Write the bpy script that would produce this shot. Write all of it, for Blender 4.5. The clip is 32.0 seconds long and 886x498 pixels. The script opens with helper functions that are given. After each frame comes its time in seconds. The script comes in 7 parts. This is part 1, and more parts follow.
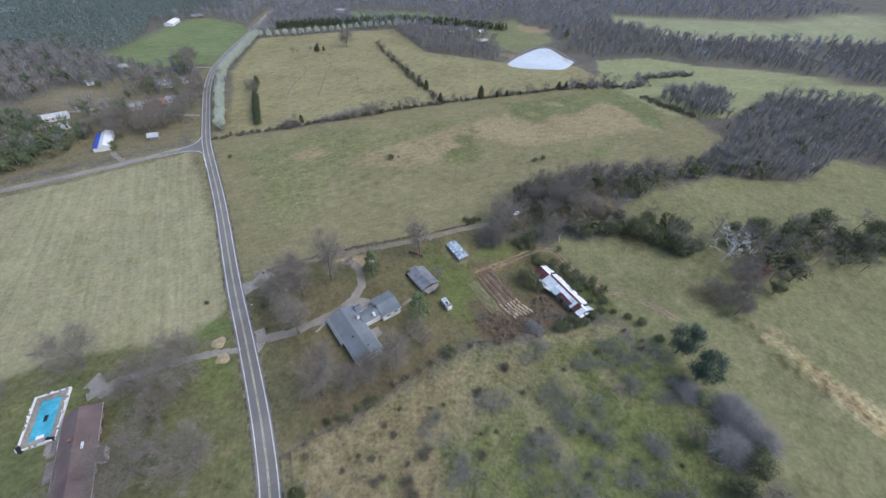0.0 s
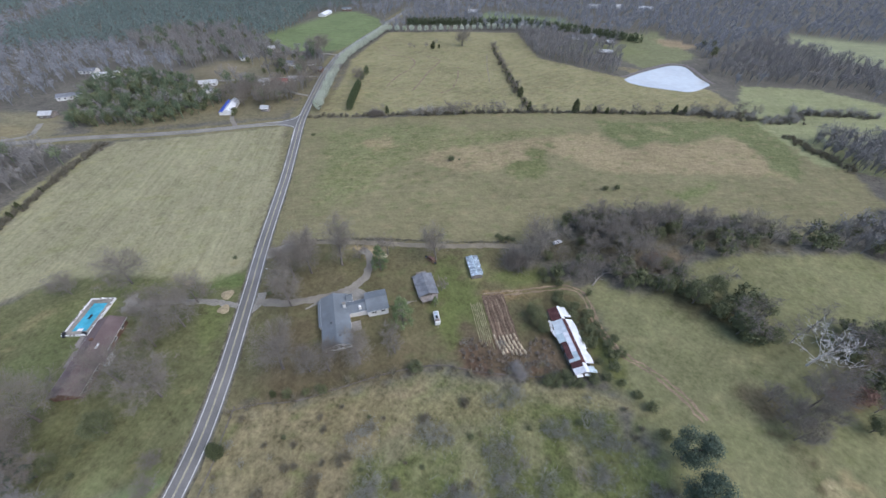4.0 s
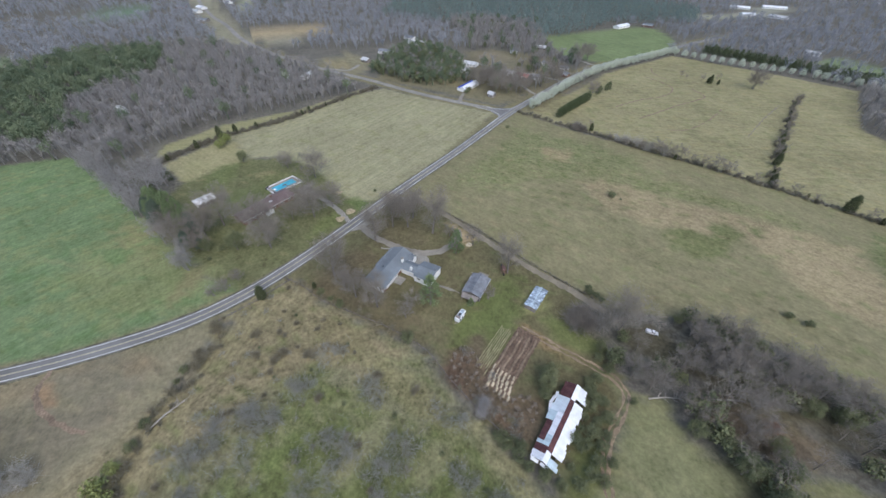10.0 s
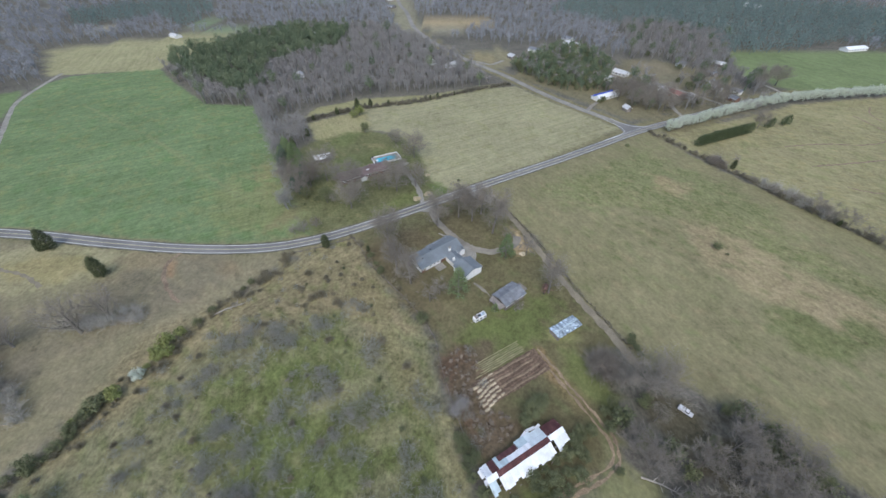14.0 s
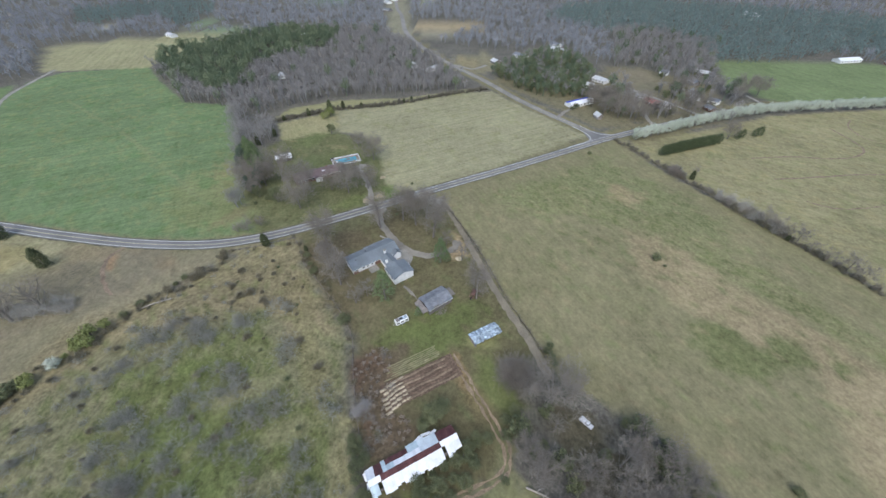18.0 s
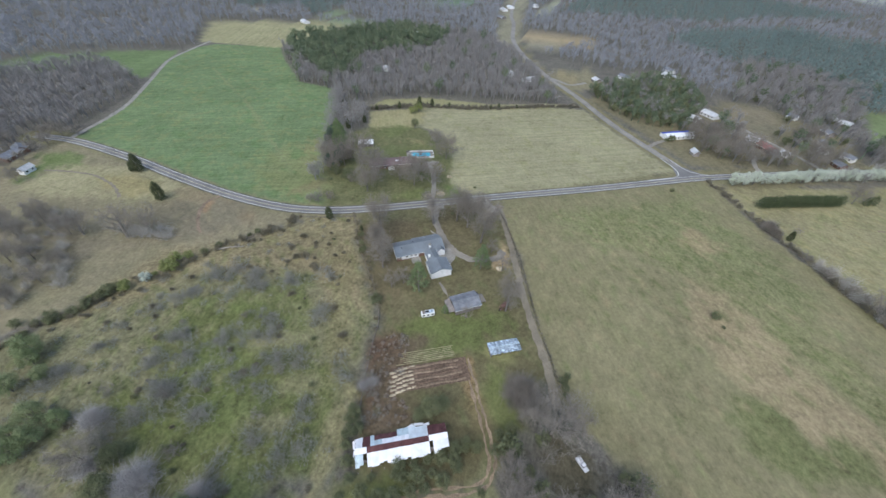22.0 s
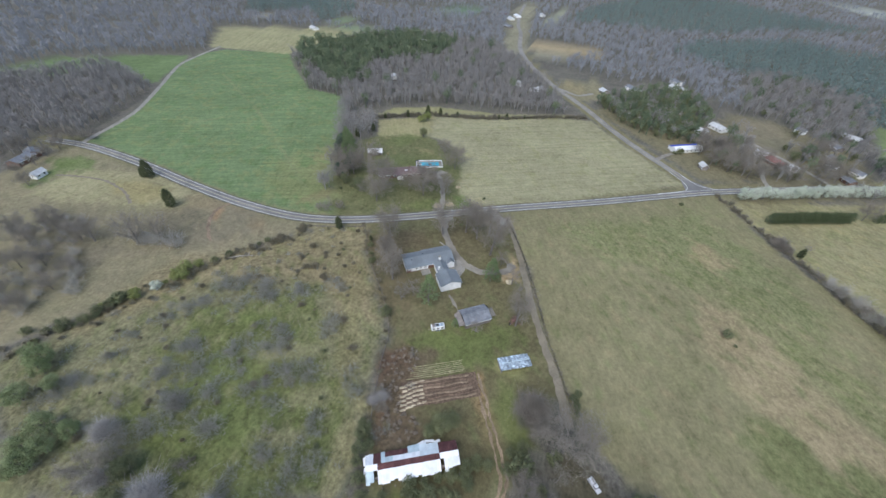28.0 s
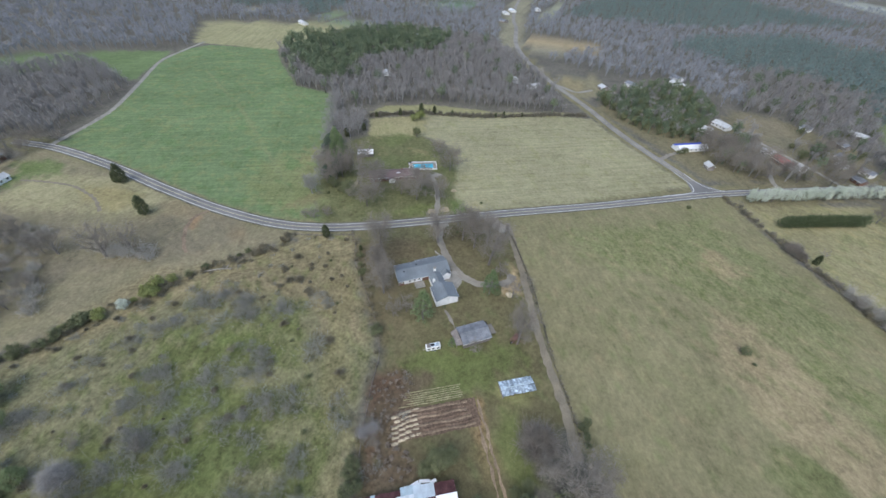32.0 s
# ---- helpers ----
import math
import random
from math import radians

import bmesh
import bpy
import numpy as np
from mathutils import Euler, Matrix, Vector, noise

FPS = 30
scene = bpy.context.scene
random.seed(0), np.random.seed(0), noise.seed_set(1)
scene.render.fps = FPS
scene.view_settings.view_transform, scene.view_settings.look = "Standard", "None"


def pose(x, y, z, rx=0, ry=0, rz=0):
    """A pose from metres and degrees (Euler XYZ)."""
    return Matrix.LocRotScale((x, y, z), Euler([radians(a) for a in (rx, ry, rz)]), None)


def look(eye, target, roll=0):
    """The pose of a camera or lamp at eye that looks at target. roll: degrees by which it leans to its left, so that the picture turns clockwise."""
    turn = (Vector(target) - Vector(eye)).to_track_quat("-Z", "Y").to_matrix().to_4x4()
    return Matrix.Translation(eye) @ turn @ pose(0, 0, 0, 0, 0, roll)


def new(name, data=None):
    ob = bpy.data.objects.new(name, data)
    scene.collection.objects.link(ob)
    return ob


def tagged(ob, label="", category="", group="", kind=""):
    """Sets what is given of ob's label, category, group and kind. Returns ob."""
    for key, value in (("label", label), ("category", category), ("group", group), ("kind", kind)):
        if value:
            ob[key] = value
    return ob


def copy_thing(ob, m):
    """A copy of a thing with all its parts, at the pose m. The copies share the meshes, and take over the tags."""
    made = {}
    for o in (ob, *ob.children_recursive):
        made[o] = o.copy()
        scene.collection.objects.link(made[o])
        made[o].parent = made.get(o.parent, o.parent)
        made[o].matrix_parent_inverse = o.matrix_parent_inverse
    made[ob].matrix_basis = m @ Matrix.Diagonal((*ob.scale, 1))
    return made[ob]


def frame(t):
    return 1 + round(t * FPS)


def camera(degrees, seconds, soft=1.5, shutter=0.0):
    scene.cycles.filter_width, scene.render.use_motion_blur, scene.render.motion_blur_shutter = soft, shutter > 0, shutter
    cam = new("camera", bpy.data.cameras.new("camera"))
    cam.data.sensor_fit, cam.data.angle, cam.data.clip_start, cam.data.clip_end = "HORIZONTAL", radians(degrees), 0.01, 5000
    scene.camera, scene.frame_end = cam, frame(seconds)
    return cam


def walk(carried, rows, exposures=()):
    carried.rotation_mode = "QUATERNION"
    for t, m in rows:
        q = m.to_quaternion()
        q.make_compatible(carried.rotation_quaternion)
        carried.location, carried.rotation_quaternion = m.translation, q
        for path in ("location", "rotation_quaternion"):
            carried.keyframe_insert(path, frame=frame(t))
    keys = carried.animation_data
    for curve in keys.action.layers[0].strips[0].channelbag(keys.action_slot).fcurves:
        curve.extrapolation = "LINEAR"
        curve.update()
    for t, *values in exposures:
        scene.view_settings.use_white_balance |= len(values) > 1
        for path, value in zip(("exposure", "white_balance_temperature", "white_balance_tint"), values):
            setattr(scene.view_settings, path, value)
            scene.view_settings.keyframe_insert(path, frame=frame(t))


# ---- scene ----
cam = camera(101.0, 32.0)
PATH = [
    (0, (-0.001, -0.002, 119.426), (-0.042, 1.458, 118.06), 1.9),
    (0.5, (4.982, 1.549, 119.646), (4.825, 2.996, 118.274), 1.4),
    (1, (9.193, 3.054, 119.391), (8.909, 4.484, 118.023), 1.0),
    (1.5, (13.823, 4.849, 118.955), (13.453, 6.26, 117.587), 0.7),
    (2, (18.386, 6.818, 118.885), (17.94, 8.205, 117.515), 0.5),
    (2.5, (22.488, 8.604, 118.59), (21.967, 9.966, 117.221), 0.4),
    (3, (26.915, 10.901, 118.137), (26.337, 12.241, 116.771), 0.3),
    (3.5, (31.69, 13.799, 117.779), (31.131, 15.149, 116.413), 0.4),
    (5.5, (48.875, 23.832, 117.007), (48.127, 25.103, 115.656), 1.2),
    (6, (53.209, 26.659, 116.838), (52.384, 27.888, 115.493), 0.7),
    (6.5, (57.193, 29.489, 116.647), (56.306, 30.676, 115.304), 0.6),
    (7, (61.474, 32.663, 116.473), (60.513, 33.791, 115.129), 0.7),
    (7.5, (64.989, 35.749, 116.327), (63.927, 36.787, 114.988), 0.7),
    (8, (68.539, 39.05, 115.764), (67.377, 39.975, 114.425), 0.5),
    (8.5, (71.71, 42.181, 116.317), (70.49, 43.023, 114.975), 0.4),
    (9, (74.821, 45.69, 116.524), (73.559, 46.461, 115.178), 0.4),
    (9.5, (77.536, 49.233, 116.579), (76.22, 49.911, 115.234), 0.3),
    (10, (80.057, 53.448, 116.82), (78.703, 54.04, 115.472), 0.8),
    (10.5, (82.135, 57.349, 117.298), (80.755, 57.859, 115.943), 0.8),
    (11, (83.795, 61.83, 117.426), (82.401, 62.289, 116.068), 0.7),
    (11.5, (85.362, 66.148, 117.641), (83.957, 66.571, 116.281), 0.7),
    (12, (86.82, 70.355, 117.763), (85.401, 70.719, 116.402), 0.5),
    (12.5, (87.875, 74.587, 117.909), (86.441, 74.88, 116.545), 0.4),
    (13, (88.913, 78.395, 117.984), (87.459, 78.574, 116.622), 0.0),
    (13.5, (89.623, 81.693, 118.293), (88.157, 81.728, 116.932), -0.4),
    (15.5, (90.068, 98.942, 119.188), (88.609, 98.819, 117.826), -0.6),
    (16, (89.706, 103.504, 119.255), (88.247, 103.375, 117.893), -0.7),
    (16.5, (89.28, 107.627, 119.248), (87.819, 107.514, 117.886), -0.4),
    (17, (88.788, 111.981, 119.449), (87.326, 111.888, 118.088), -0.4),
    (17.5, (88.536, 116.257, 119.065), (87.068, 116.154, 117.71), -0.3),
    (18, (88.289, 119.993, 119.165), (86.818, 119.887, 117.814), -0.0),
    (18.5, (88.174, 123.552, 119.154), (86.698, 123.45, 117.808), 0.4),
    (19, (88.236, 126.698, 119.383), (86.757, 126.615, 118.039), 0.7),
    (19.5, (88.289, 128.937, 119.544), (86.815, 128.766, 118.203), 0.4),
    (20, (88.338, 130.953, 119.903), (86.876, 130.695, 118.563), 0.4),
    (20.5, (88.31, 132.695, 120.004), (86.846, 132.435, 118.667), 0.9),
    (21, (88.479, 133.684, 120.251), (87.01, 133.438, 118.917), 2.1),
    (21.5, (88.652, 133.583, 120.75), (87.207, 133.239, 119.412), 2.3),
    (22, (88.969, 132.72, 120.967), (87.563, 132.24, 119.628), 2.5),
    (22.5, (89.166, 132.175, 120.889), (87.78, 131.641, 119.551), 2.8),
    (23, (89.171, 131.74, 121.22), (87.777, 131.224, 119.882), 3.2),
    (23.5, (88.968, 131.49, 121.505), (87.561, 131.0, 120.171), 3.3),
    (24, (88.955, 130.768, 121.816), (87.547, 130.287, 120.48), 3.4),
    (24.5, (88.919, 130.144, 121.992), (87.512, 129.655, 120.657), 3.3),
    (25, (88.699, 129.926, 122.419), (87.293, 129.429, 121.086), 3.0),
    (25.5, (88.839, 129.629, 122.572), (87.429, 129.13, 121.243), 3.0),
    (27.5, (88.413, 128.39, 123.523), (86.992, 127.9, 122.203), 3.1),
    (28, (87.977, 127.877, 123.64), (86.56, 127.384, 122.318), 3.2),
    (28.5, (87.084, 127.432, 123.413), (85.662, 126.955, 122.09), 3.3),
    (29, (86.165, 126.833, 123.145), (84.741, 126.368, 121.819), 3.3),
    (29.5, (84.955, 126.284, 122.504), (83.532, 125.819, 121.178), 3.3),
    (30, (83.329, 125.588, 121.921), (81.905, 125.129, 120.594), 3.5),
    (30.5, (81.453, 124.982, 121.381), (80.031, 124.515, 120.054), 3.6),
    (31, (79.497, 124.191, 120.832), (78.083, 123.715, 119.5), 3.6),
    (31.5, (77.375, 123.587, 120.381), (75.959, 123.121, 119.048), 3.8),
    (32, (75.035, 123.176, 119.75), (73.619, 122.711, 118.416), 3.4),
]
walk(cam, [(t, look(eye, target, roll)) for t, eye, target, roll in PATH], [(0, -0.02, 6050, 12.0), (7, -0.02, 6050, 12.0), (12, 0.0, 6180, 9.0), (20, 0.04, 6150, 8.0), (32, 0.04, 6150, 8.0)])

# ---------------------------------------------------------------- light
world = bpy.data.worlds.new("overcast_sky")
scene.world = world
world.use_nodes = True
wn = world.node_tree
sky = wn.nodes.new("ShaderNodeTexSky")
sky.sky_type = "NISHITA"
sky.sun_disc = False
sky.sun_elevation, sky.sun_rotation = radians(52), radians(95)
sky.air_density, sky.dust_density, sky.ozone_density = 1.0, 2.4, 1.2
wn.links.new(sky.outputs[0], wn.nodes["Background"].inputs[0])
wn.nodes["Background"].inputs[1].default_value = 0.2
sun_data = bpy.data.lights.new("sun", "SUN")
sun_data.energy, sun_data.angle, sun_data.color = 1.36, radians(60), (1.0, 0.97, 0.92)
sun = new("sun", sun_data)
sun.rotation_euler = (radians(38), 0, radians(85))
scene.view_settings.exposure = 0.0

# ---------------------------------------------------------------- materials


def mat(name, colour, rough=0.85, metal=0.0, grain=2.0, grain_amp=0.25, stain=0.15, stain_amp=0.25, bump=0.15, tint=None, piece=0.0, spec=0.3):
    """A surface with fine grain, large stains, bump and, for repeated pieces, a tone that differs from one to the next."""
    m = bpy.data.materials.new(name)
    m.use_nodes = True
    nt = m.node_tree
    b = nt.nodes["Principled BSDF"]
    b.inputs["Roughness"].default_value, b.inputs["Metallic"].default_value = rough, metal
    b.inputs["Specular IOR Level"].default_value = spec
    co = nt.nodes.new("ShaderNodeTexCoord")
    n1, n2 = nt.nodes.new("ShaderNodeTexNoise"), nt.nodes.new("ShaderNodeTexNoise")
    n1.inputs["Scale"].default_value, n1.inputs["Detail"].default_value = grain, 4
    n2.inputs["Scale"].default_value, n2.inputs["Detail"].default_value = stain, 3
    for n in (n1, n2):
        nt.links.new(co.outputs["Object"], n.inputs["Vector"])
    last = None
    for node, amp in ((n1, grain_amp), (n2, stain_amp)):
        r = nt.nodes.new("ShaderNodeMapRange")
        r.inputs[1].default_value, r.inputs[2].default_value = 0.3, 0.7
        r.inputs[3].default_value, r.inputs[4].default_value = 1 - amp, 1 + amp
        nt.links.new(node.outputs[0], r.inputs[0])
        if last is None:
            last = r.outputs[0]
        else:
            mul = nt.nodes.new("ShaderNodeMath")
            mul.operation = "MULTIPLY"
            nt.links.new(last, mul.inputs[0]), nt.links.new(r.outputs[0], mul.inputs[1])
            last = mul.outputs[0]
    if piece:
        info = nt.nodes.new("ShaderNodeObjectInfo")
        r = nt.nodes.new("ShaderNodeMapRange")
        r.inputs[3].default_value, r.inputs[4].default_value = 1 - piece, 1 + piece
        nt.links.new(info.outputs["Random"], r.inputs[0])
        mul = nt.nodes.new("ShaderNodeMath")
        mul.operation = "MULTIPLY"
        nt.links.new(last, mul.inputs[0]), nt.links.new(r.outputs[0], mul.inputs[1])
        last = mul.outputs[0]
    mix = nt.nodes.new("ShaderNodeMix")
    mix.data_type = "RGBA"
    mix.inputs[6].default_value = (*colour, 1)
    mix.inputs[7].default_value = (*(tint or colour), 1)
    nt.links.new(n2.outputs[0], mix.inputs[0])
    sc = nt.nodes.new("ShaderNodeVectorMath")
    sc.operation = "SCALE"
    nt.links.new(mix.outputs[2], sc.inputs[0]), nt.links.new(last, sc.inputs["Scale"])
    nt.links.new(sc.outputs[0], b.inputs["Base Color"])
    if bump:
        bp = nt.nodes.new("ShaderNodeBump")
        bp.inputs["Strength"].default_value, bp.inputs["Distance"].default_value = bump, 0.1
        nt.links.new(n1.outputs[0], bp.inputs["Height"]), nt.links.new(bp.outputs[0], b.inputs["Normal"])
    return m


def foliage(name, colour, other, amp=0.35, rough=0.8):
    """Leaves or twigs whose tone differs from clump to clump and from plant to plant."""
    m = bpy.data.materials.new(name)
    m.use_nodes = True
    nt = m.node_tree
    b = nt.nodes["Principled BSDF"]
    b.inputs["Roughness"].default_value = rough
    b.inputs["Specular IOR Level"].default_value = 0.15
    geo, info = nt.nodes.new("ShaderNodeNewGeometry"), nt.nodes.new("ShaderNodeObjectInfo")
    at = nt.nodes.new("ShaderNodeAttribute")
    at.attribute_name = "tone"
    mix = nt.nodes.new("ShaderNodeMix")
    mix.data_type = "RGBA"
    mix.inputs[6].default_value, mix.inputs[7].default_value = (*colour, 1), (*other, 1)
    add = nt.nodes.new("ShaderNodeMath")
    add.operation = "ADD"
    nt.links.new(at.outputs["Fac"], add.inputs[0]), nt.links.new(info.outputs["Random"], add.inputs[1])
    fr = nt.nodes.new("ShaderNodeMath")
    fr.operation = "FRACT"
    nt.links.new(add.outputs[0], fr.inputs[0]), nt.links.new(fr.outputs[0], mix.inputs[0])
    r = nt.nodes.new("ShaderNodeMapRange")
    r.inputs[3].default_value, r.inputs[4].default_value = 1 - amp, 1 + amp
    nt.links.new(geo.outputs["Random Per Island"], r.inputs[0])
    sc = nt.nodes.new("ShaderNodeVectorMath")
    sc.operation = "SCALE"
    nt.links.new(mix.outputs[2], sc.inputs[0]), nt.links.new(r.outputs[0], sc.inputs["Scale"])
    nt.links.new(sc.outputs[0], b.inputs["Base Color"])
    return m


def ground_material():
    """Soil and grass: the kind of cover comes with the sheet, the tufts, patches and mower's swaths from noise."""
    m = bpy.data.materials.new("ground_cover")
    m.use_nodes = True
    nt = m.node_tree
    b = nt.nodes["Principled BSDF"]
    b.inputs["Roughness"].default_value = 0.95
    b.inputs["Specular IOR Level"].default_value = 0.1
    co = nt.nodes.new("ShaderNodeTexCoord")
    cover, rough, rows, comb = (nt.nodes.new("ShaderNodeAttribute") for _ in range(4))
    cover.attribute_name, rough.attribute_name, rows.attribute_name, comb.attribute_name = "cover", "tufts", "rows", "comb"

    def noise_at(vec, scale, detail=4.0, rough_=0.6):
        n = nt.nodes.new("ShaderNodeTexNoise")
        n.inputs["Scale"].default_value, n.inputs["Detail"].default_value, n.inputs["Roughness"].default_value = scale, detail, rough_
        nt.links.new(vec, n.inputs["Vector"])
        return n.outputs[0]

    def ranged(x, lo, hi, a=0.3, c=0.7):
        r = nt.nodes.new("ShaderNodeMapRange")
        r.inputs[1].default_value, r.inputs[2].default_value, r.inputs[3].default_value, r.inputs[4].default_value = a, c, lo, hi
        nt.links.new(x, r.inputs[0])
        return r.outputs[0]

    def math_(op, x, y):
        k = nt.nodes.new("ShaderNodeMath")
        k.operation = op
        for i, v in enumerate((x, y)):
            if isinstance(v, float):
                k.inputs[i].default_value = v
            else:
                nt.links.new(v, k.inputs[i])
        return k.outputs[0]

    ob = co.outputs["Object"]
    fine = ranged(noise_at(ob, 0.75, 5.0, 0.7), -0.55, 0.55)
    mid = ranged(noise_at(ob, 0.16, 5.0, 0.7), -0.14, 0.14)
    wide = ranged(noise_at(ob, 0.022, 4.0), -0.13, 0.13)
    swath = ranged(noise_at(rows.outputs["Vector"], 1.0, 5.0, 0.7), -0.12, 0.12)
    swath = math_("MULTIPLY", swath, comb.outputs["Fac"])
    lump = ranged(noise_at(ob, 0.36, 3.0, 0.55), -0.26, 0.26)
    fine = math_("MULTIPLY", math_("ADD", fine, lump), rough.outputs["Fac"])
    tone = math_("ADD", math_("ADD", fine, mid), math_("ADD", wide, swath))
    tone = math_("ADD", tone, 1.0)
    hue = ranged(noise_at(ob, 0.07, 5.0, 0.65), 0.0, 0.26, 0.42, 0.72)
    green = nt.nodes.new("ShaderNodeVectorMath")
    green.operation = "MULTIPLY"
    green.inputs[1].default_value = (0.78, 0.92, 0.68)
    nt.links.new(cover.outputs["Color"], green.inputs[0])
    mix = nt.nodes.new("ShaderNodeMix")
    mix.data_type = "RGBA"
    nt.links.new(hue, mix.inputs[0]), nt.links.new(cover.outputs["Color"], mix.inputs[6]), nt.links.new(green.outputs[0], mix.inputs[7])
    sc = nt.nodes.new("ShaderNodeVectorMath")
    sc.operation = "SCALE"
    nt.links.new(mix.outputs[2], sc.inputs[0]), nt.links.new(tone, sc.inputs["Scale"])
    nt.links.new(sc.outputs[0], b.inputs["Base Color"])
    bp = nt.nodes.new("ShaderNodeBump")
    bp.inputs["Strength"].default_value, bp.inputs["Distance"].default_value = 0.5, 0.35
    nt.links.new(fine, bp.inputs["Height"]), nt.links.new(bp.outputs[0], b.inputs["Normal"])
    return m


M_GROUND = ground_material()
M_ASPHALT = mat("worn_asphalt", (0.178, 0.176, 0.168), 0.9, grain=3, grain_amp=0.12, stain=0.08, stain_amp=0.15, tint=(0.205, 0.2, 0.19))
M_VERGE = mat("dark_verge_band", (0.115, 0.108, 0.075), 0.95, grain=2.0, grain_amp=0.4, stain=0.3, stain_amp=0.4, bump=0.6, tint=(0.16, 0.145, 0.1))
M_WHITE_LINE = mat("white_road_paint", (0.64, 0.64, 0.6), 0.8, grain=1.5, grain_amp=0.25, stain=0.2, stain_amp=0.2)
M_YELLOW_LINE = mat("faded_yellow_road_paint", (0.5, 0.46, 0.32), 0.8, grain=1.5, grain_amp=0.25, stain=0.2, stain_amp=0.2)
M_GRAVEL = mat("pale_gravel", (0.26, 0.24, 0.205), 0.95, grain=2.5, grain_amp=0.15, stain=0.15, stain_amp=0.25, tint=(0.23, 0.21, 0.17), bump=0.5)
M_CONCRETE = mat("pale_concrete", (0.3, 0.285, 0.25), 0.9, grain=2, stain=0.2, tint=(0.26, 0.245, 0.21))
M_DIRT = mat("red_brown_soil", (0.125, 0.088, 0.062), 0.95, grain=1.6, grain_amp=0.35, stain=0.25, stain_amp=0.3, bump=0.7, tint=(0.16, 0.115, 0.08))
M_TRACK = mat("worn_earth_track", (0.235, 0.205, 0.16), 0.95, grain=2.5, grain_amp=0.18, stain=0.2, stain_amp=0.2, bump=0.7, tint=(0.215, 0.19, 0.13))
M_RIDGE = mat("dry_soil_ridge", (0.225, 0.17, 0.118), 0.95, grain=1.6, grain_amp=0.3, stain=0.3, stain_amp=0.3, bump=0.7)
M_RUT = mat("sandy_red_rut", (0.3, 0.235, 0.16), 0.95, grain=2.0, grain_amp=0.25, stain=0.25, stain_amp=0.3, bump=0.6, tint=(0.25, 0.185, 0.12))
M_STRAW = mat("dry_straw", (0.5, 0.43, 0.3), 0.95, grain=3, grain_amp=0.35, stain=0.5, stain_amp=0.25, bump=0.7)
M_STUBBLE = mat("dull_stubble", (0.3, 0.28, 0.16), 0.95, grain=3, grain_amp=0.3, stain=0.5, stain_amp=0.25, bump=0.7)
M_SHINGLE = mat("grey_asphalt_shingle", (0.185, 0.21, 0.228), 0.9, grain=4, grain_amp=0.15, stain=0.2, stain_amp=0.15, piece=0.06)
M_SHINGLE_BROWN = mat("brown_asphalt_shingle", (0.165, 0.125, 0.12), 0.9, grain=4, grain_amp=0.15, stain=0.2, stain_amp=0.2, piece=0.06)
M_SHINGLE_OLD = mat("weathered_grey_shingle", (0.22, 0.245, 0.275), 0.9, grain=3, grain_amp=0.2, stain=0.4, stain_amp=0.3, tint=(0.2, 0.2, 0.21))
M_BRICK = mat("dark_brick_wall", (0.2, 0.12, 0.09), 0.9, grain=6, grain_amp=0.3, stain=0.4)
M_WHITE = mat("white_painted_board", (0.82, 0.82, 0.8), 0.6, grain=5, grain_amp=0.05, stain=0.5, stain_amp=0.1, piece=0.04)
M_TRIM = mat("white_trim", (0.85, 0.85, 0.84), 0.5, grain=8, grain_amp=0.04, stain=0.6, stain_amp=0.06)
M_GLASS = mat("dark_window_glass", (0.02, 0.024, 0.028), 0.08, grain=1, grain_amp=0.1, bump=0.0, spec=0.6)
M_TIN_WHITE = mat("white_sheet_metal", (0.8, 0.82, 0.84), 0.45, grain=3, grain_amp=0.06, stain=0.5, stain_amp=0.1, piece=0.08, spec=0.5)
M_TIN_PALE = mat("pale_sheet_metal", (0.66, 0.73, 0.76), 0.45, grain=3, grain_amp=0.07, stain=0.5, stain_amp=0.12, piece=0.08, spec=0.5)
M_TIN_BLUE = mat("pale_blue_sheet_metal", (0.5, 0.6, 0.63), 0.45, grain=3, grain_amp=0.08, stain=0.5, stain_amp=0.15, piece=0.1, spec=0.5)
M_TIN_GREY = mat("galvanised_sheet", (0.19, 0.26, 0.32), 0.5, grain=1.3, grain_amp=0.4, stain=0.7, stain_amp=0.4, piece=0.25, tint=(0.5, 0.57, 0.62), spec=0.5)
M_RUST = mat("rusted_sheet", (0.085, 0.036, 0.038), 0.85, grain=3, grain_amp=0.25, stain=0.5, stain_amp=0.3, piece=0.12, tint=(0.12, 0.055, 0.052))
M_BOARD = mat("weathered_grey_board", (0.24, 0.215, 0.195), 0.9, grain=5, grain_amp=0.3, stain=0.5, stain_amp=0.25, piece=0.2)
M_RED = mat("rusty_red_metal", (0.17, 0.1, 0.08), 0.7, grain=4, stain=0.8, stain_amp=0.4)
M_BLUE = mat("blue_roof_metal", (0.05, 0.09, 0.42), 0.5, grain=2, grain_amp=0.1)
M_REDROOF = mat("red_roof", (0.295, 0.129, 0.112), 0.7, grain=2, grain_amp=0.15)
M_BLACK = mat("black_rubber", (0.02, 0.02, 0.02), 0.8, bump=0.0)
M_BLACK_COVER = mat("black_tarpaulin", (0.02, 0.022, 0.024), 0.5, grain=2)
M_POOL = mat("turquoise_pool_liner", (0.08, 0.42, 0.55), 0.06, grain=0.8, grain_amp=0.12, stain=0.3, stain_amp=0.2, bump=0.0, spec=0.8)
M_CARWHITE = mat("white_car_paint", (0.75, 0.76, 0.78), 0.25, grain=1, grain_amp=0.02, bump=0.0, spec=0.6)
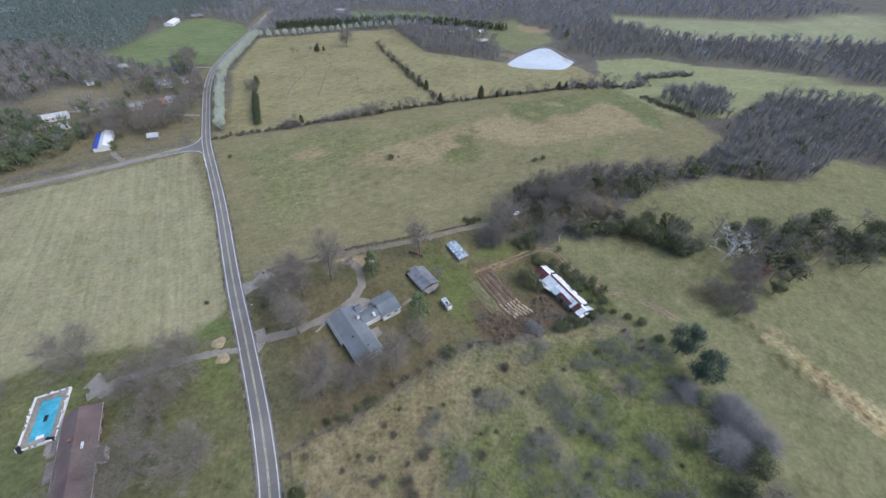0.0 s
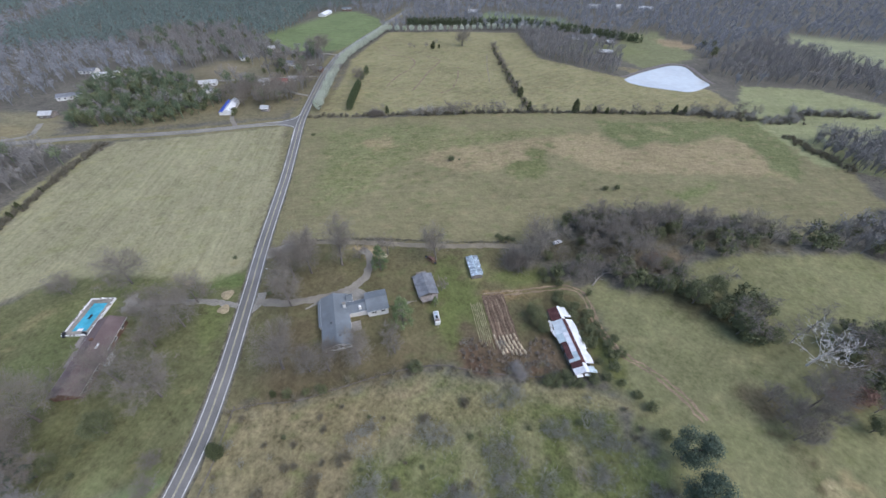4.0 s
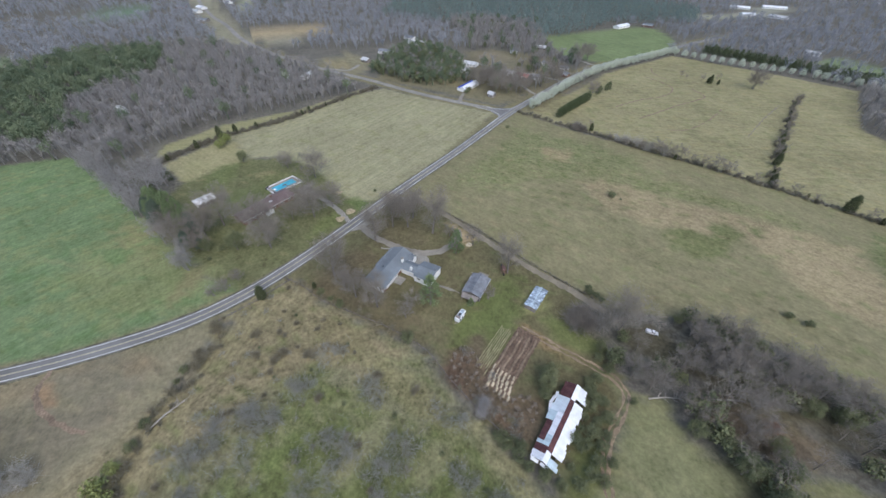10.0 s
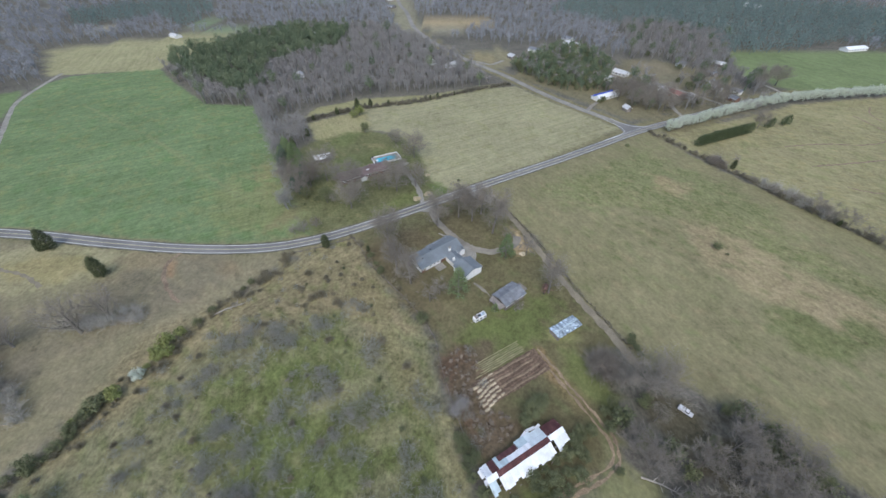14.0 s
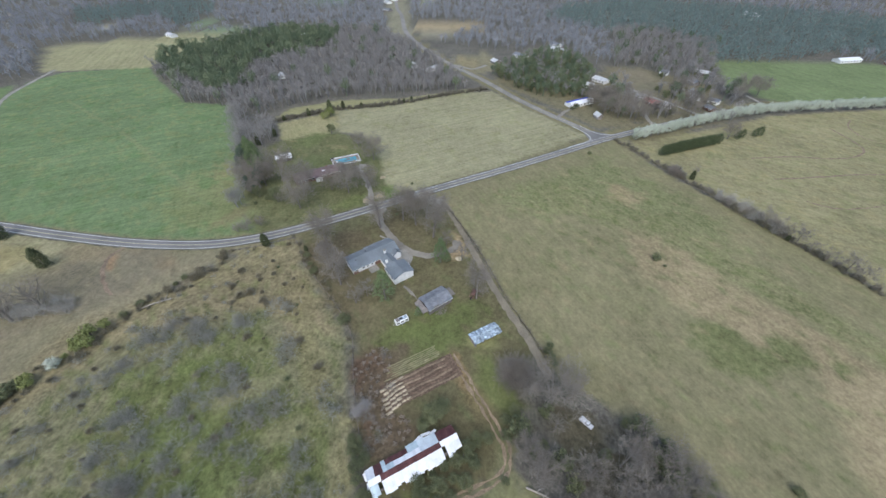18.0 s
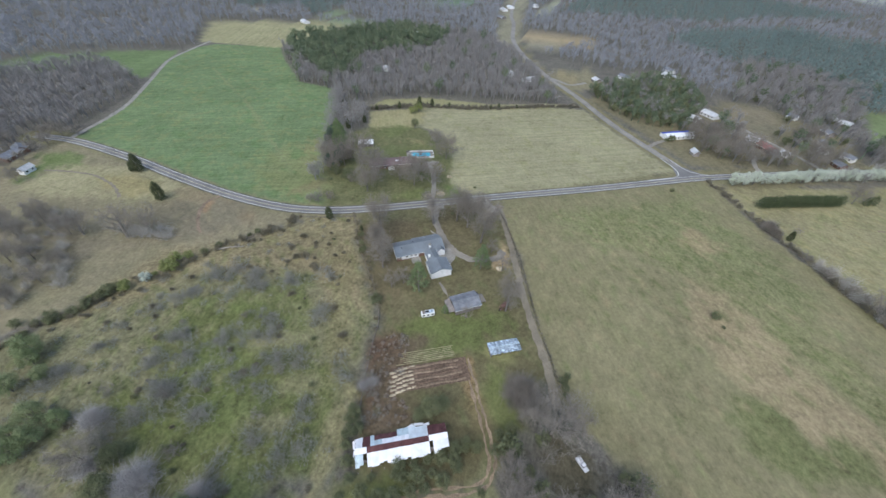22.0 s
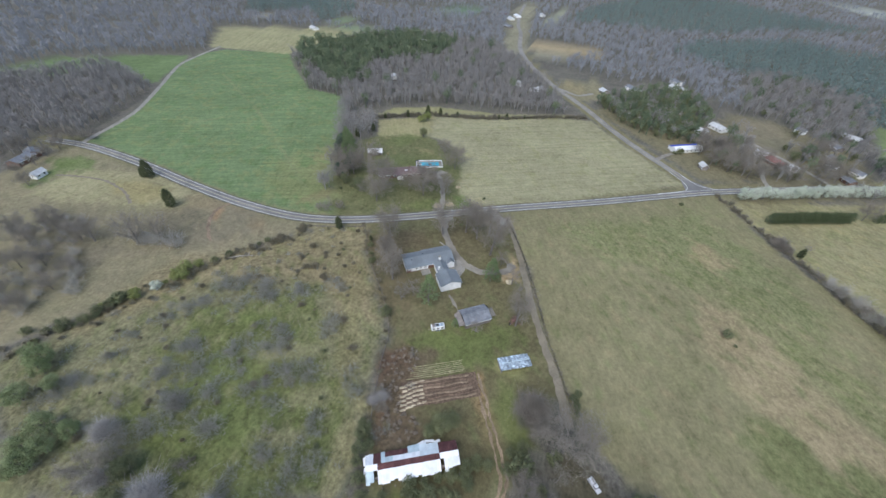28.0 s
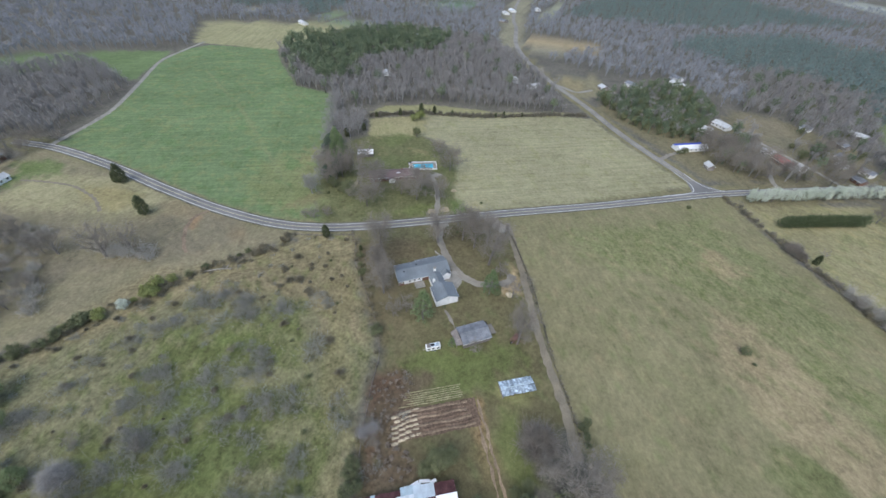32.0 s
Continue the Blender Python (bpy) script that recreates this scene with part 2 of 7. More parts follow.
M_SAND = mat("yellow_sand", (0.36, 0.3, 0.19), 0.95, grain=3, grain_amp=0.2, stain=0.7, bump=0.4)
M_BARK = mat("grey_brown_bark", (0.19, 0.17, 0.155), 0.9, grain=3, grain_amp=0.3, stain=0.5, bump=0.4)
M_OAKBARK = mat("grey_oak_bark", (0.23, 0.208, 0.178), 0.9, grain=3, grain_amp=0.3, stain=0.5, bump=0.4)
M_DEADWOOD = mat("weathered_dead_wood", (0.4, 0.37, 0.32), 0.9, grain=3, grain_amp=0.25, stain=0.5, bump=0.3)
M_PALEBARK = mat("bleached_bark", (0.68, 0.65, 0.6), 0.85, grain=3, grain_amp=0.2, stain=0.5, bump=0.3)
M_TWIG = foliage("bare_twigs", (0.226, 0.204, 0.172), (0.272, 0.246, 0.208), 0.15)
M_PALETWIG = foliage("pale_lilac_twigs", (0.45, 0.432, 0.41), (0.4, 0.385, 0.365), 0.12)
M_TWIG_GREY = foliage("grey_twigs", (0.32, 0.318, 0.275), (0.275, 0.272, 0.238), 0.15)
M_BANKTWIG = foliage("bank_twigs", (0.4, 0.38, 0.335), (0.45, 0.43, 0.38), 0.15)
M_WOODTWIG = foliage("woodland_twigs", (0.262, 0.251, 0.242), (0.298, 0.285, 0.27), 0.1)
M_PINE = foliage("pine_needles", (0.085, 0.118, 0.085), (0.11, 0.14, 0.1), 0.25)
M_PINE_PALE = foliage("pale_pine_needles", (0.145, 0.195, 0.09), (0.18, 0.23, 0.11), 0.3)
M_CEDAR = foliage("cedar_foliage", (0.07, 0.082, 0.04), (0.09, 0.105, 0.052), 0.3)
M_OLIVE = foliage("olive_green_leaves", (0.2, 0.23, 0.08), (0.25, 0.27, 0.105), 0.25)
M_DULLGREEN = foliage("dull_evergreen_leaves", (0.135, 0.15, 0.08), (0.172, 0.185, 0.096), 0.25)
M_BLOSSOM = foliage("white_blossom", (0.58, 0.62, 0.52), (0.52, 0.57, 0.46), 0.15)
M_LIGHTGREEN = foliage("light_green_leaves", (0.19, 0.235, 0.11), (0.23, 0.27, 0.135), 0.22)
# sunlit tone of the crown tops put into the needle colour
M_PINEWOOD = foliage("sunlit_pine_needles", (0.115, 0.152, 0.095), (0.19, 0.228, 0.135), 0.25)
M_CREEKTWIG = foliage("creek_twigs", (0.214, 0.196, 0.168), (0.274, 0.246, 0.213), 0.15)
# paler and bluer than near pines: distance haze put into the colour
M_HAZEPINE = foliage("haze_tinted_plantation_needles", (0.178, 0.238, 0.224), (0.196, 0.256, 0.24), 0.07)
M_TIN_DULL = mat("dull_white_roofing", (0.52, 0.53, 0.53), 0.6, grain=3, grain_amp=0.1, stain=0.5, stain_amp=0.2)
M_RUSSET = foliage("russet_leaves", (0.23, 0.14, 0.11), (0.27, 0.17, 0.13), 0.25)
M_HEDGE = foliage("hedge_conifer_foliage", (0.075, 0.098, 0.048), (0.095, 0.118, 0.06), 0.2)
# the blue-grey of distance haze is put into these twigs' colour
M_HAZETWIG = foliage("haze_tinted_far_twigs", (0.27, 0.282, 0.304), (0.295, 0.305, 0.325), 0.1)
M_OLDROAD = mat("faded_tan_asphalt", (0.235, 0.225, 0.205), 0.92, grain=3, grain_amp=0.12, stain=0.08, stain_amp=0.18, tint=(0.26, 0.245, 0.215))
M_BRUSH = foliage("brown_brush", (0.215, 0.195, 0.135), (0.26, 0.235, 0.165), 0.2)
M_DARKBRUSH = foliage("dark_hedge_brush", (0.175, 0.165, 0.125), (0.23, 0.212, 0.165), 0.25)
M_REDBRUSH = foliage("maroon_brush", (0.29, 0.247, 0.2), (0.34, 0.292, 0.236), 0.2)
# near-white base holds part of the sky's reflection; metal mirrors the rest
M_WATER = mat("sky_white_pond_water", (0.84, 0.82, 0.77), 0.06, metal=0.4, grain=0.2, grain_amp=0.05, stain=0.02, stain_amp=0.1, bump=0.02, spec=0.8)

# ---------------------------------------------------------------- mesh helpers


def height(x, y):
    """The lie of the ground: level fields, and a hollow round the barn and the garden."""
    return -6.2 * np.exp(-((x - 32) ** 2 / (2 * 42**2) + (y - 118) ** 2 / (2 * 50**2)))


def mesh_of(name, verts, faces, material, tone=None):
    me = bpy.data.meshes.new(name)
    verts, faces = np.asarray(verts, float), np.asarray(faces, int)
    k = faces.shape[1]
    me.vertices.add(len(verts)), me.loops.add(faces.size), me.polygons.add(len(faces))
    me.vertices.foreach_set("co", verts.ravel())
    me.loops.foreach_set("vertex_index", faces.ravel())
    me.polygons.foreach_set("loop_start", np.arange(len(faces)) * k)
    if tone is not None:
        me.attributes.new("tone", "FLOAT", "POINT").data.foreach_set("value", np.asarray(tone, float))
    me.update(calc_edges=True)
    me.materials.append(material)
    return me


def part(name, bm, material, parent=None, label="", at=None):
    """Links a bmesh, or a mesh, as one object under a thing or a part."""
    if isinstance(bm, bmesh.types.BMesh):
        me = bpy.data.meshes.new(name)
        bm.normal_update()
        bm.to_mesh(me)
        bm.free()
        me.materials.append(material)
    else:
        me = bm
    ob = new(name, me)
    if parent is not None:
        ob.parent = parent
    if at is not None:
        ob.matrix_basis = at
    if label:
        ob["label"] = label
    return ob


def thing(name, m, label, category, group="", kind=""):
    ob = new(name)
    ob.matrix_basis = Matrix.Translation((0, 0, height(m.translation.x, m.translation.y))) @ m
    return tagged(ob, label, category, group, kind)


def box(x0, x1, y0, y1, z0, z1, bevel=0.0, bm=None):
    bm = bm or bmesh.new()
    v = [bm.verts.new((x, y, z)) for x in (x0, x1) for y in (y0, y1) for z in (z0, z1)]
    fs = [bm.faces.new([v[i] for i in q]) for q in ((0, 1, 3, 2), (4, 6, 7, 5), (0, 4, 5, 1), (2, 3, 7, 6), (0, 2, 6, 4), (1, 5, 7, 3))]
    if bevel:
        es = list({e for f in fs for e in f.edges})
        bmesh.ops.bevel(bm, geom=es, offset=bevel, segments=1, affect="EDGES")
    return bm


def slab(points, thick, bm=None):
    """A flat plate with the given corners, thickened downwards along its normal."""
    bm = bm or bmesh.new()
    p = [Vector(q) for q in points]
    n = (p[1] - p[0]).cross(p[2] - p[0]).normalized()
    if n.z < 0:
        p.reverse()
        n = -n
    top = [bm.verts.new(q) for q in p]
    low = [bm.verts.new(q - n * thick) for q in p]
    bm.faces.new(top), bm.faces.new(low[::-1])
    for i in range(len(p)):
        j = (i + 1) % len(p)
        bm.faces.new((top[j], top[i], low[i], low[j]))
    return bm


def ribbon(line, width, z, name, material, edge=0.0, step=4.0, smooth=True, seed=1):
    """A strip that follows a line over the ground, with slightly uneven edges."""
    pts = bend(line, step) if smooth else [Vector((x, y)) for x, y in line]
    rg = np.random.default_rng(seed)
    verts, faces = [], []
    for i, p in enumerate(pts):
        d = (pts[min(i + 1, len(pts) - 1)] - pts[max(i - 1, 0)]).normalized()
        n = Vector((-d.y, d.x))
        for s in (-1, 1):
            q = p + n * s * (width / 2 + edge * rg.uniform(-1, 1))
            verts.append((q.x, q.y, z + height(q.x, q.y)))
        if i:
            a = 2 * i
            faces.append((a - 2, a - 1, a + 1, a))
    return mesh_of(name, verts, faces, material)


def bend(line, step=4.0):
    """Evenly spaced points on a smooth line through the given ones."""
    p = [Vector((x, y)) for x, y in line]
    p = [p[0] * 2 - p[1], *p, p[-1] * 2 - p[-2]]
    out = []
    for a, b, c, d in zip(p, p[1:], p[2:], p[3:]):
        n = max(2, int((c - b).length / step))
        for k in range(n):
            t = k / n
            out.append(0.5 * (2 * b + (c - a) * t + (2 * a - 5 * b + 4 * c - d) * t * t + (3 * b - a - 3 * c + d) * t**3))
    return [*out, p[-2]]


def inside(poly, x, y):
    """Signed distance to a polygon's edge, positive inside."""
    x, y = np.asarray(x, float), np.asarray(y, float)
    far, odd = np.full(x.shape, 1e9), np.zeros(x.shape, bool)
    for (ax, ay), (bx, by) in zip(poly, [*poly[1:], poly[0]]):
        dx, dy = bx - ax, by - ay
        t = np.clip(((x - ax) * dx + (y - ay) * dy) / (dx * dx + dy * dy + 1e-9), 0, 1)
        far = np.minimum(far, np.hypot(x - ax - t * dx, y - ay - t * dy))
        odd ^= ((ay > y) != (by > y)) & (x < (bx - ax) * (y - ay) / (by - ay + 1e-12) + ax)
    return np.where(odd, far, -far)


def spots(poly, gap, seed, jitter=0.45):
    """Loosely spaced places inside a polygon."""
    rg = np.random.default_rng(seed)
    (x0, y0), (x1, y1) = np.min(poly, 0), np.max(poly, 0)
    gx, gy = np.meshgrid(np.arange(x0, x1, gap), np.arange(y0, y1, gap))
    gx = gx.ravel() + rg.uniform(-jitter, jitter, gx.size) * gap
    gy = gy.ravel() + rg.uniform(-jitter, jitter, gy.size) * gap
    keep = inside(poly, gx, gy) > 0
    return np.stack([gx[keep], gy[keep]], 1)


# ---------------------------------------------------------------- the lie of the land
ROAD = [(-40, -215), (-45, -180), (-43, -128), (-38, -84), (-34.8, -42), (-36.3, -6.5), (-43.3, 18), (-55, 41), (-74.1, 71.9),
        (-93, 101.4), (-123.5, 151.5), (-145.5, 185.5), (-164.5, 214.8), (-176, 235), (-190.5, 262.5), (-211, 302), (-224.5, 331), (-237, 363), (-246, 400), (-255, 447), (-262, 495), (-275, 560), (-285, 620)]
SIDE_ROAD = [(-162, 215.5), (-175, 211), (-190.5, 199.5), (-212, 182), (-240, 161.5), (-288, 132), (-334, 99), (-386, 68), (-439, 43), (-495, 24), (-588, 5), (-652, -13), (-768, -35), (-900, -52)]
HAY = [(-203, 12), (-220, 58), (-249, 108), (-258, 140), (-225, 162), (-171, 206.5), (-129, 149), (-113, 127), (-89, 86), (-92, 74), (-117, 66), (-140, 58), (-160, 42), (-164, 24)]
HAY_SMALL = [(-176, -27), (-203, 12), (-164, 24), (-148, -13)]
HAY_STRIP = [(-188, -32), (-205, -30), (-226, 8), (-236, 65), (-262, 118), (-264, 132), (-250, 109), (-221, 57), (-205, 10)]
WHEAT = [(-49, -187), (-80, -201), (-107, -214), (-150, -245), (-190, -275), (-215, -291), (-253, -305), (-280, -296), (-305, -223), (-263, -181), (-212, -125), (-208, -80),
         (-166, -55), (-119, -30), (-62, 0), (-48, 14), (-40.5, -10), (-39.5, -45), (-42.5, -75), (-46, -109), (-48.5, -150)]
WHEAT_FAR = [(-111, -407), (-165, -415), (-215, -353), (-241, -309), (-153, -256), (-176, -352), (-115, -363)]
STUBBLE_FAR = [(-280, -322), (-371, -396), (-430, -300), (-460, -183), (-396, -205), (-300, -222)]
PASTURE = [(-87, 101.5), (-118.5, 151.5), (-159.5, 214), (-163, 226), (-118, 246), (-43, 292), (14, 318), (96, 352), (150, 368), (166, 335),
           (190, 300), (196, 262), (150, 214), (93, 212), (60, 202), (40, 186), (20, 158), (-12, 140.5), (-47, 127)]
NORTH_PASTURE = [(-162, 227), (-188, 300), (-218, 362), (-228, 410), (-241, 480), (-160, 520), (-90, 548), (-40, 452), (44, 424), (122, 422), (147, 374), (47, 335), (-43, 294)]
EAST_MEADOW = [(137, 374), (150, 444), (212, 463), (259, 440), (317, 434), (367, 418), (420, 380), (400, 330), (346, 351), (281, 352), (240, 318), (215, 300), (175, 300)]
CREEK_MEADOW = [(30, 137), (50, 138), (58, 146), (74, 143), (97, 172), (118, 187), (166, 208), (215, 204), (260, 240), (330, 200), (300, 60), (230, -60), (140, -90), (104, -66), (82, -44), (86, -30), (99, 2), (101, 20), (99, 38), (88, 66), (72, 92), (62, 100), (66, 112), (54, 134)]
FAR_MEADOW = [(225, 640), (290, 560), (400, 562), (480, 572), (552, 561), (720, 640), (740, 800), (534, 712), (446, 676), (404, 690), (290, 672), (239, 690)]
NORTH_GREEN = [(-364, 387), (-371, 449), (-374, 516), (-370, 545), (-354, 572), (-290, 540), (-268, 508), (-250, 410), (-252, 379), (-290, 362)]
SCRUB = [(76, -44), (51, -33), (26, -20), (-3, -4), (-36, 16), (-47, 33), (-38, 40), (-16, 55), (-4, 68), (10, 77), (31, 82), (50, 88), (66, 90), (86, 66), (97, 38), (99, 20), (97, 2), (84, -30), (80, -44)]
BANK = [(-40, -190), (-37.5, -128), (-33, -84), (-30.3, -42), (-31.5, -8), (-36, 14), (-3, -10), (26, -26), (51, -37), (76, -50), (110, -66), (90, -150), (20, -190)]
HOMESTEAD = [(-88, 103), (-78, 108), (-47, 125), (8, 150), (30, 142), (50, 138), (64, 116), (66, 100), (50, 92), (31, 86), (9, 80), (-4, 70), (-16, 58), (-44, 38), (-50, 36), (-72, 74)]
SCRUB_GREEN = [(40, 2), (26, 14), (14, 26), (12, 42), (30, 56), (46, 84), (66, 88), (82, 66), (88, 42), (76, 14), (60, 18), (52, 8)]
HAMLET_YARDS = [(-196, 262), (-205, 226), (-230, 200), (-262, 214), (-300, 246), (-340, 262), (-335, 300), (-290, 345), (-225, 335)]
HAMLET_CLEARING = [(-335, 266), (-332, 295), (-303, 302), (-272, 284), (-262, 270), (-287, 257)]
ROADSIDE_CLEARING = [(-360, 100), (-388, 137), (-358, 146), (-331, 147), (-312, 136), (-303, 120), (-326, 110)]
FAR_CLEARING = [(-547, 24), (-546, 78), (-516, 138), (-486, 112), (-469, 54)]
TOWN_VERGE = [(-430, 20), (-496, 2), (-600, -22), (-796, -56), (-877, -62), (-877, -18), (-770, -12), (-660, 6), (-545, 22), (-445, 44)]
TOWN_SPUR = [(-705, 22), (-859, 30), (-880, 44), (-790, 44), (-721, 46)]
HILL_GREEN = [(-477, -302), (-531, -297), (-508, -250), (-508, -212), (-470, -193), (-466, -230)]
HILL_PALE = [(-474, -425), (-510, -421), (-507, -390), (-459, -389)]
WEST_GREEN = [(-659, -398), (-679, -223), (-692, -102), (-746, -111), (-720, -235), (-700, -400)]
NORTH_STRIP = [(-520, 670), (-457, 678), (-402, 686), (-359, 718), (-367, 784), (-420, 720), (-525, 690)]
NORTH_LAWN = [(-160, 612), (-60, 625), (-20, 612), (-60, 660), (-170, 650)]
WOOD_TOWN = [(-1461, 780), (-1540, 880), (-1284, 790), (-1331, 714)]
CREAM_TOWN = [(-425, 845), (-405, 930), (-325, 830), (-373, 788)]
FAR_CLEARING_2 = [(-557, -14), (-610, 2), (-540, 22), (-491, 12)]
POOL_YARD = [(-168, 16), (-150, 64), (-106, 84), (-88, 94), (-72, 70), (-44, 14), (-62, 2), (-90, -14), (-119, -27), (-150, -12)]


def shade_of(r, g, b):
    """Linear colour from a paint-chart value."""
    c = np.array([((v / 255 + 0.055) / 1.055) ** 2.4 for v in (r, g, b)])
    return (c * 0.94 + c.mean() * 0.06) * (0.905, 0.92, 0.805)


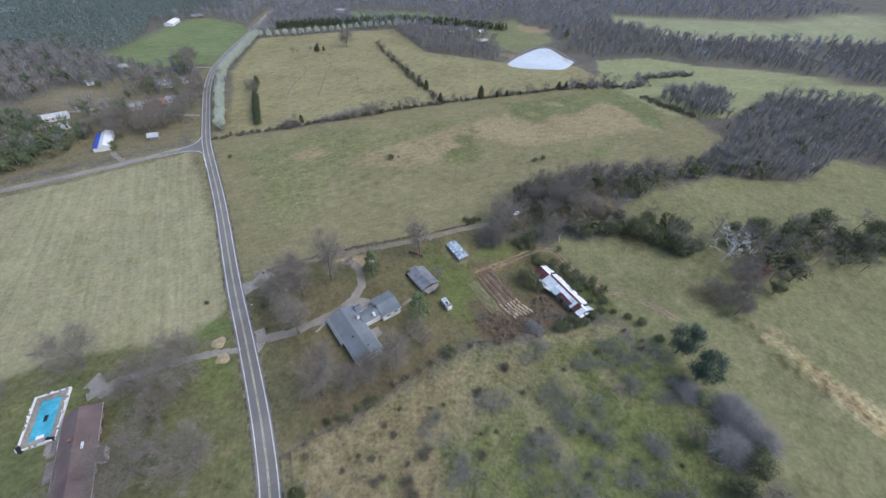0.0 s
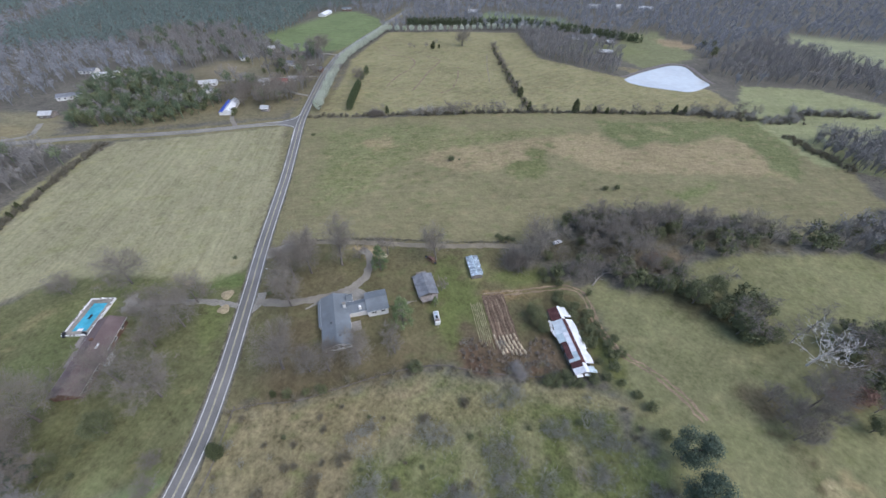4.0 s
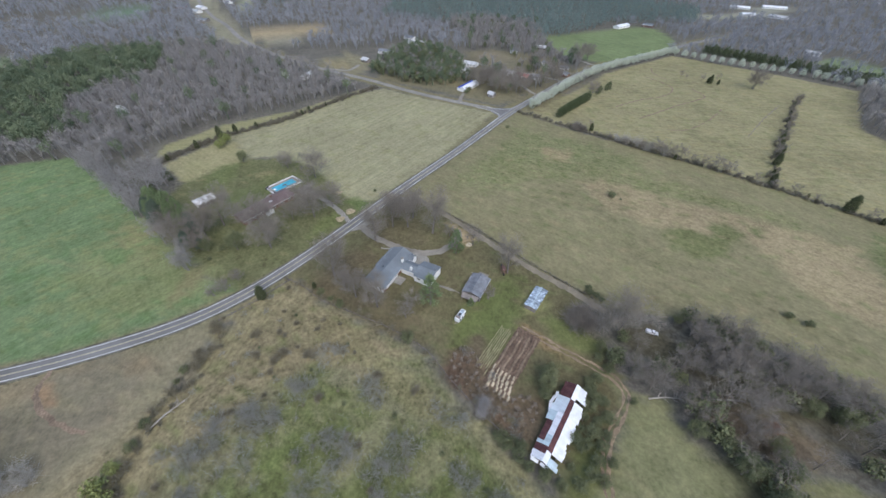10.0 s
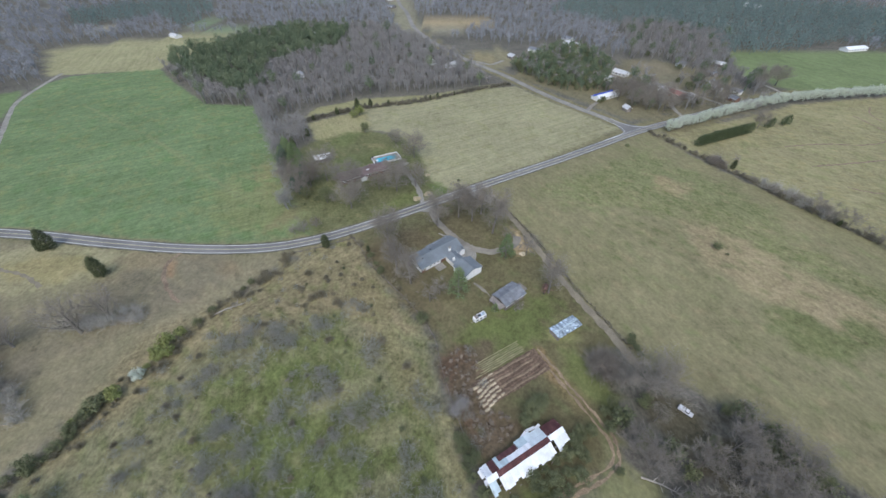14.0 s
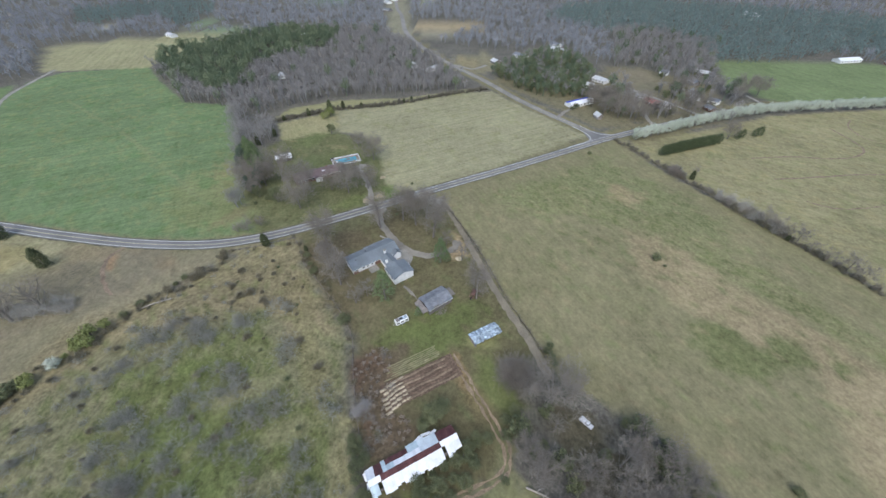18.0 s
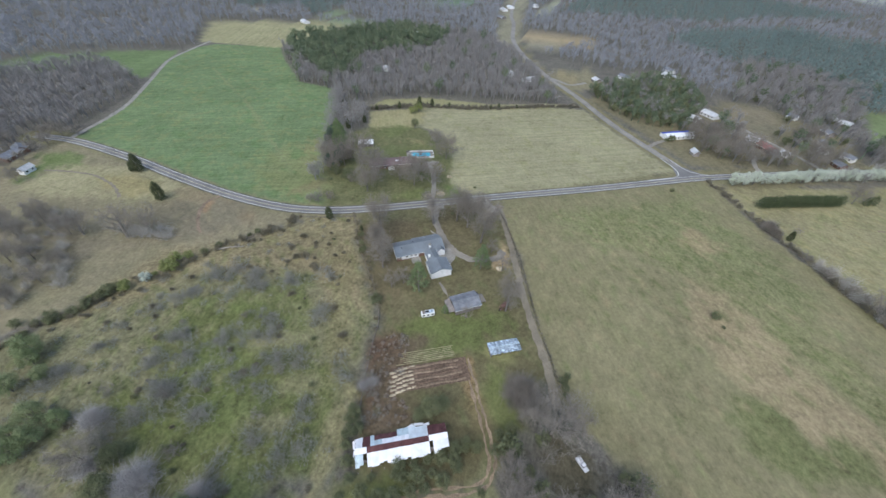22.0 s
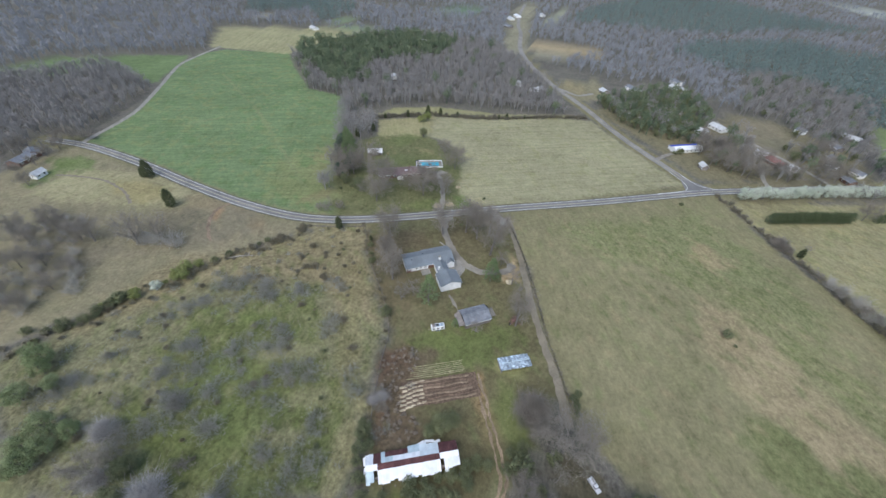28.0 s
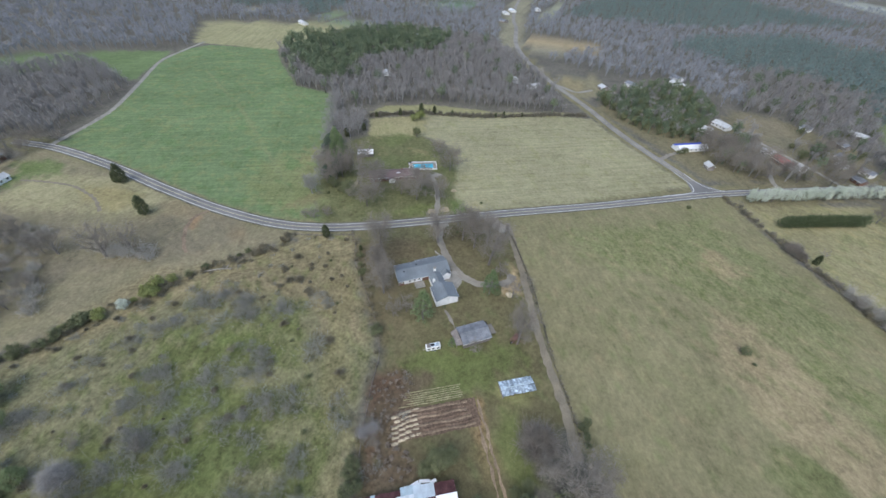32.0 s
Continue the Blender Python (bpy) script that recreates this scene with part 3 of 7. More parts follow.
# cover: outline, colour, softness of its edge, tufts, swath direction in degrees, swath length and width
COVERS = [
    (BANK, shade_of(140, 131, 111), 3, 0.38, 60, 9, 4),
    ([(-29, -62), (-31, -30), (-24, -12), (-4, -22), (6, -48), (-8, -64)], shade_of(136, 118, 98), 7, 0.5, 60, 9, 4),
    ([(8, -150), (-24, -158), (-37, -108), (-33, -70), (-22, -36), (-16, -62), (-8, -96), (4, -126)], shade_of(160, 152, 124), 6, 0.4, 90, 20, 4),
    ([(-25, -62), (-32, -24), (-14, -14), (10, -34), (20, -60), (40, -60), (30, -110), (10, -120), (0, -70)], shade_of(131, 122, 107), 8, 0.38, 60, 9, 4),
    ([(6, -160), (-24, -176), (-32, -166), (-6, -156)], shade_of(118, 128, 88), 5, 0.4, 60, 9, 4),
    (POOL_YARD, shade_of(112, 112, 83), 3, 0.5, 30, 8, 4),
    (HOMESTEAD, shade_of(111, 104, 81), 2.5, 0.45, 130, 8, 4),
    (WHEAT, shade_of(116, 133, 99), 2, 0.35, 118, 40, 2.2),
    ([(-79.0, -13.0), (-66.0, 4.0), (-50.0, 6.0), (-60.0, -21.0), (-95.0, -39.0), (-122.0, -39.0), (-110.0, -26.0)], shade_of(138, 133, 101), 9, 0.4, 118, 40, 2.2),
    ([(-82, -19), (-66, 3), (-50, 5), (-43, -4), (-46, -30), (-62, -46), (-84, -54), (-104, -46)], shade_of(130, 136, 99), 14, 0.35, 118, 40, 2.2),
    (WHEAT_FAR, shade_of(112, 128, 92), 3, 0.3, 118, 40, 3),
    (STUBBLE_FAR, shade_of(158, 152, 122), 3, 0.3, 25, 40, 4),
    (HAY, shade_of(156, 150, 125), 2, 0.35, 120, 45, 2.6),
    (HAY_SMALL, shade_of(158, 150, 118), 2, 0.35, 30, 30, 2.6),
    (HAY_STRIP, shade_of(150, 145, 112), 2, 0.35, 70, 30, 2.6),
    (PASTURE, shade_of(137, 130, 104), 2, 0.32, 28, 11, 1.9),
    ([(-142, 213), (-120, 220), (-102, 238), (-70, 258), (-57, 243), (-68, 217), (-66, 200), (-81, 184), (-72, 163), (-81, 148), (-88, 137), (-98, 145), (-110, 168), (-126, 196)], shade_of(130, 130, 97), 9, 0.5, 28, 14, 3.0),
    ([(-69, 211), (-61, 227), (-46, 232), (-28, 238), (-12, 256), (13, 274), (39, 288), (60, 271), (73, 289), (94, 294), (115, 314), (132, 327), (144, 297), (154, 275), (130, 268), (94, 255), (53, 237), (22, 245), (3, 248), (5, 233), (-13, 213), (-35, 199), (-60, 204)], shade_of(157, 142, 117), 5, 0.42, 28, 14, 3.0),
    ([(-108, 209), (-92, 222), (-83, 211), (-92, 199)], shade_of(156, 141, 115), 4, 0.5, 28, 14, 3.0),
    ([(-100, 160), (-103, 178), (-76, 200), (-74, 228), (-52, 248), (-32, 260), (-10, 274), (18, 288), (16, 278), (-9, 257), (-22, 246), (-36, 235), (-54, 222), (-66, 206), (-76, 184), (-80, 165)], shade_of(135, 132, 100), 9, 0.5, 28, 14, 3.0),
    ([(-3, 240), (4, 250), (12, 249), (13, 236), (18, 224), (13, 212), (-4, 209), (-8, 218), (-4, 226), (5, 234)], shade_of(117, 118, 85), 3.5, 0.5, 28, 14, 3.0),
    ([(5, 258), (12, 262), (15, 254)], shade_of(117, 119, 85), 2, 0.5, 28, 14, 3.0),
    ([(34, 312), (56, 316), (89, 333), (128, 352), (148, 366), (160, 340), (164, 300), (158, 273), (145, 281), (144, 300), (135, 316), (121, 324), (106, 308), (94, 296), (76, 295), (66, 274), (58, 278), (46, 288)], shade_of(119, 122, 89), 3.5, 0.5, 28, 14, 3.0),
    ([(86, 228), (98, 239), (112, 252), (105, 239), (94, 220)], shade_of(121, 126, 88), 5, 0.5, 28, 14, 3.0),
    ([(54, 294), (64, 298), (65, 290), (57, 286)], shade_of(146, 141, 108), 2, 0.5, 28, 14, 3.0),
    ([(73, 319), (87, 319), (88, 310), (76, 309)], shade_of(148, 142, 110), 2, 0.5, 28, 14, 3.0),
    (NORTH_PASTURE, shade_of(150, 142, 113), 2, 0.4, 60, 18, 3.5),
    (EAST_MEADOW, shade_of(150, 151, 119), 4, 0.4, 28, 20, 4),
    (CREEK_MEADOW, shade_of(133, 131, 100), 3, 0.4, 60, 14, 4),
    ([(19, 81), (10, 91), (22, 99), (38, 102), (50, 98), (50, 91), (34, 85)], shade_of(112, 92, 79), 3, 0.8, 60, 5, 3),
    ([(18.5, 79.5), (14.9, 85.2), (17.1, 92.5), (22.7, 95.7), (27.9, 90.1), (28.6, 83.6)], shade_of(106, 86, 75), 2, 0.8, 60, 5, 3),
    ([(35.2, 92.0), (33.6, 102.4), (41.5, 106.7), (45.7, 103.5), (47.4, 98.5), (44.0, 93.6)], shade_of(112, 94, 80), 3, 0.8, 60, 5, 3),
    ([(10.8, 116.0), (11.3, 120.9), (29.6, 127.4), (32.6, 126.1), (22.3, 120.2)], shade_of(136, 114, 88), 1.5, 0.8, 60, 5, 3),
    ([(-57.8, 115.3), (-49.1, 118.7), (-39.1, 122.9), (-37.1, 118.4), (-36.0, 113.0), (-45.9, 115.7)], shade_of(184, 160, 130), 1.2, 0.6, 60, 5, 3),
    (FAR_MEADOW, shade_of(152, 154, 128), 5, 0.3, 28, 30, 5),
    (NORTH_GREEN, shade_of(122, 134, 98), 4, 0.3, 28, 30, 5),
    ([(34, 494), (40, 606), (77, 628), (118, 529), (96, 494), (66, 460)], shade_of(131, 132, 104), 5, 0.4, 28, 14, 3),
    ([(73, 586), (89, 600), (122, 574), (109, 557), (87, 560)], shade_of(160, 142, 120), 3, 0.4, 28, 14, 3),
    ([(60, 161), (68, 172), (82, 178), (94, 177), (84, 161), (69, 155)], shade_of(118, 104, 90), 4, 0.6, 28, 14, 3),
    ([(124, 88), (129, 79), (131, 68), (139, 52), (152, 36), (160, 44), (148, 59), (141, 67), (136.5, 77), (131, 86)], shade_of(184, 168, 136), 1.6, 0.8, 120, 9, 2),
    ([(129, 83), (132.5, 76), (134.5, 67), (142, 52), (144, 54), (138, 66), (135, 76)], shade_of(150, 130, 100), 1.2, 0.8, 120, 9, 2),
    ([(118, 95), (123, 88.5), (126, 75), (134, 65), (132.5, 64), (124, 74), (121.5, 87.5), (117.5, 93.5)], shade_of(102, 94, 74), 1.0, 0.6, 120, 9, 2),
    (SCRUB, shade_of(128, 123, 99), 3, 0.75, 60, 6, 4),
    ([(13, -33), (-6, -4), (-38, 20), (-46, 34), (-30, 46), (-12, 58), (6, 70), (14, 58), (0, 40), (8, 12), (22, -8), (60, -30), (56, -36)], shade_of(141, 129, 105), 6, 0.7, 60, 6, 4),
    (SCRUB_GREEN, shade_of(111, 115, 76), 14, 0.7, 60, 6, 4),
    (HAMLET_YARDS, shade_of(124, 116, 98), 6, 0.6, 60, 8, 5),
    ([(-185, 216), (-215, 197), (-245, 173), (-285, 140), (-300, 150), (-262, 190), (-235, 215), (-205, 245), (-188, 250)], shade_of(126, 118, 99), 5, 0.5, 30, 20, 4),
    (HAMLET_CLEARING, shade_of(134, 124, 108), 5, 0.4, 30, 20, 4),
    (ROADSIDE_CLEARING, shade_of(140, 132, 112), 6, 0.4, 30, 20, 4),
    (FAR_CLEARING, shade_of(172, 154, 128), 4, 0.4, 30, 20, 4),
    (FAR_CLEARING_2, shade_of(160, 150, 120), 4, 0.4, 30, 20, 4),
    (TOWN_VERGE, shade_of(146, 140, 124), 8, 0.4, 30, 20, 4),
    (TOWN_SPUR, shade_of(150, 150, 136), 8, 0.4, 30, 20, 4),
    (HILL_GREEN, shade_of(128, 140, 116), 5, 0.3, 30, 20, 4),
    (HILL_PALE, shade_of(148, 142, 128), 5, 0.3, 30, 20, 4),
    (WEST_GREEN, shade_of(116, 134, 118), 8, 0.3, 30, 20, 4),
    (NORTH_STRIP, shade_of(150, 148, 132), 6, 0.3, 30, 20, 4),
    (NORTH_LAWN, shade_of(122, 134, 104), 6, 0.3, 30, 20, 4),
    (WOOD_TOWN, shade_of(170, 172, 170), 8, 0.3, 30, 20, 4),
    (CREAM_TOWN, shade_of(150, 148, 140), 8, 0.3, 30, 20, 4),
]
# mottled growth inside a field: outline, colour, size of the spots, how rare they are, seed
PASTURE_ROUGH = [(-142, 213), (-102, 238), (-60, 262), (-20, 270), (10, 262), (-10, 230), (-30, 200), (-50, 165), (-70, 140), (-90, 128), (-112, 165)]
MOTTLE = [
    (PASTURE_ROUGH, shade_of(108, 112, 77), 8, 0.36, 81), (PASTURE_ROUGH, shade_of(154, 144, 116), 9, 0.55, 84), (NORTH_PASTURE, shade_of(160, 146, 110), 13, 0.5, 87), (NORTH_PASTURE, shade_of(122, 122, 86), 10, 0.6, 90),
    (WHEAT, shade_of(140, 142, 104), 18, 0.6, 93), (HAY, shade_of(164, 156, 126), 20, 0.5, 96),
    ([(-104, 150), (-110, 176), (-90, 214), (-74, 232), (-52, 252), (-32, 264), (-10, 278), (22, 292), (24, 280), (-7, 254), (-22, 243), (-36, 231), (-54, 217), (-62, 200), (-70, 180), (-78, 150)], shade_of(112, 118, 78), 15, 0.32, 71), (PASTURE, shade_of(122, 126, 90), 26, 0.55, 41), (PASTURE, shade_of(152, 138, 112), 22, 0.55, 51), (PASTURE, shade_of(120, 124, 86), 12, 0.75, 61),
    (NORTH_PASTURE, shade_of(132, 132, 96), 40, 0.35, 43), (NORTH_PASTURE, shade_of(158, 146, 112), 30, 0.5, 53), (SCRUB, shade_of(104, 111, 70), 15, 0.25, 45),
    (SCRUB, shade_of(143, 136, 107), 11, 0.45, 55), (HAY, shade_of(146, 143, 108), 40, 0.5, 47), (WHEAT, shade_of(130, 136, 96), 44, 0.25, 48), (WHEAT, shade_of(104, 128, 88), 60, 0.4, 64), (CREEK_MEADOW, shade_of(146, 140, 108), 26, 0.45, 49),
    (CREEK_MEADOW, shade_of(116, 118, 82), 20, 0.6, 56), (BANK, shade_of(146, 136, 114), 22, 0.4, 57), (HOMESTEAD, shade_of(108, 112, 80), 16, 0.4, 58), (POOL_YARD, shade_of(142, 132, 100), 14, 0.55, 59),
]
# patches: centre, half sizes, turn, colour, softness
PATCHES = [
    (50, 31, 14, 8, 118, shade_of(109, 116, 76)), (62, 46, 12, 9, 60, shade_of(108, 115, 74)), (54, 57, 9, 7, 20, shade_of(110, 116, 78)), (75, 31, 9, 6, 100, shade_of(112, 118, 74)),
    (25, 27, 11, 4, 112, shade_of(112, 119, 76)), (29, 9, 9, 4, 112, shade_of(114, 119, 80)), (79, 71, 9, 6, 40, shade_of(109, 115, 76)), (66, 80, 11, 5, 118, shade_of(109, 115, 76)), (39, 74, 9, 4, 30, shade_of(116, 120, 78)), (8, 36, 12, 4, 112, shade_of(118, 121, 84)),
    (34, 46, 14, 5, 118, shade_of(142, 137, 108)), (45, 66, 10, 5, 118, shade_of(140, 134, 106)), (60, 66, 9, 4, 118, shade_of(138, 133, 106)),
    (-24, 26, 26, 8, 112, shade_of(138, 127, 102)), (-8, 50, 14, 8, 45, shade_of(134, 123, 97)), (20, 66, 24, 6, 30, shade_of(134, 127, 97)), (58, 87, 26, 4, 12, shade_of(146, 138, 108)),
    (-86, 78, 12, 5, 32, shade_of(104, 118, 74)), (-78, 58, 14, 6, 120, shade_of(112, 118, 78)), (-120, 26, 22, 12, 100, shade_of(111, 116, 82)),
    (-136, 36, 16, 5, 60, shade_of(146, 136, 104)), (-60, -4, 14, 5, -28, shade_of(134, 127, 98)), (-55, 60, 9, 22, 32, shade_of(112, 108, 84)),
    (2, 112, 24, 12, -52, shade_of(104, 112, 70)), (4, 98, 12, 7, -52, shade_of(110, 116, 74)), (-40, 58, 22, 11, -50, shade_of(114, 102, 84)), (-58, 88, 20, 12, 58, shade_of(110, 101, 82)), (-12, 70, 18, 12, 30, shade_of(112, 102, 82)), (-24, 62, 14, 9, 40, shade_of(108, 98, 82)),
    (30, 93, 14, 7, 20, shade_of(106, 92, 79)), (43, 101, 10, 7, -58, shade_of(109, 95, 82)), (14, 96, 9, 5, -58, shade_of(108, 94, 82)), (-26, -60, 14, 7, 80, shade_of(143, 129, 108)),
    (132, 90, 6, 2, -30, shade_of(170, 152, 120)), (138, 121, 9, 5, 20, shade_of(128, 96, 80)), (112, 108, 9, 6, 0, shade_of(126, 112, 92)), (118, 95, 12, 1.3, -28, shade_of(96, 90, 72)), (40, 160, 16, 9, 40, shade_of(98, 91, 76)), (66, 178, 34, 14, 30, shade_of(100, 93, 78)), (100, 146, 26, 10, -12, shade_of(98, 92, 74)), (112, 196, 34, 8, 10, shade_of(100, 94, 78)), (170, 142, 50, 10, 8, shade_of(102, 96, 80)), (-22, -43, 8, 2.6, 30, shade_of(160, 132, 108)), (-131, -107, 44, 2.2, 53, shade_of(130, 137, 103)), (-84, -44, 44, 1.8, 53, shade_of(132, 138, 104)), (-186, -192, 60, 1.6, 58, shade_of(128, 136, 102)), (-112, -148, 30, 1.5, -37, shade_of(130, 137, 103)), (3, 130, 9, 6, -57, shade_of(138, 136, 98)), (66, 106, 5, 16, 30, shade_of(108, 112, 72)), (30, 128, 9, 5, 40, shade_of(124, 112, 84)),
    (-20, -100, 26, 10, 90, shade_of(158, 146, 110)), (-26, -165, 20, 9, 90, shade_of(112, 124, 82)), (24, 135, 16, 6, 28, shade_of(112, 118, 76)),
    (-150, 8, 10, 16, 60, shade_of(112, 118, 80)), (-126, 40, 18, 14, 60, shade_of(113, 117, 82)),
    (-210, 300, 18, 50, 18, shade_of(126, 118, 102)), (-265, 280, 40, 14, -30, shade_of(126, 119, 104)), (-250, 205, 26, 10, 45, shade_of(132, 122, 98)),
    (-345, 115, 22, 12, 30, shade_of(148, 136, 110)), (-470, 70, 40, 14, 60, shade_of(146, 139, 126)), (20, 520, 60, 30, 10, shade_of(126, 128, 96)),
    (-178, 262, 8, 40, 28, shade_of(130, 121, 98)), (80, 440, 45, 10, -20, shade_of(150, 138, 108)),
]


def axis_lines(lo, hi, step, far):
    mid = list(np.arange(lo, hi + step, step))
    out, d = [], step
    while not out or out[-1] < far:
        d *= 1.25
        out.append((out[-1] if out else mid[-1]) + d)
    back, d = [], step
    while not back or back[-1] > -far:
        d *= 1.25
        back.append((back[-1] if back else mid[0]) - d)
    return np.array(back[::-1] + mid + out)


def build_ground():
    gx, gy = axis_lines(-300, 230, 2.5, 4500), axis_lines(-300, 540, 2.5, 4500)
    X, Y = (a.ravel() for a in np.meshgrid(gx, gy))
    rg = np.random.default_rng(3)

    def lumps(size, seed):
        r2 = np.random.default_rng(seed)
        out = 0
        for k in range(6):
            a, w = r2.uniform(0, 6.28), size * 0.6 ** (k * 0.5)
            out = out + np.sin((X * np.cos(a) + Y * np.sin(a)) / w * 6.28 + r2.uniform(0, 6.28) + 1.5 * np.sin((X * np.sin(a) - Y * np.cos(a)) / w * 2.6))
        return out / 6
    wob, wob2 = lumps(22, 5), lumps(9, 8)
    colour = np.tile(shade_of(112, 107, 104), (len(X), 1))
    tufts, comb = np.full(len(X), 0.6), np.full(len(X), 1.0)
    rows = np.stack([X / 12, Y / 12, 0 * X], 1)
    for road_line, reach in ((ROAD, 11), (SIDE_ROAD, 9)):
        far = np.full(len(X), 1e9)
        for p in bend(road_line, 5):
            far = np.minimum(far, np.hypot(X - p.x, Y - p.y))
        w = np.clip((reach - far) / 3 + 0.4 * wob, 0, 1)
        colour += (shade_of(132, 125, 100) - colour) * w[:, None]
    for poly, c, soft, tuft, turn, along, across in COVERS:
        d = inside(poly, X, Y) + wob * soft * 0.8 + wob2 * min(soft, 5) * 0.7
        w = np.clip(d / soft + 0.5, 0, 1)
        colour += (c - colour) * w[:, None]
        tufts += (tuft - tufts) * w
        a = radians(turn)
        u, v = X * np.cos(a) + Y * np.sin(a), -X * np.sin(a) + Y * np.cos(a)
        on = w > 0.5
        comb[on] = 1.4 if along >= 40 else 1.0
        rows[on] = np.stack([u / along, v / across, 0 * u], 1)[on]
    for poly, c, size, limit, seed in MOTTLE:
        m = lumps(size, seed) + 0.8 * lumps(size * 0.37, seed + 1) + 0.5 * lumps(size * 0.15, seed + 2)
        w = np.clip((m - limit) / 0.22, 0, 1) * np.clip(inside(poly, X, Y) / 4, 0, 1) * 0.6
        colour += (c - colour) * w[:, None]
    for x, y, a, b, turn, c in PATCHES:
        t = radians(turn)
        u, v = (X - x) * np.cos(t) + (Y - y) * np.sin(t), -(X - x) * np.sin(t) + (Y - y) * np.cos(t)
        d = 1 - np.hypot(u / a, v / b) + 0.35 * wob + 0.3 * wob2
        w = np.clip(d / 0.35, 0, 1) * 0.85
        colour += (c - colour) * w[:, None]
    Z = 0.05 * wob2 * np.clip(tufts, 0, 1) - 0.08 + height(X, Y)
    nx, ny = len(gx), len(gy)
    i, j = np.meshgrid(np.arange(nx - 1), np.arange(ny - 1))
    a = (j * nx + i).ravel()
    me = mesh_of("ground", np.stack([X, Y, Z], 1), np.stack([a, a + 1, a + nx + 1, a + nx], 1), M_GROUND)
    me.attributes.new("cover", "FLOAT_COLOR", "POINT").data.foreach_set("color", np.c_[colour, np.ones(len(X))].ravel())
    me.attributes.new("tufts", "FLOAT", "POINT").data.foreach_set("value", tufts)
    me.attributes.new("comb", "FLOAT", "POINT").data.foreach_set("value", comb)
    me.attributes.new("rows", "FLOAT_VECTOR", "POINT").data.foreach_set("vector", rows.ravel())
    return tagged(new("ground", me), "dormant tan and green pastures, lawns and leaf litter", "ground", kind="structure")


build_ground()

# ---------------------------------------------------------------- roads and tracks
SETTING = dict(kind="structure")
road = tagged(new("road", ribbon(ROAD, 6.2, 0.0, "road", M_ASPHALT, edge=0.12, step=3)), "worn grey two-lane asphalt country road", "road", **SETTING)


def beside(line, off, step=3.0, lo=0.0, hi=1.0):
    pts = bend(line, step)
    out = []
    for i, p in enumerate(pts):
        d = (pts[min(i + 1, len(pts) - 1)] - pts[max(i - 1, 0)]).normalized()
        out.append((p.x - d.y * off, p.y + d.x * off))
    return out[int(lo * len(out)): int(hi * len(out))]


def stripe(line, off, width, z, name, material, parent, lo=0.0, hi=1.0):
    part(name, ribbon(beside(line, off, 3.0, lo, hi), width, z, name, material, smooth=False), material, parent)


for off in (-2.5, 2.5):
    stripe(ROAD, off, 0.3, 0.012, "edge_line", M_WHITE_LINE, road)
for off in (-0.17, 0.17):
    stripe(ROAD, off, 0.2, 0.012, "centre_line", M_YELLOW_LINE, road)
for off in (-3.45, 3.45):
    part("verge_strip", ribbon(beside(ROAD, off, 3.0), 0.9, -0.03, "verge_strip", M_VERGE, edge=0.3, smooth=False), M_VERGE, road, "dark strip at the asphalt's edge")
side = tagged(new("road_2", ribbon(SIDE_ROAD, 6.0, -0.012, "road_2", M_OLDROAD, edge=0.15)), "faded grey asphalt side road meeting the country road", "road", **SETTING)
flare = bmesh.new()
flare.faces.new([flare.verts.new(p) for p in ((-147, 191, -0.006), (-172, 231, -0.006), (-173.5, 226, -0.006), (-180, 212, -0.006), (-178.5, 205, -0.006), (-162, 207.5, -0.006))])
part("junction_apron", flare, M_ASPHALT, side, "widened asphalt mouth of the side road")
stripe(SIDE_ROAD, 0.0, 0.22, 0.004, "centre_line", M_YELLOW_LINE, side, 0.03, 0.3)

for line in ([(-187, 199), (-174, 207.3), (-166, 208), (-160.5, 203), (-151.5, 189.5)], [(-188, 205), (-179, 211.5), (-174.5, 218), (-175, 228)]):
    part("edge_line", ribbon(line, 0.4, 0.008, "edge_line", M_WHITE_LINE, step=1.5), M_WHITE_LINE, side)

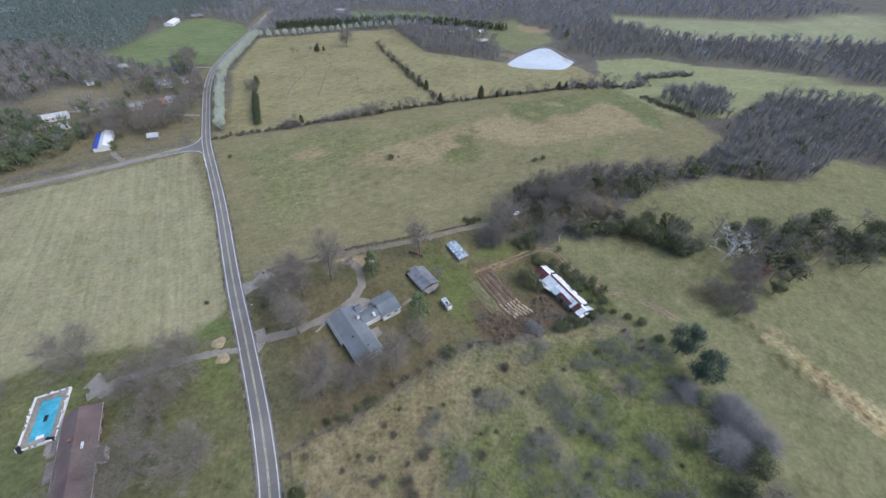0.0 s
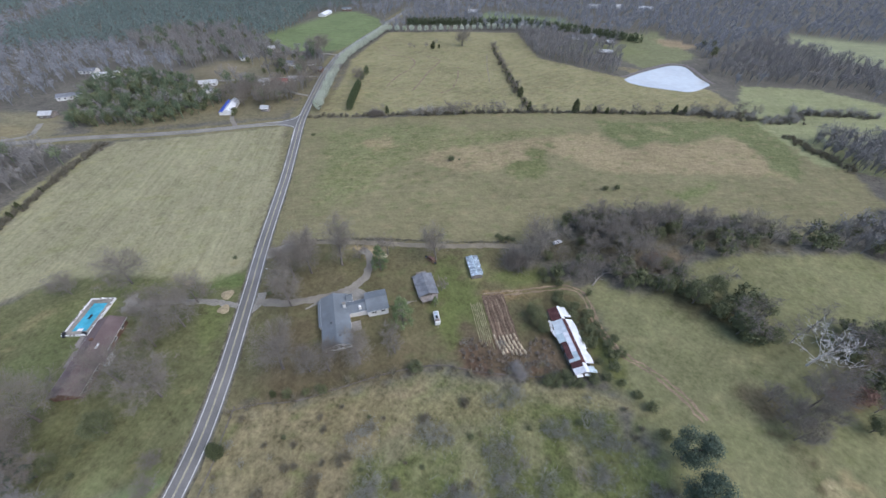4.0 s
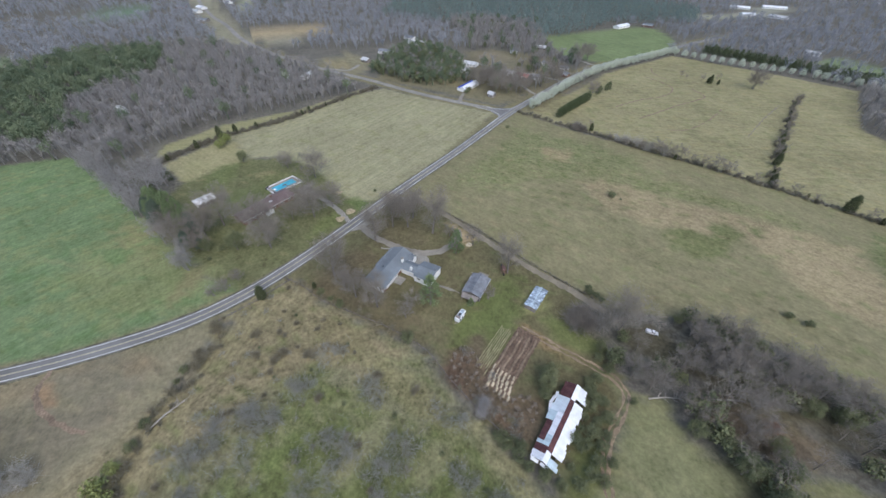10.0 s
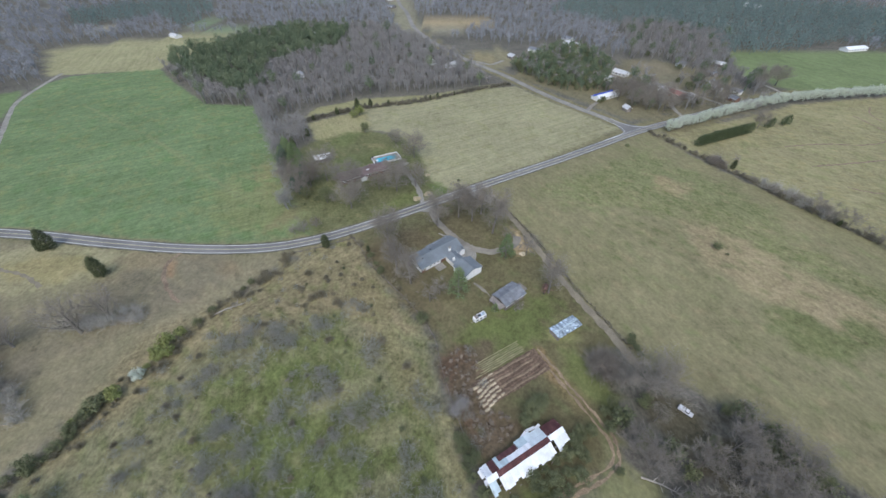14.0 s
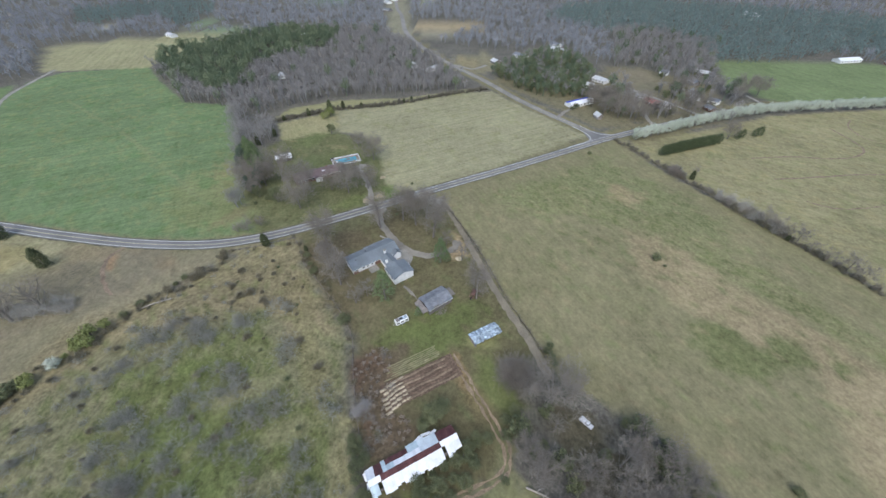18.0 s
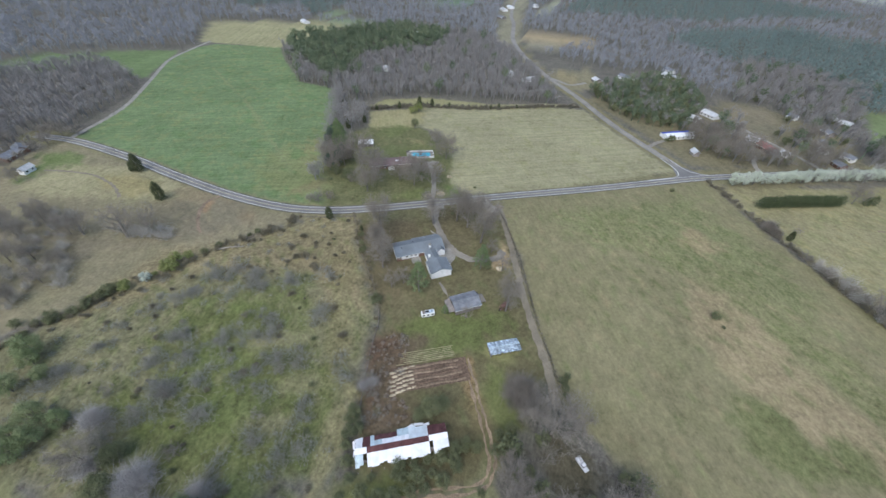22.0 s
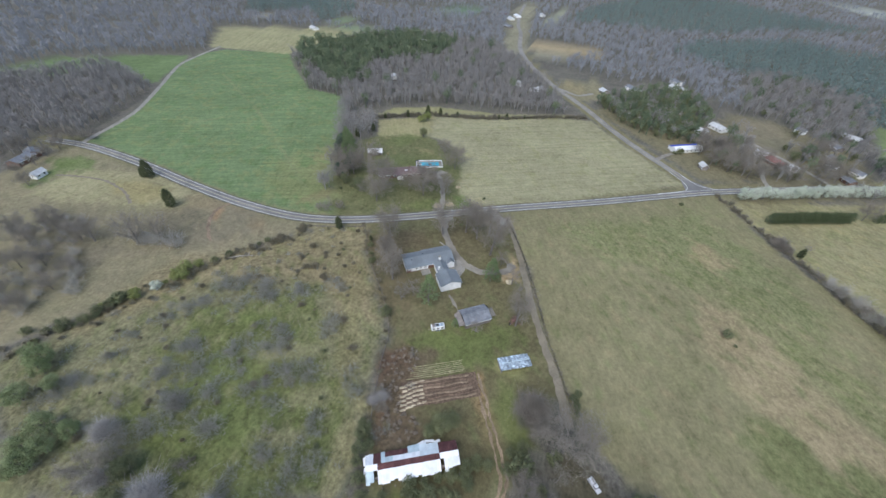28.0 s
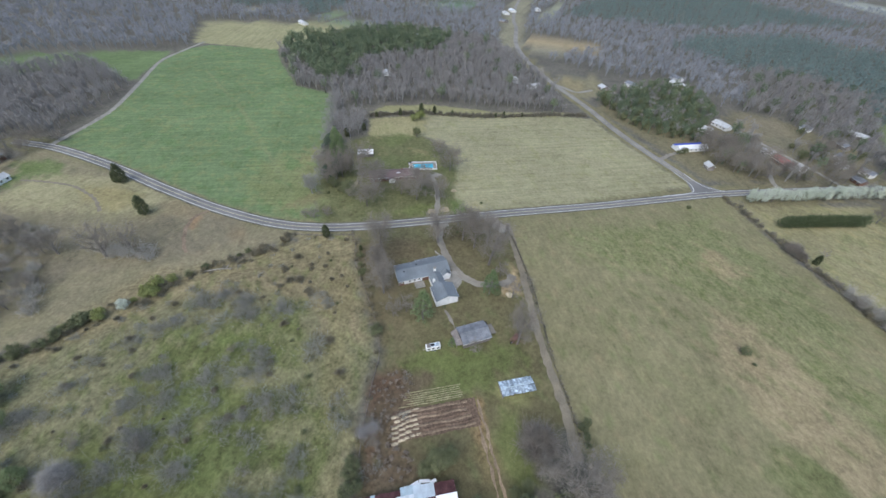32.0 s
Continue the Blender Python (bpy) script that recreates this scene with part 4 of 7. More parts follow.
TRACKS = [
    ("gravel_drive", [(-70, 73), (-64, 75), (-57, 78.5), (-47, 86), (-41, 93), (-38, 101), (-39.5, 109), (-43, 115.5), (-49, 117.5)], 3.6, M_GRAVEL, "pale gravel drive curving past the ranch house"),
    ("gravel_forecourt", [(-41, 91), (-35, 93), (-30, 91.5), (-25.5, 90)], 7.5, M_CONCRETE, "worn pale gravel forecourt beside the ranch house"),
    ("drive_mouth", [(-70.5, 66.5), (-68.5, 72), (-71.5, 77.5)], 3.6, M_CONCRETE, "flared gravel mouth of the drive at the road"),
    ("gravel_layby", [(-86.5, 96), (-82, 101), (-79, 107)], 6.5, M_CONCRETE, "gravel lay-by at the lane's mouth"),
    ("farm_lane", [(-86, 106), (-66, 115), (-43, 125), (-26, 132), (-12, 139), (4, 147.5), (12, 151), (20, 154)], 3.0, M_TRACK, "worn earth farm lane along the pasture fence"),
    ("west_drive", [(-74, 68.5), (-83, 66.5), (-92, 63), (-103, 58), (-111, 53), (-116, 48)], 2.8, M_CONCRETE, "gravel drive to the house with the pool"),
    ("garden_track", [(11.9, 118.6), (21.2, 124.6), (32.3, 131.5), (40.3, 136.3), (46.5, 138.1), (52.2, 136.3), (56.8, 129.5), (60.2, 122.0), (65.2, 115.5), (71.5, 110.8), (79.9, 107.4), (88.6, 101.7), (95.7, 94.7)], 0.9, M_RUT, "wheel rut of the sandy earth track past the barn"),
    ("garden_ruts", [(12.9, 117.0), (22.2, 123.0), (33.3, 129.9), (41.1, 134.5), (46.5, 136.3), (51.0, 134.9), (55.2, 128.5), (58.6, 121.0), (63.8, 114.1), (70.5, 109.2), (79.1, 105.8), (87.4, 100.3), (94.3, 93.3)], 0.9, M_RUT, "second wheel rut of the earth track past the barn"),
    ("house_path", [(-46, 85), (-50, 78)], 1.2, M_CONCRETE, "narrow concrete path to the house"),
    ("wing_path", [(-19, 95), (-15, 99), (-12, 102)], 0.8, M_GRAVEL, "narrow path between house and garage"),
    ("field_track", [(-46, -190), (-80, -201), (-107, -214), (-150, -245), (-190, -275), (-215, -291), (-250, -302), (-288, -312)], 3.6, M_CONCRETE, "pale earth track along the wheat field"),
    ("bank_track", [(-33, -43), (-28, -45.5), (-22, -45.5), (-15.5, -42), (-9, -36.4), (-2.5, -28)], 1.7, M_RIDGE, "eroded reddish footpath on the bank"),
    ("hamlet_lane", [(-208, 303), (-218, 303.5), (-230, 297), (-244, 287.5), (-265, 273), (-292, 257), (-312, 247)], 3.0, M_CONCRETE, "pale concrete lane into the hamlet"),
    ("hamlet_lane", [(-239, 370), (-250, 368.5), (-264, 366)], 3.0, M_CONCRETE, "pale drive beside the pear row"),
    ("hamlet_lane", [(-190, 262), (-205, 261), (-222, 264)], 3.0, M_CONCRETE, "pale lane between hamlet houses"),
    ("hamlet_lane", [(-338, 96), (-330, 108), (-322, 122), (-336, 136)], 3.5, M_CONCRETE, "pale drive off the side road"),
    ("field_rut", [(-119, 308), (-121, 322), (-124, 340), (-128, 362), (-130, 384), (-134, 400), (-152, 406)], 1.2, M_RIDGE, "worn brown rut curving over the pasture"),
    ("field_rut", [(-145, 308), (-149, 337), (-148, 360), (-152, 378), (-162, 391), (-178, 394), (-197, 392)], 1.2, M_RIDGE, "worn brown rut curving over the pasture"),
    ("field_rut", [(-96, 312), (-91, 320), (-90, 332), (-96, 358), (-108, 388)], 0.9, M_RIDGE, "faint worn rut curving over the pasture"),
    ("field_rut", [(-214, 419), (-200, 408), (-184, 406), (-170, 412)], 0.9, M_RIDGE, "faint worn rut curving over the pasture"),
    ("field_rut", [(-64, 358), (-80, 398), (-95, 442)], 0.9, M_TRACK, "faint worn rut curving over the pasture"),
    ("bank_rut", [(-12, -160), (-16.5, -146), (-19.5, -127), (-15.5, -106), (-9, -93)], 1.6, M_TRACK, "faint dark track curving over the bank"),
    ("west_house_drive", [(-203, 191), (-213, 197), (-221, 204)], 3.2, M_GRAVEL, "short gravel drive at the low house"),
]
for k, (name, line, width, material, label) in enumerate(TRACKS):
    tagged(new(name, ribbon(line, width, -0.02 - 0.003 * (k % 5), name, material, edge=0.45, step=1.6, seed=k)), label, "track", **SETTING)

# ---------------------------------------------------------------- plants


def tube(points, radii, sides):
    """A tapered tube as arrays of vertices and triangles."""
    p = np.asarray(points, float)
    V, F = [], []
    for i, q in enumerate(p):
        d = p[min(i + 1, len(p) - 1)] - p[max(i - 1, 0)]
        d = d / (np.linalg.norm(d) + 1e-9)
        a = np.cross(d, (0.3, 0.9, 0.1) if abs(d[2]) > 0.5 else (0, 0, 1))
        a /= np.linalg.norm(a)
        b = np.cross(d, a)
        for s in range(sides):
            t = 6.2832 * s / sides
            V.append(q + radii[i] * (a * math.cos(t) + b * math.sin(t)))
        if i:
            for s in range(sides):
                k, m = (i - 1) * sides + s, (i - 1) * sides + (s + 1) % sides
                F += [(k, m, m + sides), (k, m + sides, k + sides)]
    return np.array(V), np.array(F)


def join(pieces):
    V, F, n = [], [], 0
    for v, f in pieces:
        V.append(v), F.append(f + n)
        n += len(v)
    return np.concatenate(V), np.concatenate(F)


def blades(base, tip, width, rg):
    """Thin triangles from base to tip."""
    d = tip - base
    s = np.cross(d, rg.normal(size=d.shape))
    s *= (width / (np.linalg.norm(s, axis=1) + 1e-9))[:, None] / 2
    V = np.stack([base - s, base + s, tip], 1).reshape(-1, 3)
    return V, np.arange(len(V)).reshape(-1, 3)


def leaf_cloud(rg, centres, radii, count, size):
    """Small triangles in clumps, each lying roughly on the clump's surface."""
    k = rg.integers(0, len(centres), count)
    d = rg.normal(size=(count, 3))
    d /= np.linalg.norm(d, axis=1)[:, None]
    c = np.asarray(centres)[k] + d * (np.asarray(radii)[k] * rg.uniform(0.45, 1.0, count))[:, None]
    face = d + rg.normal(0, 0.4, (count, 3)) + (0, 0, 0.25)
    face /= np.linalg.norm(face, axis=1)[:, None]
    a = np.cross(face, rg.normal(size=(count, 3)))
    a /= np.linalg.norm(a, axis=1)[:, None]
    b = np.cross(face, a)
    s = (size * rg.uniform(0.6, 1.3, count))[:, None]
    V = np.stack([c - a * s * 0.5, c + a * s * 0.5, c + b * s * 0.9], 1).reshape(-1, 3)
    return V, np.arange(len(V)).reshape(-1, 3)


def bare_tree(seed, h, spread, limbs=9, seconds=5, twigs=11, blade=0.05, sides=5, low=0.22, boughs=True, sprays=0, up=1.0, thick=1.0):
    """Wood and twigs of a leafless tree."""
    rg = np.random.default_rng(seed)
    r0 = 0.019 * h * thick
    lean = rg.normal(0, 0.03 * h, 2)
    top = np.array([lean[0], lean[1], 0.75 * h])
    trunk = [np.array([0, 0, -0.1]), np.array([lean[0] * 0.2, lean[1] * 0.2, 0.25 * h]), np.array([lean[0] * 0.6, lean[1] * 0.6, 0.5 * h]), top]
    wood = [tube(trunk, [r0 * 1.25, r0, r0 * 0.6, r0 * 0.2], sides)]
    tb, tt = [], []
    for i in range(limbs):
        f = low + (0.95 - low) * (i + rg.uniform(0, 0.8)) / limbs
        start = top * f
        az = 2.4 * i + rg.uniform(-0.5, 0.5)
        reach = spread * (1.0 - 0.6 * max(0.0, f - 0.35)) * rg.uniform(0.7, 1.0)
        rise = min(h * rg.uniform(0.26, 0.42) * up, h * 0.97 - start[2])
        out = np.array([math.cos(az), math.sin(az), 0])
        mid = start + out * reach * 0.5 + np.array([0, 0, rise * 0.4]) + rg.normal(0, 0.025 * h, 3)
        end = start + out * reach + np.array([0, 0, rise])
        rl = r0 * 0.42 * (1 - 0.5 * f)
        wood.append(tube([start, mid, end], [rl, rl * 0.55, rl * 0.12], max(3, sides - 1)))
        for s in range(seconds):
            g = rg.uniform(0.25, 1.0)
            p = start + (mid - start) * min(1, 2 * g) + (end - mid) * max(0, 2 * g - 1)
            d = out * rg.uniform(0.0, 0.8) + rg.normal(0, 0.55, 3)
            d[2] = abs(d[2]) * 0.7 + 0.25
            q = p + d / np.linalg.norm(d) * spread * rg.uniform(0.25, 0.45)
            q[2] = min(q[2], h * 1.02)
            if boughs:
                wood.append(tube([p, q], [rl * 0.36, rl * 0.08], 3))
            else:
                tb.append(p), tt.append(q)
            for w in range(twigs):
                e = p + (q - p) * rg.uniform(0.15, 1.0)
                d = (q - p) / np.linalg.norm(q - p) + rg.normal(0, 0.8, 3)
                z = e + d / np.linalg.norm(d) * rg.uniform(0.08, 0.17) * h
                tb.append(e), tt.append(z)
                for _ in range(sprays):
                    k = e + (z - e) * rg.uniform(0.3, 1.0)
                    d = (z - e) / np.linalg.norm(z - e) + rg.normal(0, 0.9, 3)
                    tb.append(k), tt.append(k + d / np.linalg.norm(d) * rg.uniform(0.05, 0.1) * h)
    return join(wood), blades(np.array(tb), np.array(tt), blade, rg)


def shrub(seed, h, wide, stems=60, blade=0.05, loose=0.08):
    """A round leafless shrub: stems and twigs from its foot."""
    rg = np.random.default_rng(seed)
    az, el = rg.uniform(0, 6.283, stems), rg.uniform(0.25, 1.45, stems)
    d = np.stack([np.cos(az) * np.cos(el) * wide, np.sin(az) * np.cos(el) * wide, np.sin(el) * h], 1) * rg.uniform(0.6, 1.0, (stems, 1))
    foot = rg.normal(0, loose * wide, (stems, 3)) * (1, 1, 0)
    b, t = [foot], [foot + d]
    for f in (0.45, 0.65, 0.85):
        for _ in range(3):
            s = foot + d * f
            b.append(s), t.append(s + d * 0.3 + rg.normal(0, 0.14 * (wide + h), (stems, 3)))
    b, t = np.concatenate(b), np.concatenate(t)
    t[:, 2] = np.maximum(t[:, 2], 0.15)
    return blades(b, t, blade, rg)


def pine(seed, h, spread, clumps=60, leaves=900, size=0.5, low=0.3, sides=6):
    """Trunk with limbs, and needle clumps, of a pine."""
    rg = np.random.default_rng(seed)
    r0 = 0.017 * h
    wood = [tube([(0, 0, -0.1), (0.01 * h, 0, 0.5 * h), (0, 0.01 * h, 0.98 * h)], [r0 * 1.2, r0 * 0.8, r0 * 0.1], sides)]
    cs, rs = [], []
    for i in range(clumps):
        f = low + (1 - low) * (i / clumps)
        az = 2.4 * i + rg.uniform(-0.4, 0.4)
        reach = spread * (1 - ((f - low) / (1 - low)) ** 1.6) * rg.uniform(0.45, 1.0) + 0.04 * h
        c = np.array([math.cos(az) * reach, math.sin(az) * reach, f * h + rg.uniform(-0.02, 0.05) * h])
        cs.append(c), rs.append(spread * rg.uniform(0.16, 0.3))
        wood.append(tube([(0, 0, f * h - 0.04 * h), c], [r0 * 0.25, r0 * 0.06], 3))
    return join(wood), leaf_cloud(rg, cs, rs, leaves, size)


def cedar(seed, h, wide, leaves=700, size=0.32):
    """The dense upright crown of a red cedar, clothed to the ground."""
    rg = np.random.default_rng(seed)
    n = 60
    f = np.linspace(0.06, 0.97, n)
    az = 2.4 * np.arange(n)
    rad = wide * (np.sin(np.pi * np.clip(0.22 + 0.8 * f, 0, 1)) ** 0.7) * rg.uniform(0.55, 0.9, n)
    cs = np.stack([np.cos(az) * rad * 0.8, np.sin(az) * rad * 0.8, f * h], 1)
    return tube([(0, 0, -0.1), (0, 0, 0.8 * h)], [0.12, 0.03], 5), leaf_cloud(rg, cs, wide * rg.uniform(0.25, 0.45, n), leaves * 2, size * 0.66)


def leafy(seed, h, wide, leaves=700, size=0.35, foot=0.25):
    """A low trunk and an uneven rounded crown of leaf clumps."""
    rg = np.random.default_rng(seed)
    n = 34
    d = rg.normal(size=(n, 3))
    d /= np.linalg.norm(d, axis=1)[:, None]
    cs = d * np.array([wide, wide, h * (1 - foot) / 2]) * rg.uniform(0.55, 0.95, (n, 1)) * 0.85 + (0, 0, h * (1 + foot) / 2)
    cs[:, 2] = np.maximum(cs[:, 2], 0.3)
    wood = [tube([(0, 0, -0.1), (0, 0, h * 0.5)], [0.03 * h, 0.012 * h], 5)]
    wood += [tube([(0, 0, h * foot), c], [0.012 * h, 0.004 * h], 3) for c in cs[:10]]
    return join(wood), leaf_cloud(rg, cs, wide * rg.uniform(0.28, 0.48, n), leaves, size)


def plant_kind(name, wood, leaves, bark, leaf, label, category, group, crown="crown"):
    """The first of a kind, from which the others are copied."""
    ob = thing(name, pose(0, 0, 0), label, category, group)
    if wood is not None:
        part("trunk", mesh_of("trunk", *wood, bark), bark, ob)
    part(crown, mesh_of(crown, *leaves, leaf), leaf, ob)
    return ob


def plant(kinds, places, seed=0, grow=(0.85, 1.15)):
    """One of the kinds at each place (x, y and, if given, size), turned at random. The first use of a kind moves the original."""
    rg = np.random.default_rng(seed)
    for n, (x, y, *s) in enumerate(places):
        src = kinds[n % len(kinds)]
        k = (s[0] if s else 1.0) * rg.uniform(*grow)
        m = pose(x, y, height(x, y) - 0.06, 0, 0, rg.uniform(0, 360))
        if src.name not in PLANTED:
            PLANTED.add(src.name)
            src.matrix_basis = m @ Matrix.Scale(k, 4)
        else:
            ob = copy_thing(src, m)
            ob.scale = (k, k, k)


PLANTED = set()


def mass(name, templates, places, material, label, category, seed, grow=(0.75, 1.25)):
    """Plants past counting, joined into one sheet of stuff."""
    rg = np.random.default_rng(seed)
    V, F, T, n = [], [], [], 0
    pick = rg.integers(0, len(templates), len(places))
    for (x, y), k in zip(places, pick):
        v, f = templates[k]
        a, s = rg.uniform(0, 6.283), rg.uniform(*grow)
        c, d = math.cos(a) * s, math.sin(a) * s
        V.append(np.stack([v[:, 0] * c - v[:, 1] * d + x, v[:, 0] * d + v[:, 1] * c + y, v[:, 2] * s + height(x, y)], 1))
        F.append(f + n)
        T.append(np.full(len(v), rg.uniform()))
        n += len(v)
    me = mesh_of(name, np.concatenate(V), np.concatenate(F), material, np.concatenate(T))
    return tagged(new(name, me), label, category, kind="stuff")


BARE = [plant_kind("bare_tree", *bare_tree(s, h, w, 14, 8, 13, 0.055, sprays=3, low=0.2, up=1.35), M_BARK, M_TWIG, "tall leafless grey-brown shade tree on the grass", "tree", "bare shade trees") for s, h, w in ((1, 20, 6.0), (2, 18, 6.4), (3, 22, 6.6))]
BROAD = [plant_kind("spreading_bare_tree", *bare_tree(s, h, w, 16, 9, 14, 0.05, sprays=3, low=0.2, up=1.1), M_BARK, M_TWIG, "spreading leafless grey tree with a hazy rounded crown", "tree", "spreading bare trees") for s, h, w in ((4, 14, 8.0), (5, 13, 7.2))]
SMALL_BARE = [plant_kind("small_bare_tree", *bare_tree(s, h, w, 9, 6, 10, 0.05, 4, sprays=2), M_BARK, M_TWIG, "small leafless grey tree in rough grass", "tree", "small bare trees") for s, h, w in ((11, 7, 3.2), (12, 6, 3.0))]
SNAG = [plant_kind("pale_bare_tree", *bare_tree(21, 14, 9, 13, 6, 4, 0.13, up=1.2), M_PALEBARK, M_PALEBARK, "bleached leafless sycamore with spreading white limbs", "tree", "bleached trees")]
PINES = [plant_kind("pine_tree", *pine(s, h, w, 110, 6500, 0.3), M_BARK, M_PINE, "dark green pine with an uneven open crown", "tree", "pines") for s, h, w in ((31, 13, 4.2), (32, 11, 3.8))]
PALE_PINES = [plant_kind("young_pine_tree", *pine(33, 11, 3.0, 60, 2600, 0.3, 0.22), M_BARK, M_PINE_PALE, "thin light green pine beside the house", "tree", "pines")]
CEDARS = [plant_kind("cedar_tree", *cedar(s, h, w, 2400, 0.26), M_BARK, M_CEDAR, "dense dark green upright cedar", "tree", "cedars") for s, h, w in ((41, 5.5, 1.7), (42, 4.6, 1.6))]
EVERGREEN = [plant_kind("evergreen_shrub", *leafy(s, 3.2, 2.2, 1300, 0.25, 0.1), M_BARK, M_DULLGREEN, "rounded dull green evergreen shrub", "shrub", "evergreen shrubs") for s in (51, 52)]
DARK = [plant_kind("evergreen_tree", *leafy(s, 7.5, 3.4, 4600, 0.22, 0.12), M_BARK, M_DULLGREEN, "rounded olive-green evergreen tree by the creek", "tree", "evergreen trees by the creek") for s in (55, 56, 57)]
OLIVE = [plant_kind("olive_shrub", *leafy(s, 4.0, 2.4, 700, 0.4, 0.12), M_BARK, M_OLIVE, "yellow-green leafing shrub along the hedgerow", "shrub", "yellow-green shrubs") for s in (53, 54)]
LIGHT = [plant_kind("light_green_tree", *leafy(s, 7.5, 3.4, 5000, 0.21, 0.1), M_BARK, M_LIGHTGREEN, "broad light green evergreen at the scrub field's edge", "tree", "light green trees") for s in (65, 66)]
PALE_SHRUB = [plant_kind("pale_thicket", None, shrub(87, 5.6, 5.0, 420, 0.05, 0.16), M_BARK, M_PALETWIG, "broad pale grey leafless thicket shrub", "shrub", "pale thicket shrubs")]
PEARS = [plant_kind("blossoming_pear_tree", *leafy(s, 8.4, 3.5, 2600, 0.32, 0.06), M_BARK, M_BLOSSOM, "pear tree in full white blossom", "tree", "pear trees in the roadside row") for s in (61, 62, 63)]
TALL_HEDGE = [plant_kind("hedge_conifer", *cedar(71, 6.4, 2.9, 800, 0.42), M_BARK, M_HEDGE, "clipped dark conifer in a dense hedge row", "hedge", "conifers of the hedge")]


def shrub_kind(name, geo, material, label, group):
    return tagged(new(name, mesh_of(name, *geo, material)), label, "shrub", group)


SCRUBS = [shrub_kind("bare_shrub", shrub(s, h, w, 60, 0.045, 0.5), M_TWIG_GREY, "rounded leafless grey shrub in rough grass", "bare shrubs of the scrub field") for s, h, w in ((81, 2.8, 2.6), (82, 2.2, 2.8), (83, 3.4, 2.4))]
LOW_SCRUB = [shrub_kind("low_brown_shrub", shrub(s, h, w, 60, 0.07), M_BRUSH, "low brown leafless shrub in rough grass", "low brown shrubs") for s, h, w in ((84, 1.3, 1.1), (85, 1.0, 1.2))]
BIG_SHRUB = [shrub_kind("big_bare_shrub", shrub(86, 5.6, 5.0, 560, 0.075, 0.16), M_CREEKTWIG, "large dense leafless grey-brown thicket shrub", "large bare shrubs")]

# yard of the ranch house
plant(BARE, [(-56, 77, 0.95), (-63, 88, 1.05), (-51, 105, 1.1), (-66, 100, 0.9), (-60, 95, 1.05), (-40, 54, 1.0), (-71, 91, 0.7)], 5, (0.95, 1.05))
plant(BARE, [(-17, 67, 0.85), (-25, 60, 0.8), (-14.5, 127, 0.8), (-31, 57, 0.6)], 6, (0.95, 1.05))
plant(SMALL_BARE, [(-8, 76, 1.3), (-12, 80, 1.5), (-36, 120, 1.3), (-46, 112, 1.2), (-5, 112, 0.9), (-28, 66, 1.2)], 6)
plant(EVERGREEN, [(-35, 113, 1.1), (-74, 88, 0.6), (-68, 78, 0.6), (-97, 88, 0.6), (1.5, 73.5, 1.35), (-32, 47, 1.0), (-22.5, 53, 1.0), (-27, 50, 0.7)], 7)
plant(PALE_PINES, [(-34, 110, 1.25)], 7, (1, 1))
plant(DARK, [(37, 113, 1.25), (34, 116, 0.9), (40, 110, 0.8)], 48)
plant(PALE_PINES, [(-11, 88, 1.5), (-4, 103, 0.5)], 8, (1, 1))
plant(CEDARS, [(-38, 24.5, 1.25)], 9)
plant(EVERGREEN, [(-24, 53, 0.7), (-72, 90, 0.55), (-67, 84, 0.5), (-38, 113, 0.7), (-20, 94, 0.4), (53, 91, 1.2), (49, 89, 1.2), (46, 88, 0.9), (57, 92, 1.1), (61, 95, 1.2), (65, 98, 1.1), (67, 103, 1.3), (66, 108, 1.2), (64, 112, 1.3), (61, 116, 1.2), (59, 120, 1.1), (55, 124, 1.2), (50, 127, 1.1), (62, 104, 0.8), (59, 110, 0.8), (69, 110, 1.0), (66, 116, 1.0)], 10)
plant(BIG_SHRUB, [(20, 141, 1.45)], 11, (0.95, 1.05))
plant(SCRUBS, [(38, 91, 0.9), (44, 96, 0.8), (27, 97, 0.7), (14, 92, 0.7), (33, 88, 0.8), (48, 93, 0.9)], 11)
plant(BROAD, [(121, 106, 0.7), (114, 109, 0.6), (123, 101, 0.55), (128, 108, 0.7), (117, 103, 0.55)], 44)
plant(EVERGREEN, [(7, 155.5, 0.9), (79, 92, 1.1), (75, 95, 1.0), (70, 98, 0.8), (83, 84, 0.9), (60, 97, 0.8)], 11)
# the pool house's yard
plant(BROAD, [(-125, 59, 1.15), (-142, 45, 0.8), (-91, 63, 0.95), (-97, 51, 1.1), (-86, 52.5, 1.1), (-88, 42, 0.85), (-82.5, 27.5, 1.3), (-69, 30, 1.2), (-96, 9.5, 1.35), (-90, 1.5, 1.15), (-86, -6, 0.7)], 12, (0.97, 1.03))
plant(CEDARS, [(-154, -20, 1.0), (-140, -26, 1.3)], 13)
plant(DARK, [(-161, 20, 1.1)], 81, (1, 1))
plant(PINES, [(-89, -2, 0.85), (-97, -4, 0.95), (-83, -5, 0.75), (-80, 0.5, 0.6)], 82, (1, 1))
plant(EVERGREEN, [(-70.9, 3.8, 0.6)], 83)
plant(BROAD, [(-48, 10.5, 0.42), (-52.4, 15.5, 0.4), (-47, 6, 0.34)], 84, (1, 1))
plant(DARK, [(-74, 15.5, 1.3)], 14)
plant(EVERGREEN, [(-76, 9, 0.9)], 14)
plant(PALE_PINES, [(-100, -6, 1.1), (-106, -9, 1.3), (-112, -13, 1.4), (-103, -12, 1.2), (-109, -15, 1.35), (-114, -18, 1.4), (-120, -22, 1.35), (-127, -26, 1.1), (-112, -22, 1.2), (-97, -9, 1.0)], 15)
